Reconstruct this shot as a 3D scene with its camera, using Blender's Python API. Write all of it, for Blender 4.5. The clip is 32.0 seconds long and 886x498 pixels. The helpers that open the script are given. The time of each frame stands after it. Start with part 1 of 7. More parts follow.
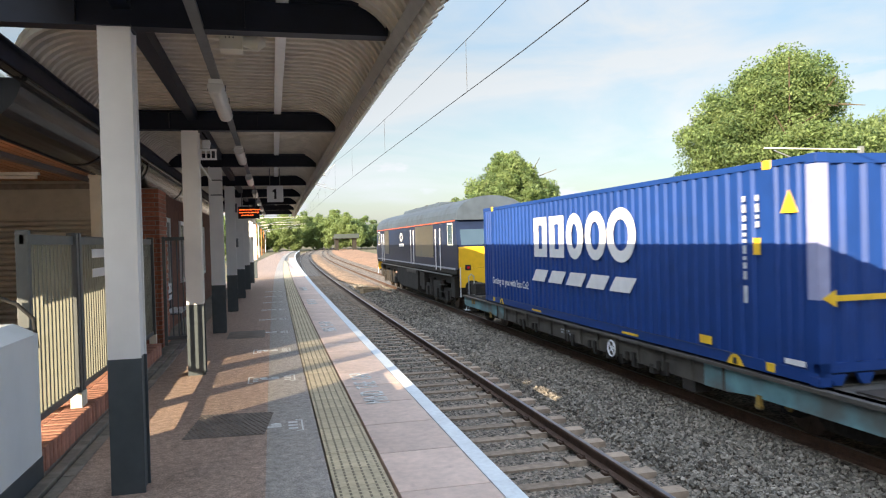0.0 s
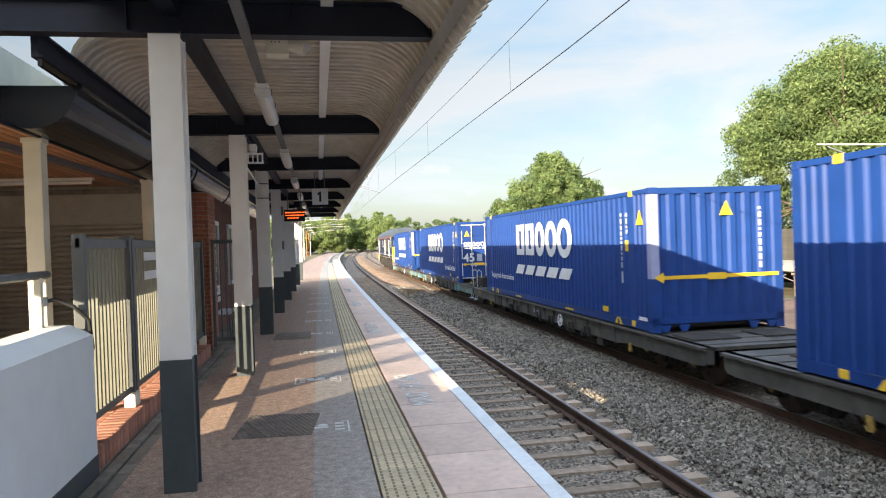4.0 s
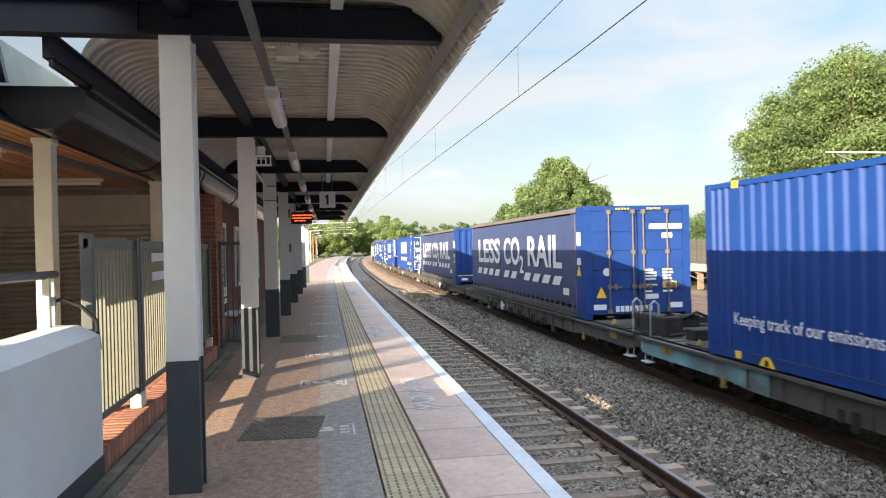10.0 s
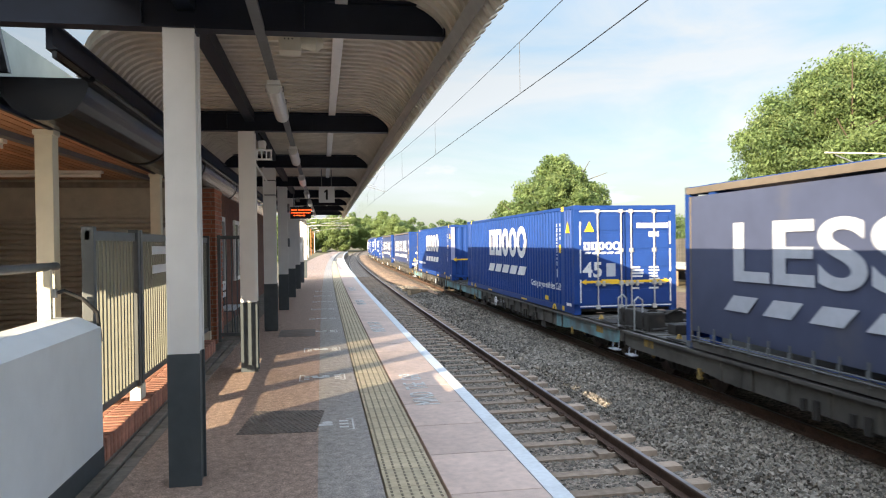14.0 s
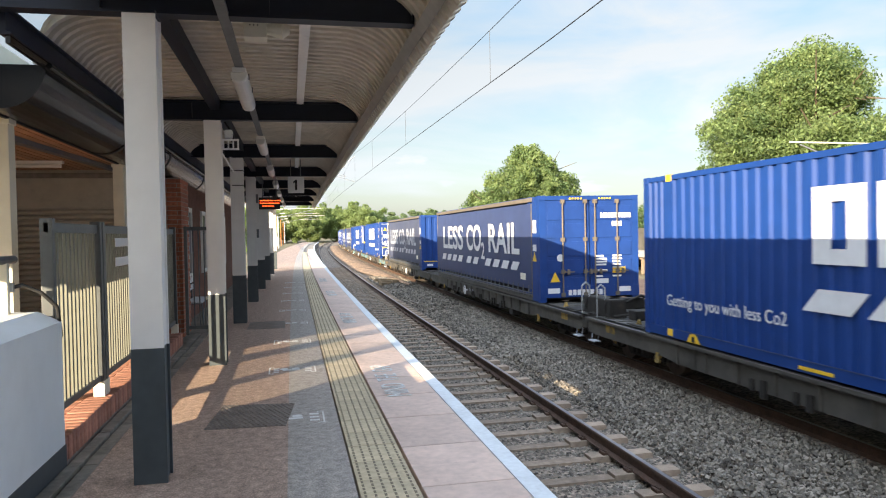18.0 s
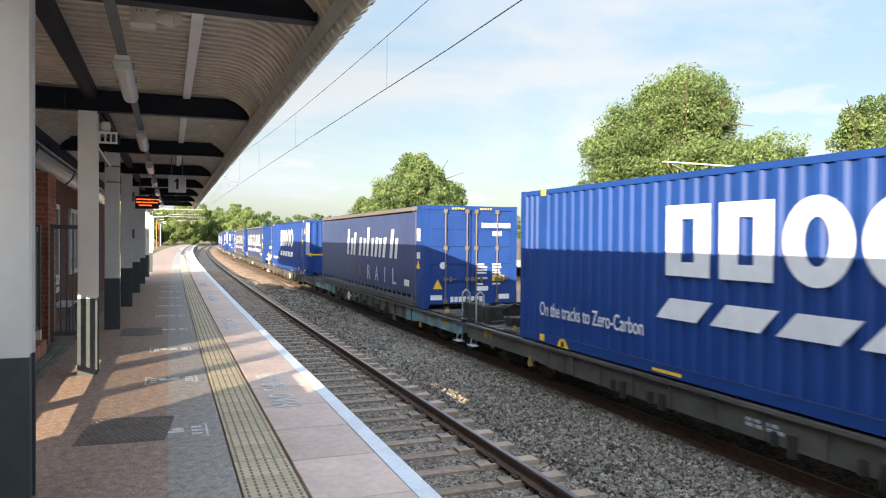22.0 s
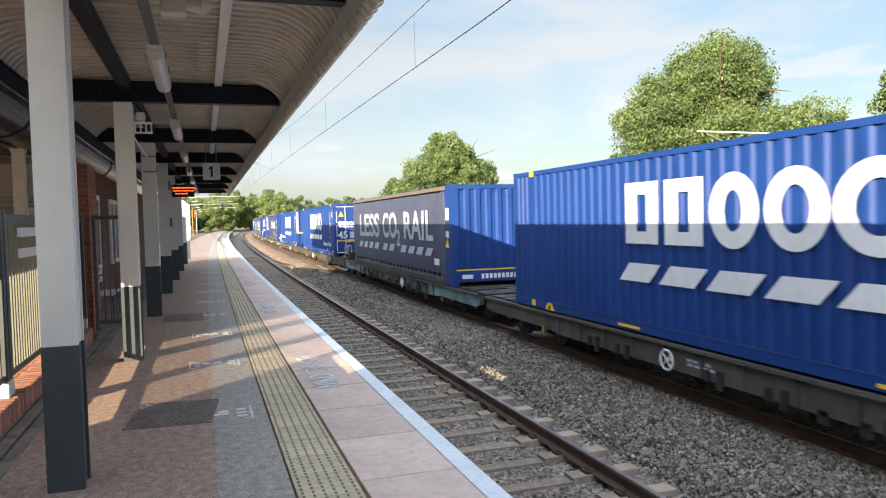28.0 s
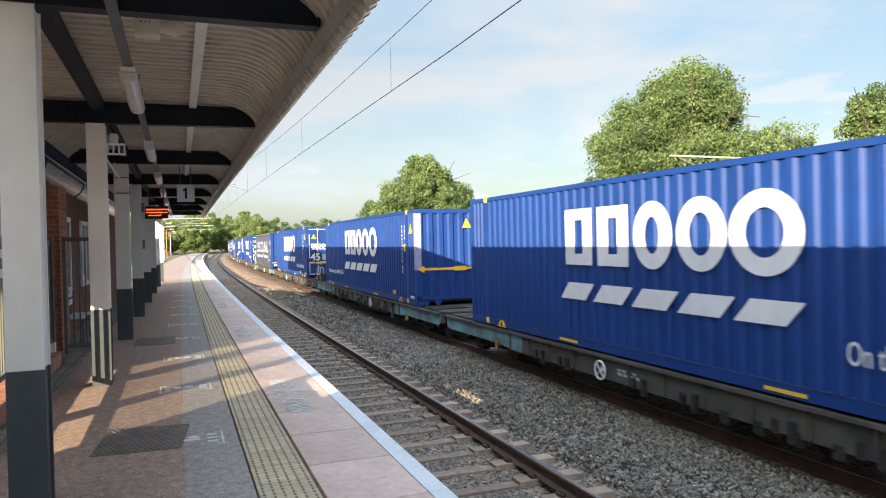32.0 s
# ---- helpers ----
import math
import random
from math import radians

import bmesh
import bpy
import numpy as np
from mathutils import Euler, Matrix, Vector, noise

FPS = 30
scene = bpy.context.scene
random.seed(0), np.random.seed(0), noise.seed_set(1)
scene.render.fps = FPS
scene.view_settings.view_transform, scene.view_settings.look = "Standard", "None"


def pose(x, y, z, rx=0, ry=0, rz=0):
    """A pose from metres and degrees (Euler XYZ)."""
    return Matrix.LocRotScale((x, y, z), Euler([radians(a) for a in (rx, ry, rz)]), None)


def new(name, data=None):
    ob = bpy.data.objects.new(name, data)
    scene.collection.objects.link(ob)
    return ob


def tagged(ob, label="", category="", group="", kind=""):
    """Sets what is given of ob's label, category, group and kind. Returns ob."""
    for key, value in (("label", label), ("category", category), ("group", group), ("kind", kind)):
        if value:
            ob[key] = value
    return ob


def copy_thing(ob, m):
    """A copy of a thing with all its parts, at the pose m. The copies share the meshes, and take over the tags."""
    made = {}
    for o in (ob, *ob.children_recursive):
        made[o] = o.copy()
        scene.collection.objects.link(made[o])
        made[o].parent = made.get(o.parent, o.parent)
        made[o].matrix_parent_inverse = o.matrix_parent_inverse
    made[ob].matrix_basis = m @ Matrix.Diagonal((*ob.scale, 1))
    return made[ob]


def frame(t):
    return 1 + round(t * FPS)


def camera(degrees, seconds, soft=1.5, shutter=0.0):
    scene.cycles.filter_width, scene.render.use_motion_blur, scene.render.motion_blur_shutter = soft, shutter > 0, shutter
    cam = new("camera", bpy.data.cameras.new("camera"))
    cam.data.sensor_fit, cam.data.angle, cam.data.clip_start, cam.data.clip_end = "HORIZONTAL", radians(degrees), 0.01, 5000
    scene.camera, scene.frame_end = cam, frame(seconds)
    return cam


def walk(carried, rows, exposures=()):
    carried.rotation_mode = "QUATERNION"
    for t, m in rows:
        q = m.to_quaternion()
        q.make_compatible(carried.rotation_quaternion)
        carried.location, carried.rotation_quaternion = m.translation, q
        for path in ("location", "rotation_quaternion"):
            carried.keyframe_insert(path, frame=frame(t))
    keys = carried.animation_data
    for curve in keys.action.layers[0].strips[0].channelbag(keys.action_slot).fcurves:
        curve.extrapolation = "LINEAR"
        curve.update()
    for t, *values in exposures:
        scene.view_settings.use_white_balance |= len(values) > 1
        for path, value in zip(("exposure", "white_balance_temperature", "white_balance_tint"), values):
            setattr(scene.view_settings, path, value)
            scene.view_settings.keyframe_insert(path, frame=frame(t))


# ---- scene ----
cam = camera(63.15, 32.0, soft=1.1, shutter=0.2)
PATH = [
    (0, pose(0.050, -0.122, 1.661, 89.27, 1.58, -13.38)),
    (0.5, pose(0.038, -0.097, 1.667, 89.40, 1.69, -11.36)),
    (1, pose(0.033, -0.083, 1.665, 89.74, 1.43, -10.78)),
    (1.5, pose(0.040, -0.083, 1.662, 89.78, 1.33, -10.54)),
    (2, pose(0.042, -0.081, 1.659, 89.75, 1.47, -10.03)),
    (2.5, pose(0.052, -0.080, 1.664, 89.86, 1.70, -9.40)),
    (3, pose(0.049, -0.081, 1.667, 89.99, 1.66, -9.47)),
    (3.5, pose(0.043, -0.093, 1.661, 89.74, 2.00, -9.96)),
    (5.5, pose(0.038, -0.092, 1.659, 89.16, 1.80, -9.87)),
    (6, pose(0.040, -0.092, 1.659, 89.23, 1.74, -9.84)),
    (6.5, pose(0.037, -0.094, 1.652, 89.41, 1.46, -9.88)),
    (7, pose(0.035, -0.093, 1.654, 89.40, 1.68, -9.73)),
    (7.5, pose(0.034, -0.090, 1.653, 89.23, 1.83, -9.71)),
    (8, pose(0.033, -0.086, 1.653, 89.13, 1.71, -9.76)),
    (8.5, pose(0.032, -0.085, 1.653, 89.23, 1.61, -9.77)),
    (9, pose(0.029, -0.087, 1.659, 89.48, 1.42, -9.90)),
    (9.5, pose(0.028, -0.086, 1.660, 89.69, 1.43, -9.95)),
    (10, pose(0.034, -0.084, 1.656, 89.84, 1.37, -9.46)),
    (10.5, pose(0.032, -0.086, 1.653, 89.93, 1.28, -8.81)),
    (11, pose(0.028, -0.088, 1.656, 89.87, 1.39, -8.50)),
    (11.5, pose(0.028, -0.090, 1.653, 89.90, 1.68, -8.55)),
    (12, pose(0.026, -0.092, 1.652, 89.89, 1.69, -8.93)),
    (12.5, pose(0.020, -0.097, 1.653, 89.90, 1.51, -9.23)),
    (13, pose(0.013, -0.093, 1.653, 90.08, 1.09, -9.37)),
    (13.5, pose(0.008, -0.087, 1.651, 89.75, 0.92, -9.53)),
    (14, pose(0.002, -0.085, 1.653, 89.55, 0.76, -9.65)),
    (14.5, pose(0.016, -0.083, 1.656, 90.52, -0.04, -10.58)),
    (16.5, pose(0.037, -0.092, 1.658, 91.03, -0.25, -15.95)),
    (17, pose(0.038, -0.073, 1.653, 89.31, -0.02, -13.90)),
    (17.5, pose(0.037, -0.057, 1.650, 88.48, 0.56, -12.49)),
    (18, pose(0.019, -0.028, 1.655, 88.72, 1.07, -11.93)),
    (18.5, pose(0.023, 0.021, 1.660, 89.12, 0.56, -12.28)),
    (19, pose(0.037, 0.084, 1.664, 89.27, 0.25, -13.06)),
    (19.5, pose(-0.001, 0.130, 1.667, 88.57, 0.45, -14.74)),
    (20, pose(-0.049, 0.158, 1.671, 88.31, 0.80, -16.61)),
    (20.5, pose(-0.057, 0.142, 1.663, 87.97, 0.07, -18.01)),
    (21, pose(-0.048, 0.121, 1.655, 87.89, -0.67, -19.61)),
    (21.5, pose(-0.048, 0.108, 1.654, 88.89, -0.91, -21.37)),
    (22, pose(-0.051, 0.100, 1.654, 89.23, -0.42, -20.97)),
    (22.5, pose(-0.045, 0.102, 1.654, 89.07, -0.05, -19.70)),
    (23, pose(-0.042, 0.107, 1.658, 89.15, 0.19, -19.17)),
    (23.5, pose(-0.058, 0.101, 1.658, 89.25, 0.07, -19.81)),
    (24, pose(-0.064, 0.093, 1.661, 89.53, 0.12, -20.64)),
    (24.5, pose(-0.073, 0.086, 1.658, 89.78, -0.24, -20.62)),
    (25, pose(-0.073, 0.090, 1.660, 89.64, -0.23, -19.70)),
    (25.5, pose(-0.083, 0.091, 1.662, 89.47, 0.15, -18.75)),
    (27.5, pose(-0.078, 0.114, 1.649, 88.19, 1.15, -18.07)),
    (28, pose(-0.070, 0.119, 1.648, 87.60, 1.43, -18.44)),
    (28.5, pose(-0.059, 0.122, 1.645, 87.59, 1.34, -19.42)),
    (29, pose(-0.042, 0.119, 1.640, 88.08, 0.20, -21.08)),
    (29.5, pose(-0.031, 0.117, 1.653, 89.13, -0.70, -23.39)),
    (30, pose(-0.037, 0.104, 1.653, 89.50, -0.49, -24.13)),
    (30.5, pose(-0.044, 0.102, 1.651, 89.42, 0.17, -23.62)),
    (31, pose(-0.044, 0.105, 1.654, 89.47, 0.44, -22.58)),
    (31.5, pose(-0.049, 0.103, 1.654, 89.46, 0.83, -21.45)),
    (32, pose(-0.053, 0.102, 1.651, 89.33, 1.32, -20.27)),
]
walk(cam, PATH, exposures=[(0.0, 2.9, 6250, 6), (3.0, 2.98, 6250, 6), (20.0, 2.98, 6250, 6), (24.0, 2.93, 6250, 6), (28.0, 2.89, 6250, 6), (32.0, 2.85, 6250, 6)])
TRAIN_POLY = (20.6069, 11.1017, -0.133937, 0.00369292, -1.23395e-05, -5.60272e-07)

# ---------------- world, sun, exposure ----------------
SUN_AZ = (0.70, 0.714)
SUN_EL = 14.2
sun_rad = radians(SUN_EL)
travel = Vector((SUN_AZ[0] * math.cos(sun_rad), SUN_AZ[1] * math.cos(sun_rad), -math.sin(sun_rad))).normalized()
sun = new("sun", bpy.data.lights.new("sun", "SUN"))
sun.data.energy, sun.data.angle, sun.data.color = 2.2, radians(0.18), (1.0, 0.78, 0.53)
sun.matrix_world = Matrix.Translation((-40, -40, 30)) @ travel.to_track_quat("-Z", "Y").to_matrix().to_4x4()

world = bpy.data.worlds.new("sky")
scene.world = world
world.use_nodes = True
wt = world.node_tree
wn = wt.nodes
wn.clear()
w_out = wn.new("ShaderNodeOutputWorld")
w_bg = wn.new("ShaderNodeBackground")
w_sky = wn.new("ShaderNodeTexSky")
w_sky.sky_type, w_sky.sun_disc = "NISHITA", False
w_sky.sun_elevation, w_sky.sun_rotation = radians(SUN_EL), math.atan2(-SUN_AZ[0], -SUN_AZ[1])
w_sky.air_density, w_sky.dust_density = 1.0, 1.2
w_co = wn.new("ShaderNodeTexCoord")
w_map = wn.new("ShaderNodeMapping")
w_map.inputs["Scale"].default_value = (1.5, 1.5, 5.2)
w_map.inputs["Rotation"].default_value = (0.10, 0.16, 0.4)
w_noise = wn.new("ShaderNodeTexNoise")
w_noise.inputs["Scale"].default_value, w_noise.inputs["Detail"].default_value = 1.5, 9.0
w_noise.inputs["Roughness"].default_value, w_noise.inputs["Distortion"].default_value = 0.55, 0.5
w_ramp = wn.new("ShaderNodeValToRGB")
w_ramp.color_ramp.elements[0].position, w_ramp.color_ramp.elements[1].position = 0.42, 0.60
w_mix = wn.new("ShaderNodeMixRGB")
w_bw = wn.new("ShaderNodeRGBToBW")
w_white = wn.new("ShaderNodeMixRGB")
w_white.blend_type = "MULTIPLY"
w_white.inputs[0].default_value, w_white.inputs[2].default_value = 1.0, (1.0, 1.005, 1.03, 1)
w_pow = wn.new("ShaderNodeMath")
w_pow.operation = "MULTIPLY_ADD"
w_pow.inputs[1].default_value, w_pow.inputs[2].default_value = 0.70, 0.26
wt.links.new(w_co.outputs["Generated"], w_map.inputs["Vector"])
wt.links.new(w_map.outputs[0], w_noise.inputs["Vector"])
wt.links.new(w_noise.outputs["Fac"], w_ramp.inputs[0])
wt.links.new(w_ramp.outputs[0], w_pow.inputs[0])
w_haze = wn.new("ShaderNodeMath")
w_haze.operation = "MULTIPLY_ADD"
w_haze.inputs[1].default_value, w_haze.inputs[2].default_value = -4.0, 0.62
w_max = wn.new("ShaderNodeMath")
w_max.operation = "MAXIMUM"
# small puffs of cumulus low over the horizon
w_pmap, w_pnoise, w_pramp, w_low, w_puff, w_join = wn.new("ShaderNodeMapping"), wn.new("ShaderNodeTexNoise"), wn.new("ShaderNodeValToRGB"), wn.new("ShaderNodeMapRange"), wn.new("ShaderNodeMath"), wn.new("ShaderNodeMath")
w_pmap.inputs["Scale"].default_value = (5.0, 5.0, 17.0)
w_pnoise.inputs["Scale"].default_value, w_pnoise.inputs["Detail"].default_value, w_pnoise.inputs["Roughness"].default_value = 1.3, 7.0, 0.5
w_pramp.color_ramp.elements[0].position, w_pramp.color_ramp.elements[1].position = 0.53, 0.63
w_low.inputs["From Min"].default_value, w_low.inputs["From Max"].default_value = 0.42, 0.10
w_puff.operation, w_join.operation = "MULTIPLY", "MAXIMUM"
wt.links.new(w_co.outputs["Generated"], w_pmap.inputs["Vector"])
wt.links.new(w_pmap.outputs[0], w_pnoise.inputs["Vector"])
wt.links.new(w_pnoise.outputs["Fac"], w_pramp.inputs[0])
wt.links.new(w_pramp.outputs[0], w_puff.inputs[0])
wt.links.new(w_low.outputs[0], w_puff.inputs[1])
wt.links.new(w_pow.outputs[0], w_join.inputs[0])
wt.links.new(w_puff.outputs[0], w_join.inputs[1])
wt.links.new(w_join.outputs[0], w_max.inputs[0])
wt.links.new(w_haze.outputs[0], w_max.inputs[1])
wt.links.new(w_max.outputs[0], w_mix.inputs[0])
wt.links.new(w_sky.outputs[0], w_mix.inputs[1])
wt.links.new(w_sky.outputs[0], w_bw.inputs[0])
wt.links.new(w_bw.outputs[0], w_white.inputs[1])
w_add = wn.new("ShaderNodeMixRGB")
w_add.blend_type = "ADD"
w_add.inputs[0].default_value, w_add.inputs[2].default_value = 1.0, (0.95, 0.96, 1.0, 1)
wt.links.new(w_white.outputs[0], w_add.inputs[1])
# the hazy sky grows brighter towards the zenith, as an overcast layer does
w_sep = wn.new("ShaderNodeSeparateXYZ")
w_up = wn.new("ShaderNodeMath")
w_up.operation, w_up.use_clamp = "MULTIPLY_ADD", False
w_up.inputs[1].default_value, w_up.inputs[2].default_value = 4.9, 0.405
w_gain = wn.new("ShaderNodeMixRGB")
w_gain.blend_type = "MULTIPLY"
w_gain.inputs[0].default_value = 1.0
wt.links.new(w_co.outputs["Generated"], w_sep.inputs[0])
w_sq = wn.new("ShaderNodeMath")
w_sq.operation = "MULTIPLY"
wt.links.new(w_sep.outputs[2], w_sq.inputs[0])
wt.links.new(w_sep.outputs[2], w_sq.inputs[1])
w_cube = wn.new("ShaderNodeMath")
w_cube.operation = "MULTIPLY"
wt.links.new(w_sq.outputs[0], w_cube.inputs[0])
wt.links.new(w_sep.outputs[2], w_cube.inputs[1])
wt.links.new(w_cube.outputs[0], w_up.inputs[0])
wt.links.new(w_sep.outputs[2], w_haze.inputs[0])
wt.links.new(w_sep.outputs[2], w_low.inputs["Value"])
wt.links.new(w_add.outputs[0], w_mix.inputs[2])
wt.links.new(w_mix.outputs[0], w_gain.inputs[1])
wt.links.new(w_up.outputs[0], w_gain.inputs[2])
wt.links.new(w_gain.outputs[0], w_bg.inputs[0])
w_bg.inputs[1].default_value = 0.050
wt.links.new(w_bg.outputs[0], w_out.inputs[0])


# ---------------- materials ----------------
MATS = {}


def mat(name, base, rough=0.6, metal=0.0, var=0.25, scale=8.0, bump=0.0, bscale=60.0, second=None, spread=0.5, rand=0.0, island=0.0, spec=0.5, chips=None):
    """A noisy surface: base colour, darker patches at two scales, fine relief, an optional second colour in stains, and stone chips."""
    if name in MATS:
        return MATS[name]
    m = bpy.data.materials.new(name)
    m.use_nodes = True
    t = m.node_tree
    n, b = t.nodes, t.nodes["Principled BSDF"]
    b.inputs["Roughness"].default_value, b.inputs["Metallic"].default_value = rough, metal
    b.inputs["Specular IOR Level"].default_value = spec
    co = n.new("ShaderNodeTexCoord")
    big, fine = n.new("ShaderNodeTexNoise"), n.new("ShaderNodeTexNoise")
    big.inputs["Scale"].default_value, big.inputs["Detail"].default_value = scale * 0.15, 6
    fine.inputs["Scale"].default_value, fine.inputs["Detail"].default_value = scale, 8
    for q in (big, fine):
        t.links.new(co.outputs["Object"], q.inputs["Vector"])
    add = n.new("ShaderNodeMath")
    add.operation = "ADD"
    t.links.new(big.outputs["Fac"], add.inputs[0])
    t.links.new(fine.outputs["Fac"], add.inputs[1])
    ramp = n.new("ShaderNodeMapRange")
    ramp.inputs["From Min"].default_value, ramp.inputs["From Max"].default_value = 0.7, 1.3
    ramp.inputs["To Min"].default_value, ramp.inputs["To Max"].default_value = 1 - var, 1 + var * 0.6
    t.links.new(add.outputs[0], ramp.inputs["Value"])
    last = ramp.outputs[0]
    for amount, node, socket in ((rand, "ShaderNodeObjectInfo", "Random"), (island, "ShaderNodeNewGeometry", "Random Per Island")):
        if amount:
            src, mr, mul = n.new(node), n.new("ShaderNodeMapRange"), n.new("ShaderNodeMath")
            mr.inputs["To Min"].default_value, mr.inputs["To Max"].default_value = 1 - amount, 1 + amount
            mul.operation = "MULTIPLY"
            t.links.new(src.outputs[socket], mr.inputs["Value"])
            t.links.new(last, mul.inputs[0])
            t.links.new(mr.outputs[0], mul.inputs[1])
            last = mul.outputs[0]
    if chips:
        vo, bw, mr, mul = n.new("ShaderNodeTexVoronoi"), n.new("ShaderNodeRGBToBW"), n.new("ShaderNodeMapRange"), n.new("ShaderNodeMath")
        vo.inputs["Scale"].default_value = chips[0]
        mr.inputs["From Min"].default_value, mr.inputs["From Max"].default_value = 0.2, 0.8
        mr.inputs["To Min"].default_value, mr.inputs["To Max"].default_value = 1 - chips[1], 1 + chips[1]
        mul.operation = "MULTIPLY"
        t.links.new(co.outputs["Object"], vo.inputs["Vector"])
        t.links.new(vo.outputs["Color"], bw.inputs[0])
        t.links.new(bw.outputs[0], mr.inputs["Value"])
        t.links.new(last, mul.inputs[0])
        t.links.new(mr.outputs[0], mul.inputs[1])
        last = mul.outputs[0]
    col = n.new("ShaderNodeMixRGB")
    col.blend_type = "MULTIPLY"
    col.inputs[0].default_value, col.inputs[1].default_value = 1, (*base, 1)
    t.links.new(last, col.inputs[2])
    out = col.outputs[0]
    if second:
        st, sr, mx = n.new("ShaderNodeTexNoise"), n.new("ShaderNodeValToRGB"), n.new("ShaderNodeMixRGB")
        st.inputs["Scale"].default_value, st.inputs["Detail"].default_value = scale * 0.4, 7
        sr.color_ramp.elements[0].position, sr.color_ramp.elements[1].position = spread, spread + 0.18
        t.links.new(co.outputs["Object"], st.inputs["Vector"])
        t.links.new(st.outputs["Fac"], sr.inputs[0])
        t.links.new(sr.outputs[0], mx.inputs[0])
        t.links.new(out, mx.inputs[1])
        mx.inputs[2].default_value = (*second, 1)
        out = mx.outputs[0]
    t.links.new(out, b.inputs["Base Color"])
    if bump:
        bn, bp = n.new("ShaderNodeTexNoise"), n.new("ShaderNodeBump")
        bn.inputs["Scale"].default_value, bn.inputs["Detail"].default_value = bscale, 6
        bp.inputs["Strength"].default_value, bp.inputs["Distance"].default_value = bump, 0.02
        t.links.new(co.outputs["Object"], bn.inputs["Vector"])
        t.links.new(bn.outputs["Fac"], bp.inputs["Height"])
        t.links.new(bp.outputs[0], b.inputs["Normal"])
    MATS[name] = m
    return m


def glow(name, colour, strength):
    if name not in MATS:
        m = bpy.data.materials.new(name)
        m.use_nodes = True
        b = m.node_tree.nodes["Principled BSDF"]
        b.inputs["Base Color"].default_value = (*colour, 1)
        b.inputs["Emission Color"].default_value, b.inputs["Emission Strength"].default_value = (*colour, 1), strength
        MATS[name] = m
    return MATS[name]


asphalt = mat("asphalt", (0.41, 0.295, 0.235), 0.7, var=0.45, scale=90, bump=0.5, bscale=160, second=(0.25, 0.18, 0.145), spread=0.58, chips=(110, 0.32))
asphalt_grey = mat("asphalt_grey", (0.40, 0.365, 0.335), 0.7, var=0.4, scale=90, bump=0.5, bscale=160, second=(0.27, 0.265, 0.26), spread=0.58, chips=(110, 0.26))
slab_pink = mat("slab_pink", (0.63, 0.485, 0.415), 0.7, var=0.18, scale=14, bump=0.2, bscale=150, second=(0.40, 0.29, 0.255), spread=0.6, rand=0.08)
tactile_bar_dark = mat("tactile_bar_dark", (0.20, 0.165, 0.115), 0.8, var=0.3, scale=60)
tactile_buff = mat("tactile_buff", (0.56, 0.475, 0.325), 0.75, var=0.25, scale=18, bump=0.15, bscale=150, second=(0.32, 0.27, 0.20), spread=0.58, rand=0.1)
white_line = mat("white_line", (0.66, 0.70, 0.74), 0.7, var=0.15, scale=20, second=(0.5, 0.5, 0.5), spread=0.63)
floor_mark = mat("floor_mark", (0.75, 0.75, 0.74), 0.7, var=0.3, scale=60, second=(0.45, 0.43, 0.41), spread=0.58)
concrete = mat("concrete", (0.26, 0.235, 0.205), 0.9, var=0.35, scale=12, bump=0.3, bscale=120, second=(0.13, 0.12, 0.105), spread=0.57, rand=0.1)
sleeper_mat = mat("sleeper_concrete", (0.29, 0.225, 0.17), 0.95, var=0.4, scale=10, bump=0.4, bscale=120, second=(0.19, 0.15, 0.115), spread=0.55, rand=0.15)
ballast_mat = mat("ballast", (0.205, 0.165, 0.13), 0.95, var=0.6, scale=26, bump=1.0, bscale=34, second=(0.11, 0.09, 0.08), spread=0.55, chips=(22, 0.6))
stone_mat = mat("ballast_stone", (0.185, 0.165, 0.138), 0.95, var=0.35, scale=20, bump=0.3, bscale=80, island=0.6)
soil_mat = mat("dry_soil", (0.30, 0.195, 0.12), 0.95, var=0.5, scale=5, bump=1.0, bscale=12, second=(0.17, 0.115, 0.075), spread=0.50, chips=(9, 0.4))
ground_mat = mat("rough_ground", (0.16, 0.13, 0.075), 0.95, var=0.4, scale=0.8, bump=0.6, bscale=9, second=(0.07, 0.09, 0.03), spread=0.5)
rail_top = mat("rail_steel", (0.30, 0.28, 0.27), 0.35, 0.8, var=0.2, scale=30)
rail_rust = mat("rail_rust", (0.085, 0.048, 0.032), 0.85, var=0.4, scale=40, bump=0.3, bscale=200)
brick_red = mat("brick_red", (0.40, 0.155, 0.095), 0.88, var=0.3, scale=25, bump=0.35, bscale=160, second=(0.29, 0.11, 0.07), spread=0.6, rand=0.22)
# paler, pinker copy of brick_red, with the kerb's sunlit look in its colour
brick_kerb_sunlit = mat("brick_kerb_sunlit", (0.43, 0.205, 0.145), 0.88, var=0.3, scale=25, bump=0.35, bscale=160, second=(0.30, 0.13, 0.095), spread=0.6, rand=0.22)
mortar = mat("mortar", (0.36, 0.31, 0.27), 0.95, var=0.25, scale=30, bump=0.4, bscale=200)
white_paint = mat("white_paint", (0.80, 0.80, 0.79), 0.5, var=0.07, scale=5, second=(0.50, 0.49, 0.47), spread=0.68)
cream_paint = mat("cream_paint", (0.70, 0.67, 0.56), 0.55, var=0.1, scale=6, second=(0.55, 0.50, 0.40), spread=0.66)
wall_white = mat("wall_white", (0.78, 0.83, 0.86), 0.7, var=0.07, scale=4, bump=0.15, bscale=90, second=(0.62, 0.66, 0.68), spread=0.68)
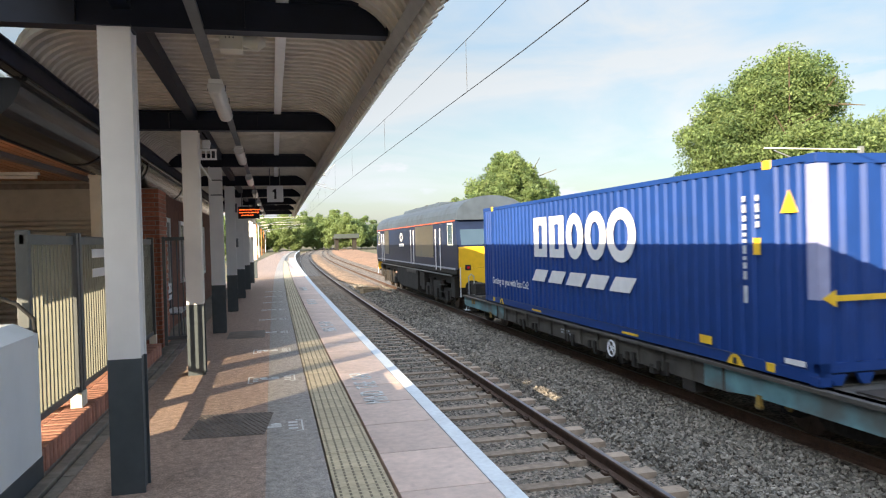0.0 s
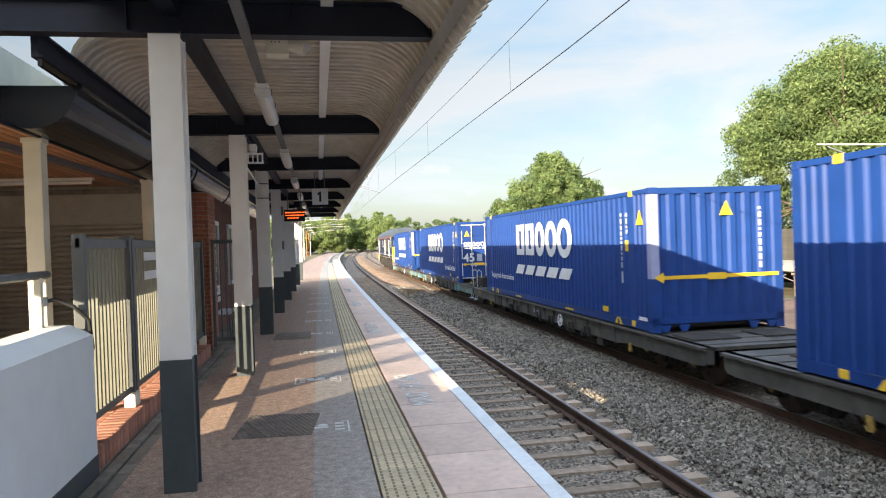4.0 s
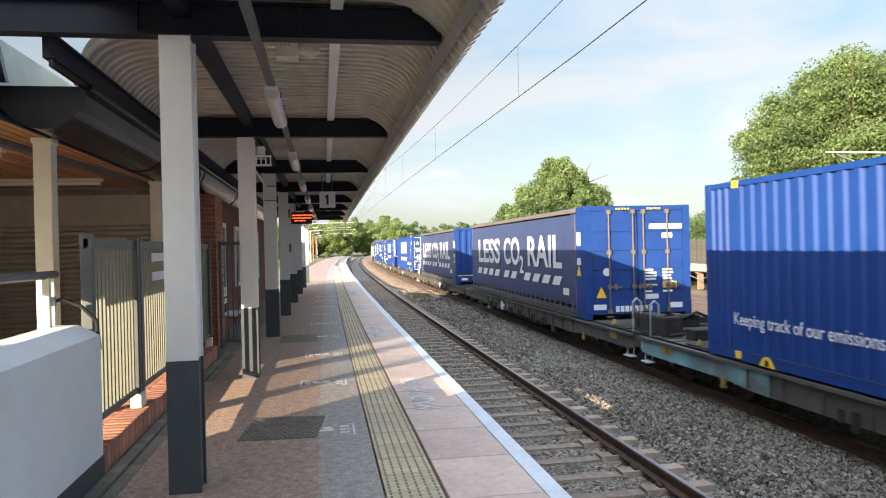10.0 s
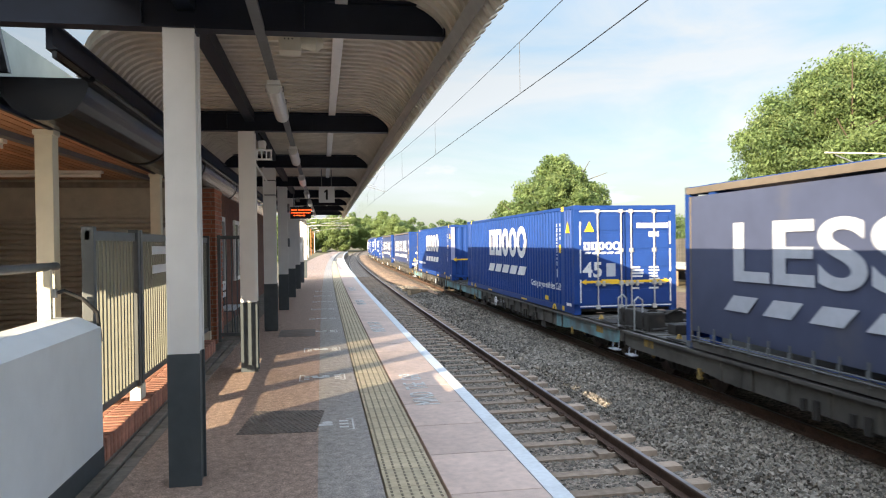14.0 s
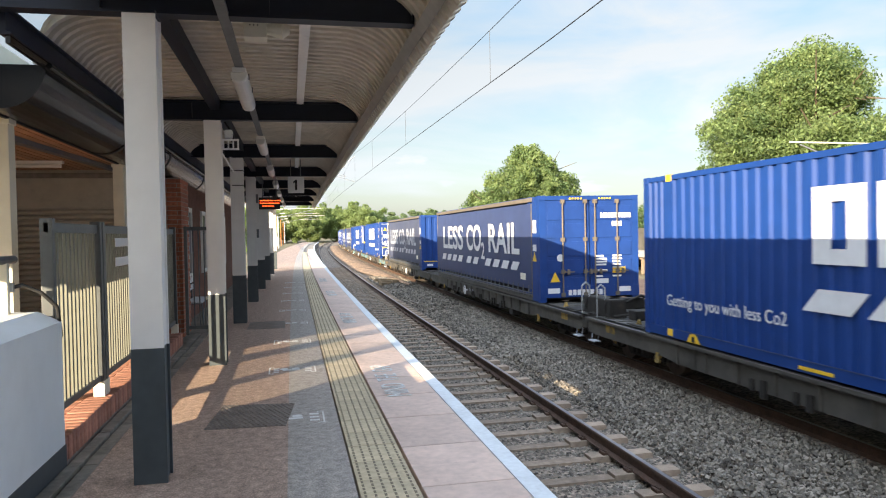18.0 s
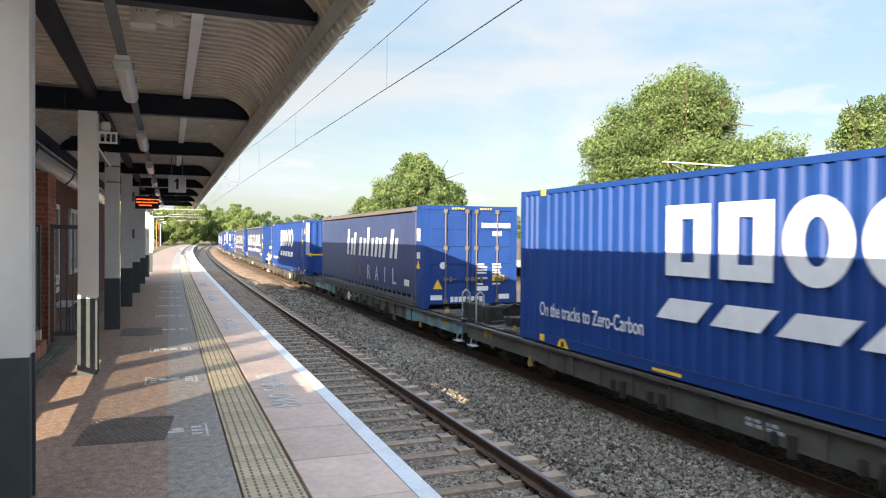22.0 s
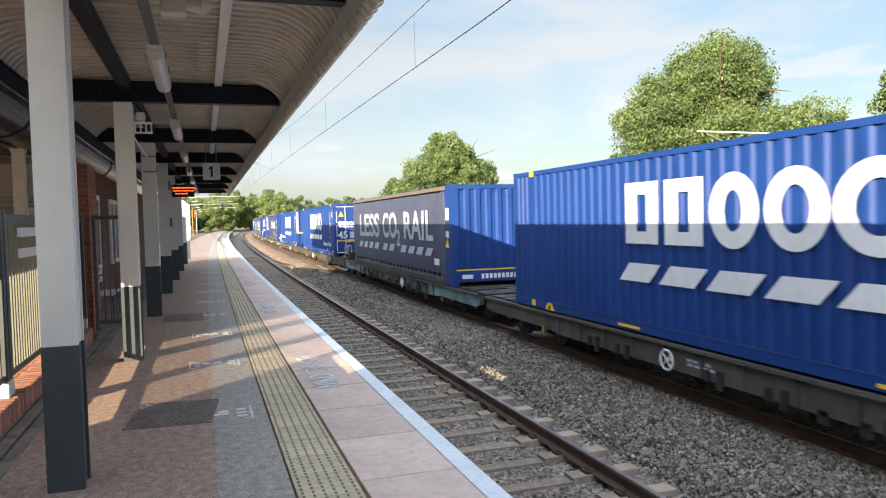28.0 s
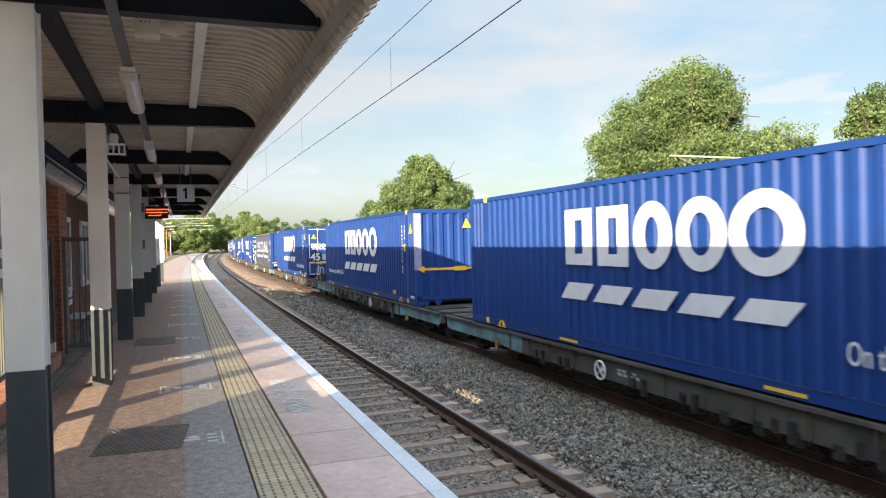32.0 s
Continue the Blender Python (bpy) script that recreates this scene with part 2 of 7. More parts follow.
slate_paint = mat("slate_paint", (0.060, 0.075, 0.085), 0.5, var=0.2, scale=10, second=(0.10, 0.11, 0.11), spread=0.66)
navy_steel = mat("navy_steel", (0.007, 0.011, 0.024), 0.5, 0.0, var=0.3, scale=9, second=(0.018, 0.018, 0.022), spread=0.62, spec=0.3)
roof_sheet = mat("roof_sheet", (0.62, 0.575, 0.49), 0.5, 0.0, var=0.2, scale=7, second=(0.48, 0.43, 0.35), spread=0.62)
gutter_black = mat("gutter_black", (0.005, 0.006, 0.007), 0.26, 0.0, var=0.3, scale=6, second=(0.014, 0.012, 0.010), spread=0.62, spec=0.35)
grey_steel = mat("grey_steel", (0.15, 0.16, 0.17), 0.5, 0.5, var=0.2, scale=12)
galv = mat("galvanised", (0.42, 0.44, 0.46), 0.42, 0.7, var=0.2, scale=14)
fence_grey = mat("fence_grey", (0.095, 0.105, 0.11), 0.45, 0.2, var=0.2, scale=14)
picket_grey = mat("picket_grey", (0.17, 0.175, 0.14), 0.5, var=0.12, scale=12)
timber = mat("timber_soffit", (0.44, 0.235, 0.125), 0.55, var=0.35, scale=5, second=(0.33, 0.14, 0.065), spread=0.58, rand=0.25)
shutter_mat = mat("shutter_slats", (0.44, 0.41, 0.345), 0.5, 0.1, var=0.15, scale=6, second=(0.27, 0.25, 0.21), spread=0.6)
glass_dark = mat("dark_glass", (0.02, 0.025, 0.03), 0.08, 0.0, var=0.1, scale=2)
black_rubber = mat("black_rubber", (0.016, 0.016, 0.017), 0.8, var=0.3, scale=20)
plastic_white = mat("lamp_plastic", (0.72, 0.72, 0.70), 0.35, var=0.06, scale=8)
sign_white = mat("sign_white", (0.80, 0.80, 0.80), 0.5, var=0.05, scale=5)
text_black = mat("text_black", (0.015, 0.016, 0.02), 0.6, var=0.1)
led_amber = glow("led_amber", (1.0, 0.07, 0.01), 0.7)

blue_paint = mat("container_blue", (0.010, 0.044, 0.205), 0.55, 0.0, var=0.16, scale=3, second=(0.017, 0.045, 0.17), spread=0.62, spec=0.3)
blue_door = mat("door_blue", (0.012, 0.044, 0.20), 0.55, 0.0, var=0.16, scale=3, second=(0.018, 0.045, 0.155), spread=0.62, spec=0.3)
curtain_blue = mat("curtain_blue", (0.034, 0.053, 0.145), 0.55, 0.0, var=0.14, scale=2.2, bump=0.05, bscale=3, second=(0.05, 0.062, 0.15), spread=0.6)
curtain_slate = mat("curtain_slate", (0.055, 0.068, 0.125), 0.6, 0.0, var=0.16, scale=2.2, bump=0.05, bscale=3, second=(0.085, 0.09, 0.12), spread=0.58)
mark_white = mat("marking_white", (0.68, 0.69, 0.72), 0.5, var=0.1, scale=6, second=(0.52, 0.55, 0.62), spread=0.68)
mark_grey = mat("marking_worn", (0.42, 0.45, 0.52), 0.6, var=0.12, scale=6, second=(0.30, 0.33, 0.42), spread=0.62)
corner_lilac = mat("corner_lilac", (0.28, 0.30, 0.48), 0.5, var=0.12, scale=6)
mark_yellow = mat("marking_yellow", (0.78, 0.50, 0.03), 0.5, var=0.15, scale=10)
tan_rail = mat("curtain_rail", (0.14, 0.118, 0.095), 0.6, var=0.2, scale=5)
faded_stripe = mat("faded_stripe", (0.105, 0.080, 0.085), 0.6, var=0.2, scale=5)
steel_bar = mat("lock_rod", (0.50, 0.50, 0.49), 0.4, 0.5, var=0.2, scale=20)
wagon_grey = mat("wagon_grey", (0.085, 0.080, 0.072), 0.65, 0.1, var=0.4, scale=4, second=(0.035, 0.032, 0.03), spread=0.55)
wagon_teal = mat("wagon_teal", (0.17, 0.34, 0.39), 0.6, 0.0, var=0.4, scale=3, second=(0.11, 0.13, 0.13), spread=0.47)
grime = mat("underframe_grime", (0.022, 0.019, 0.017), 0.85, 0.0, var=0.5, scale=6, second=(0.055, 0.038, 0.028), spread=0.6)
wheel_mat = mat("wheel_steel", (0.10, 0.075, 0.06), 0.6, 0.5, var=0.4, scale=10)
loco_blue = mat("loco_blue", (0.012, 0.022, 0.060), 0.5, 0.0, var=0.2, scale=3, second=(0.025, 0.03, 0.05), spread=0.6, spec=0.25)
loco_roof = mat("loco_roof", (0.060, 0.082, 0.115), 0.6, 0.1, var=0.3, scale=3, second=(0.03, 0.032, 0.036), spread=0.58)
loco_yellow = mat("warning_yellow", (0.82, 0.50, 0.02), 0.45, var=0.12, scale=5)
bark = mat("bark", (0.10, 0.075, 0.05), 0.9, var=0.4, scale=10, bump=0.6, bscale=30)


def leaf_material(name, base, island=0.5):
    m = mat(name, base, 0.6, var=0.15, scale=1.0, island=island, spec=0.25)
    t = m.node_tree
    b, out = t.nodes["Principled BSDF"], t.nodes["Material Output"]
    tr, mix = t.nodes.new("ShaderNodeBsdfTranslucent"), t.nodes.new("ShaderNodeMixShader")
    mix.inputs[0].default_value = 0.4
    tr.inputs[0].default_value = (base[0] * 1.7, base[1] * 1.6, base[2], 1)
    t.links.new(b.outputs[0], mix.inputs[1])
    t.links.new(tr.outputs[0], mix.inputs[2])
    t.links.new(mix.outputs[0], out.inputs[0])
    return m


leaf_a = leaf_material("leaf_green", (0.142, 0.200, 0.080))
leaf_b = leaf_material("leaf_dark", (0.098, 0.148, 0.062))
leaf_c = leaf_material("leaf_yellow_green", (0.175, 0.232, 0.098))
earth_mat = mat("red_earth", (0.32, 0.185, 0.115), 0.95, var=0.4, scale=4, bump=0.8, bscale=30, second=(0.21, 0.14, 0.085), spread=0.54, chips=(40, 0.2))
# distance haze put into the leaf colour: bluer green for the far woods
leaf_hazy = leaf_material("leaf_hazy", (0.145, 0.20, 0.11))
hook_yellow = mat("hook_yellow", (0.34, 0.22, 0.05), 0.7, var=0.4, scale=20, second=(0.10, 0.08, 0.05), spread=0.52)
edge_grey = mat("edge_grey", (0.34, 0.33, 0.31), 0.55, var=0.2, scale=9)
# olive-brown reflections on the side panels, put into their base colour
loco_panel_reflect = mat("loco_panel_reflect", (0.065, 0.058, 0.048), 0.35, var=0.3, scale=4, second=(0.03, 0.035, 0.05), spread=0.55)


# ---------------- geometry helpers ----------------
def box(bm, x0, x1, y0, y1, z0, z1):
    v = [bm.verts.new(p) for p in ((x0, y0, z0), (x1, y0, z0), (x1, y1, z0), (x0, y1, z0), (x0, y0, z1), (x1, y0, z1), (x1, y1, z1), (x0, y1, z1))]
    for f in ((3, 2, 1, 0), (4, 5, 6, 7), (0, 1, 5, 4), (1, 2, 6, 5), (2, 3, 7, 6), (3, 0, 4, 7)):
        bm.faces.new([v[i] for i in f])
    return bm


def bbox(x0, x1, y0, y1, z0, z1, bev=0.0):
    bm = box(bmesh.new(), x0, x1, y0, y1, z0, z1)
    if bev:
        bmesh.ops.bevel(bm, geom=bm.edges[:], offset=bev, segments=2, profile=0.6, affect="EDGES", clamp_overlap=True)
    return bm


def rod(bm, a, b, r, seg=10, r2=None):
    a, b = Vector(a), Vector(b)
    d = b - a
    m = Matrix.Translation((a + b) / 2) @ d.to_track_quat("Z", "Y").to_matrix().to_4x4()
    bmesh.ops.create_cone(bm, cap_ends=True, segments=seg, radius1=r, radius2=r if r2 is None else r2, depth=d.length, matrix=m)
    return bm


def tube(bm, pts, r, seg=8):
    for a, b in zip(pts, pts[1:]):
        rod(bm, a, b, r, seg)
    for p in pts[1:-1]:
        bmesh.ops.create_uvsphere(bm, u_segments=seg, v_segments=6, radius=r, matrix=Matrix.Translation(p))
    return bm


def prism(bm, outline, axis, lo, hi):
    """A flat outline pushed along an axis: pairs are (y, z) for x, (x, z) for y, (x, y) for z."""
    def at(p, d):
        return {"x": (d, p[0], p[1]), "y": (p[0], d, p[1]), "z": (p[0], p[1], d)}[axis]
    a = [bm.verts.new(at(p, lo)) for p in outline]
    b = [bm.verts.new(at(p, hi)) for p in outline]
    n = len(outline)
    bm.faces.new(a[::-1])
    bm.faces.new(b)
    for i in range(n):
        bm.faces.new((a[i], a[(i + 1) % n], b[(i + 1) % n], b[i]))
    return bm


def mesh_of(name, bm, material, smooth=False):
    bmesh.ops.recalc_face_normals(bm, faces=bm.faces[:])
    me = bpy.data.meshes.new(name)
    bm.to_mesh(me)
    bm.free()
    for m in material if isinstance(material, (list, tuple)) else (material,):
        me.materials.append(m)
    if smooth:
        for p in me.polygons:
            p.use_smooth = True
    return me


def thing(name, label, category, bm=None, material=None, group="", kind="", smooth=False, m=None):
    ob = new(name, mesh_of(name, bm, material, smooth) if bm else None)
    if m is not None:
        ob.matrix_basis = m
    return tagged(ob, label, category, group, kind)


def part(name, bm, material, parent, label="", smooth=False, m=None):
    ob = new(name, bm if isinstance(bm, bpy.types.Mesh) else mesh_of(name, bm, material, smooth))
    ob.parent = parent
    if m is not None:
        ob.matrix_basis = m
    return tagged(ob, label)


def raw_mesh(name, verts, faces, material):
    me = bpy.data.meshes.new(name)
    me.from_pydata(verts, [], faces)
    me.materials.append(material)
    me.update()
    return me


def text_mesh(body, size, material, fat=0.0, width=1.0, shear=0.0, depth=0.002):
    """Lettering in the built-in font, in the xy plane, from the origin to the right."""
    cu = bpy.data.curves.new("lettering", "FONT")
    cu.body, cu.size, cu.offset, cu.shear, cu.extrude = body, size, fat, shear, depth
    ob = bpy.data.objects.new("lettering", cu)
    scene.collection.objects.link(ob)
    me = bpy.data.meshes.new_from_object(ob.evaluated_get(bpy.context.evaluated_depsgraph_get()))
    bpy.data.objects.remove(ob)
    me.transform(Matrix.Diagonal((width, 1, 1, 1)))
    me.materials.clear()
    me.materials.append(material)
    return me


def bend(y):
    """How far the line has swung to the right at y."""
    return max(0.0, y - 5.0) ** 2 / 5800.0


def ribbon(name, material, x0, x1, z, y0, y1, step, kind="structure", label="", category="", thick=0.06):
    """A long flat strip along the line, with thickness."""
    bm = bmesh.new()
    rows, y = [], y0
    while True:
        o = bend(y)
        rows.append([bm.verts.new(p) for p in ((x0 + o, y, z), (x1 + o, y, z), (x1 + o, y, z - thick), (x0 + o, y, z - thick))])
        if y >= y1:
            break
        y = min(y1, y + step)
    for a, b in zip(rows, rows[1:]):
        for i in range(4):
            bm.faces.new((a[i], a[(i + 1) % 4], b[(i + 1) % 4], b[i]))
    bm.faces.new(rows[0])
    bm.faces.new(rows[-1])
    return thing(name, label, category, bm, material, kind=kind)


def swept(bm, outline, y0, y1, step, dx=0.0, dz=0.0):
    """An (x, z) outline swept along the line."""
    rows, y, n = [], y0, len(outline)
    while True:
        o = bend(y) + dx
        rows.append([bm.verts.new((p[0] + o, y, p[1] + dz)) for p in outline])
        if y >= y1:
            break
        y = min(y1, y + step)
    for a, b in zip(rows, rows[1:]):
        for i in range(n):
            bm.faces.new((a[i], a[(i + 1) % n], b[(i + 1) % n], b[i]))
    bm.faces.new(rows[0])
    bm.faces.new(rows[-1])
    return bm

# ---------------- ground and tracks ----------------
RAIL_Z = -0.92
FAR_RAIL_Z = -1.0
NEAR_C, TRAIN_C = 3.04, 7.575

thing("ground", "dry rough ground that reaches the horizon", "ground", box(bmesh.new(), -1500, 1500, -900, 2500, -1.9, -1.42), ground_mat, kind="structure")
ribbon("track_bed_near", ballast_mat, 1.2, 5.6, -1.15, -60, 420, 6, label="grey-brown ballast bed of the platform track", category="ballast", thick=0.5)
ribbon("track_bed_far", ballast_mat, 5.6, 9.8, -1.155, -340, 420, 6, label="dark ballast bed of the goods track", category="ballast", thick=0.45)
# sunlit spoil and dry earth beside the line
rng = random.Random(4)
bm = bmesh.new()
cols_n, rows_n = 22, 150
vs = []
for j in range(rows_n):
    y = -20 + j * 2.2
    line = []
    for i in range(cols_n):
        u = i / (cols_n - 1)
        x = 9.6 + u * 10.0
        h = 0.22 * noise.noise((x * 0.35, y * 0.25, 2.0)) + 0.10 * noise.noise((x * 1.3, y * 1.1, 7.0))
        edge = min(1.0, u * 5, (1 - u) * 8)
        line.append(bm.verts.new((x + bend(y), y, -1.25 + edge * (0.18 + h))))
    vs.append(line)
for a, b in zip(vs, vs[1:]):
    for i in range(cols_n - 1):
        bm.faces.new((a[i], a[i + 1], b[i + 1], b[i]))
thing("earth_bank", "orange-brown dry earth between the lines", "earth", bm, earth_mat, kind="structure", smooth=True)
# low sunlit spoil heap lying between the two tracks further on
bm = bmesh.new()
vs = []
for j in range(70):
    y = 38 + j * 2.0
    line = []
    for i in range(12):
        u = i / 11
        w = min(1.0, 0.12 + j / 9)
        x = 6.15 - (1 - u) * (1.85 * w + 0.25 * noise.noise((y * 0.5, 1.0, 9.0)))
        h = math.sin(u * math.pi) * (0.05 + 0.11 * w) * (0.6 + 0.9 * noise.noise((x * 0.9, y * 0.6, 3))) + 0.05 * noise.noise((x * 3, y * 1.7, 5))
        line.append(bm.verts.new((x + bend(y), y, -1.075 + h)))
    vs.append(line)
for a, b in zip(vs, vs[1:]):
    for i in range(11):
        bm.faces.new((a[i], a[i + 1], b[i + 1], b[i]))
thing("spoil_heap", "low orange-brown spoil heap between the tracks", "earth", bm, soil_mat, kind="structure", smooth=True)

pile = thing("timber_pile", "weathered pale timbers dumped between the tracks", "timber")
for i, (x, y, turn, long) in enumerate(((4.75, 38.4, 62, 1.5), (5.05, 39.3, 48, 1.7), (5.35, 39.9, 70, 1.4), (5.0, 40.6, 35, 1.6), (5.6, 40.9, 80, 1.3))):
    part("timber", bbox(-long / 2, long / 2, -0.10, 0.10, -0.02, 0.12, 0.012), mat("old_timber", (0.36, 0.27, 0.17), 0.9, var=0.35, scale=6), pile, m=pose(x + bend(y), y, -1.06 + 0.05 * (i % 2), 0, 3, turn))

rail_outline = [(-0.07, 0), (0.07, 0), (0.07, 0.012), (0.012, 0.035), (0.010, 0.110), (0.034, 0.122), (0.034, 0.150), (0.028, 0.156), (-0.028, 0.156), (-0.034, 0.150), (-0.034, 0.122), (-0.010, 0.110), (-0.012, 0.035), (-0.07, 0.012)]
head_outline = [(-0.026, 0.1565), (0.026, 0.1565), (0.024, 0.1595), (-0.024, 0.1595)]


def track(centre, top, y0, y1, label):
    base = top - 0.16
    for side in (-0.7525, 0.7525):
        r = thing("rail", label, "rail", swept(bmesh.new(), rail_outline, y0, y1, 4, centre + side, base), rail_rust, group="running rails")
        part("running_surface", swept(bmesh.new(), head_outline, y0, y1, 4, centre + side, base), rail_top, r, "bright worn steel rail head")


track(NEAR_C, RAIL_Z, -40, 400, "rusty flat-bottomed rail with a worn head")
track(TRAIN_C, FAR_RAIL_Z, -340, 420, "dark rusty rail under the goods train")

# sleepers: tapered concrete beams with rail pads and clips
def sleeper_mesh():
    bm = bmesh.new()
    for s in (-1, 1):
        prism(bm, [(-0.13, 0), (0.13, 0), (0.10, 0.17), (-0.10, 0.17)], "x", min(s * 0.45, s * 1.25), max(s * 0.45, s * 1.25))
    prism(bm, [(-0.11, 0), (0.11, 0), (0.09, 0.13), (-0.09, 0.13)], "x", -0.45, 0.45)
    return mesh_of("sleeper", bm, sleeper_mat)


def clip_mesh():
    bm = bmesh.new()
    box(bm, -0.03, 0.03, -0.06, 0.06, 0.17, 0.20)
    rod(bm, (-0.015, -0.05, 0.208), (-0.015, 0.05, 0.208), 0.013, 6)
    rod(bm, (0.025, -0.05, 0.20), (0.025, 0.05, 0.20), 0.011, 6)
    return mesh_of("rail_clip", bm, rail_rust)


sl_me, cl_me = sleeper_mesh(), clip_mesh()
y, k = 2.2, 0
while y < 62:
    sl = tagged(new("sleeper", sl_me), "weathered concrete sleeper set in ballast", "sleeper", "sleepers of the platform track")
    sl.matrix_basis = pose(NEAR_C + bend(y), y, RAIL_Z - 0.16 - 0.172, 0, 0, rng.uniform(-0.4, 0.4))
    if y < 26:
        for s in (-0.7525, 0.7525):
            for side in (0, 180):
                part("rail_clip", cl_me, None, sl, m=pose(s + (0.10 if side == 0 else -0.10), 0, 0, 0, 0, side))
    y += 0.66

# loose ballast stones near the camera, angular lumps of stone
def stones(name, count, region, seed, size):
    r = np.random.default_rng(seed)
    x0, x1, y0, y1 = region
    u = r.random(count)
    ys = y0 + (y1 - y0) * u ** 1.5
    xs = x0 + (x1 - x0) * r.random(count)
    corner = np.array([(a, b, c) for a in (-1, 1) for b in (-1, 1) for c in (-1, 1)], float)
    q = r.normal(size=(count, 4))
    q /= np.linalg.norm(q, axis=1)[:, None]
    a, b, c, d = q.T
    rot = np.stack([1 - 2 * (c * c + d * d), 2 * (b * c - a * d), 2 * (b * d + a * c), 2 * (b * c + a * d), 1 - 2 * (b * b + d * d), 2 * (c * d - a * b),
                    2 * (b * d - a * c), 2 * (c * d + a * b), 1 - 2 * (b * b + c * c)], 1).reshape(-1, 3, 3)
    s = size * (0.55 + 0.7 * r.random((count, 1, 1))) * (0.55 + 0.55 * r.random((count, 1, 3)))
    v = corner[None] * s * (0.72 + 0.4 * r.random((count, 8, 3)))
    v = np.einsum("nij,nkj->nki", rot, v)
    step = np.clip((np.abs(xs - NEAR_C) - 1.3) / 0.3, 0, 1)
    base = -1.168 + 0.105 * step + np.where(xs > 5.6, -0.075, 0)
    v += np.stack([xs + np.maximum(0, ys - 5) ** 2 / 5800, ys, base + 0.012 * r.random(count)], 1)[:, None]
    face = np.array([(0, 1, 3, 2), (4, 6, 7, 5), (0, 4, 5, 1), (2, 3, 7, 6), (0, 2, 6, 4), (1, 5, 7, 3)])
    faces = (face[None] + 8 * np.arange(count)[:, None, None]).reshape(-1, 4)
    ob = new(name, raw_mesh(name, v.reshape(-1, 3).tolist(), faces.tolist(), stone_mat))
    return tagged(ob, "loose grey-brown angular ballast stones", "ballast", kind="stuff")


stones("ballast_stones", 46000, (1.7, 6.6, 3.5, 24), 1, 0.022)
stones("ballast_stones_beyond", 14000, (1.7, 6.6, 15, 46), 2, 0.038)

# ---------------- platform ----------------
EDGE = 1.6
ribbon("platform", concrete, -2.2, EDGE - 0.03, -0.075, -12, 176, 5, label="platform structure with a brick and concrete face", category="platform", thick=1.3)
ribbon("platform_asphalt", asphalt, -1.40, -0.04, 0.0, -12, 176, 5, label="worn brown-black asphalt platform surface", category="asphalt", thick=0.07)
ribbon("platform_asphalt_patch", asphalt_grey, -0.04, 0.40, 0.0, -12, 176, 5, label="grey relaid asphalt strip on the platform", category="asphalt", thick=0.07)
ribbon("white_edge", white_line, EDGE - 0.135, EDGE + 0.0, 0.0, -12, 176, 3, label="white painted platform edge", category="edge line", thick=0.10)
ribbon("platform_far_side", asphalt, -2.2, -1.40, -0.012, 30, 176, 5, label="sunlit asphalt on the open end of the platform", category="asphalt", thick=0.07)

slabs = thing("platform_paving", "pink concrete paving slabs along the edge", "paving", bbox(0.812, EDGE - 0.137, -12, 2.0, -0.07, -0.012), slab_pink, kind="structure")
slab_me = mesh_of("paving_slab", bbox(0.822, EDGE - 0.141, 0.007, 0.904, -0.07, 0.0, 0.006), slab_pink)
for i in range(96):
    y = 1.84 + i * 0.911
    part("paving_slab", slab_me, None, slabs, m=pose(bend(y + 0.45), y, rng.uniform(-0.0015, 0.0015), 0, 0, -math.degrees((y - 4.5) / 2900) if y > 5 else 0))

tact = thing("tactile_paving", "buff tactile paving strip with raised bars", "tactile paving", bbox(0.402, 0.810, -12, 2.0, -0.07, -0.012), tactile_buff, kind="structure")


def tactile_mesh(lumps):
    """A tile with rows of low bars in a darker colour."""
    bm = bbox(0.416, 0.798, 0.003, 0.397, -0.07, 0.0, 0.004)
    if lumps:
        for i in range(6):
            for j in range(6):
                cx, cy = 0.416 + 0.031 + i * 0.0640, 0.033 + j * 0.0667
                v = [bm.verts.new((cx + a * 0.0085, cy + b * 0.021, 0.0004)) for a, b in ((-1, -1), (1, -1), (1, 1), (-1, 1))]
                w = [bm.verts.new((cx + a * 0.0065, cy + b * 0.018, 0.0024)) for a, b in ((-1, -1), (1, -1), (1, 1), (-1, 1))]
                for f in [bm.faces.new(w)] + [bm.faces.new((v[q], v[(q + 1) % 4], w[(q + 1) % 4], w[q])) for q in range(4)]:
                    f.material_index = 1
    return mesh_of("tactile_tile", bm, (tactile_buff, tactile_bar_dark))


tact_near, tact_far = tactile_mesh(True), tactile_mesh(False)
for i in range(180):
    y = 2.0 + i * 0.4
    part("tactile_tile", tact_near if y < 34 else tact_far, None, tact, m=pose(bend(y + 0.2), y, rng.uniform(-0.001, 0.001), 0, 0, -math.degrees((y - 4.8) / 2900) if y > 5 else 0))

# drain strip of concrete kerbs along the building side
drain = thing("drain_kerb", "concrete drain kerbs along the building side", "kerb", bbox(-1.62, -1.40, -12, 2.0, -0.1, -0.012), concrete, kind="structure")
kerb_a = mesh_of("kerb_stone", bbox(-1.50, -1.402, 0.004, 0.908, -0.1, 0.006, 0.008), concrete)
kerb_b = mesh_of("kerb_stone", bbox(-1.62, -1.525, 0.004, 0.908, -0.1, 0.010, 0.008), concrete)
for i in range(12):
    for me in (kerb_a, kerb_b):
        part("kerb_stone", me, None, drain, m=pose(0, 2.0 + i * 0.912, rng.uniform(-0.003, 0.003)))

# ---------------- canopy ----------------
BAY, COL_Y0, N_COL = 4.55, 5.10, 8
CAN_Y0, CAN_Y1 = -3.5, 38.2


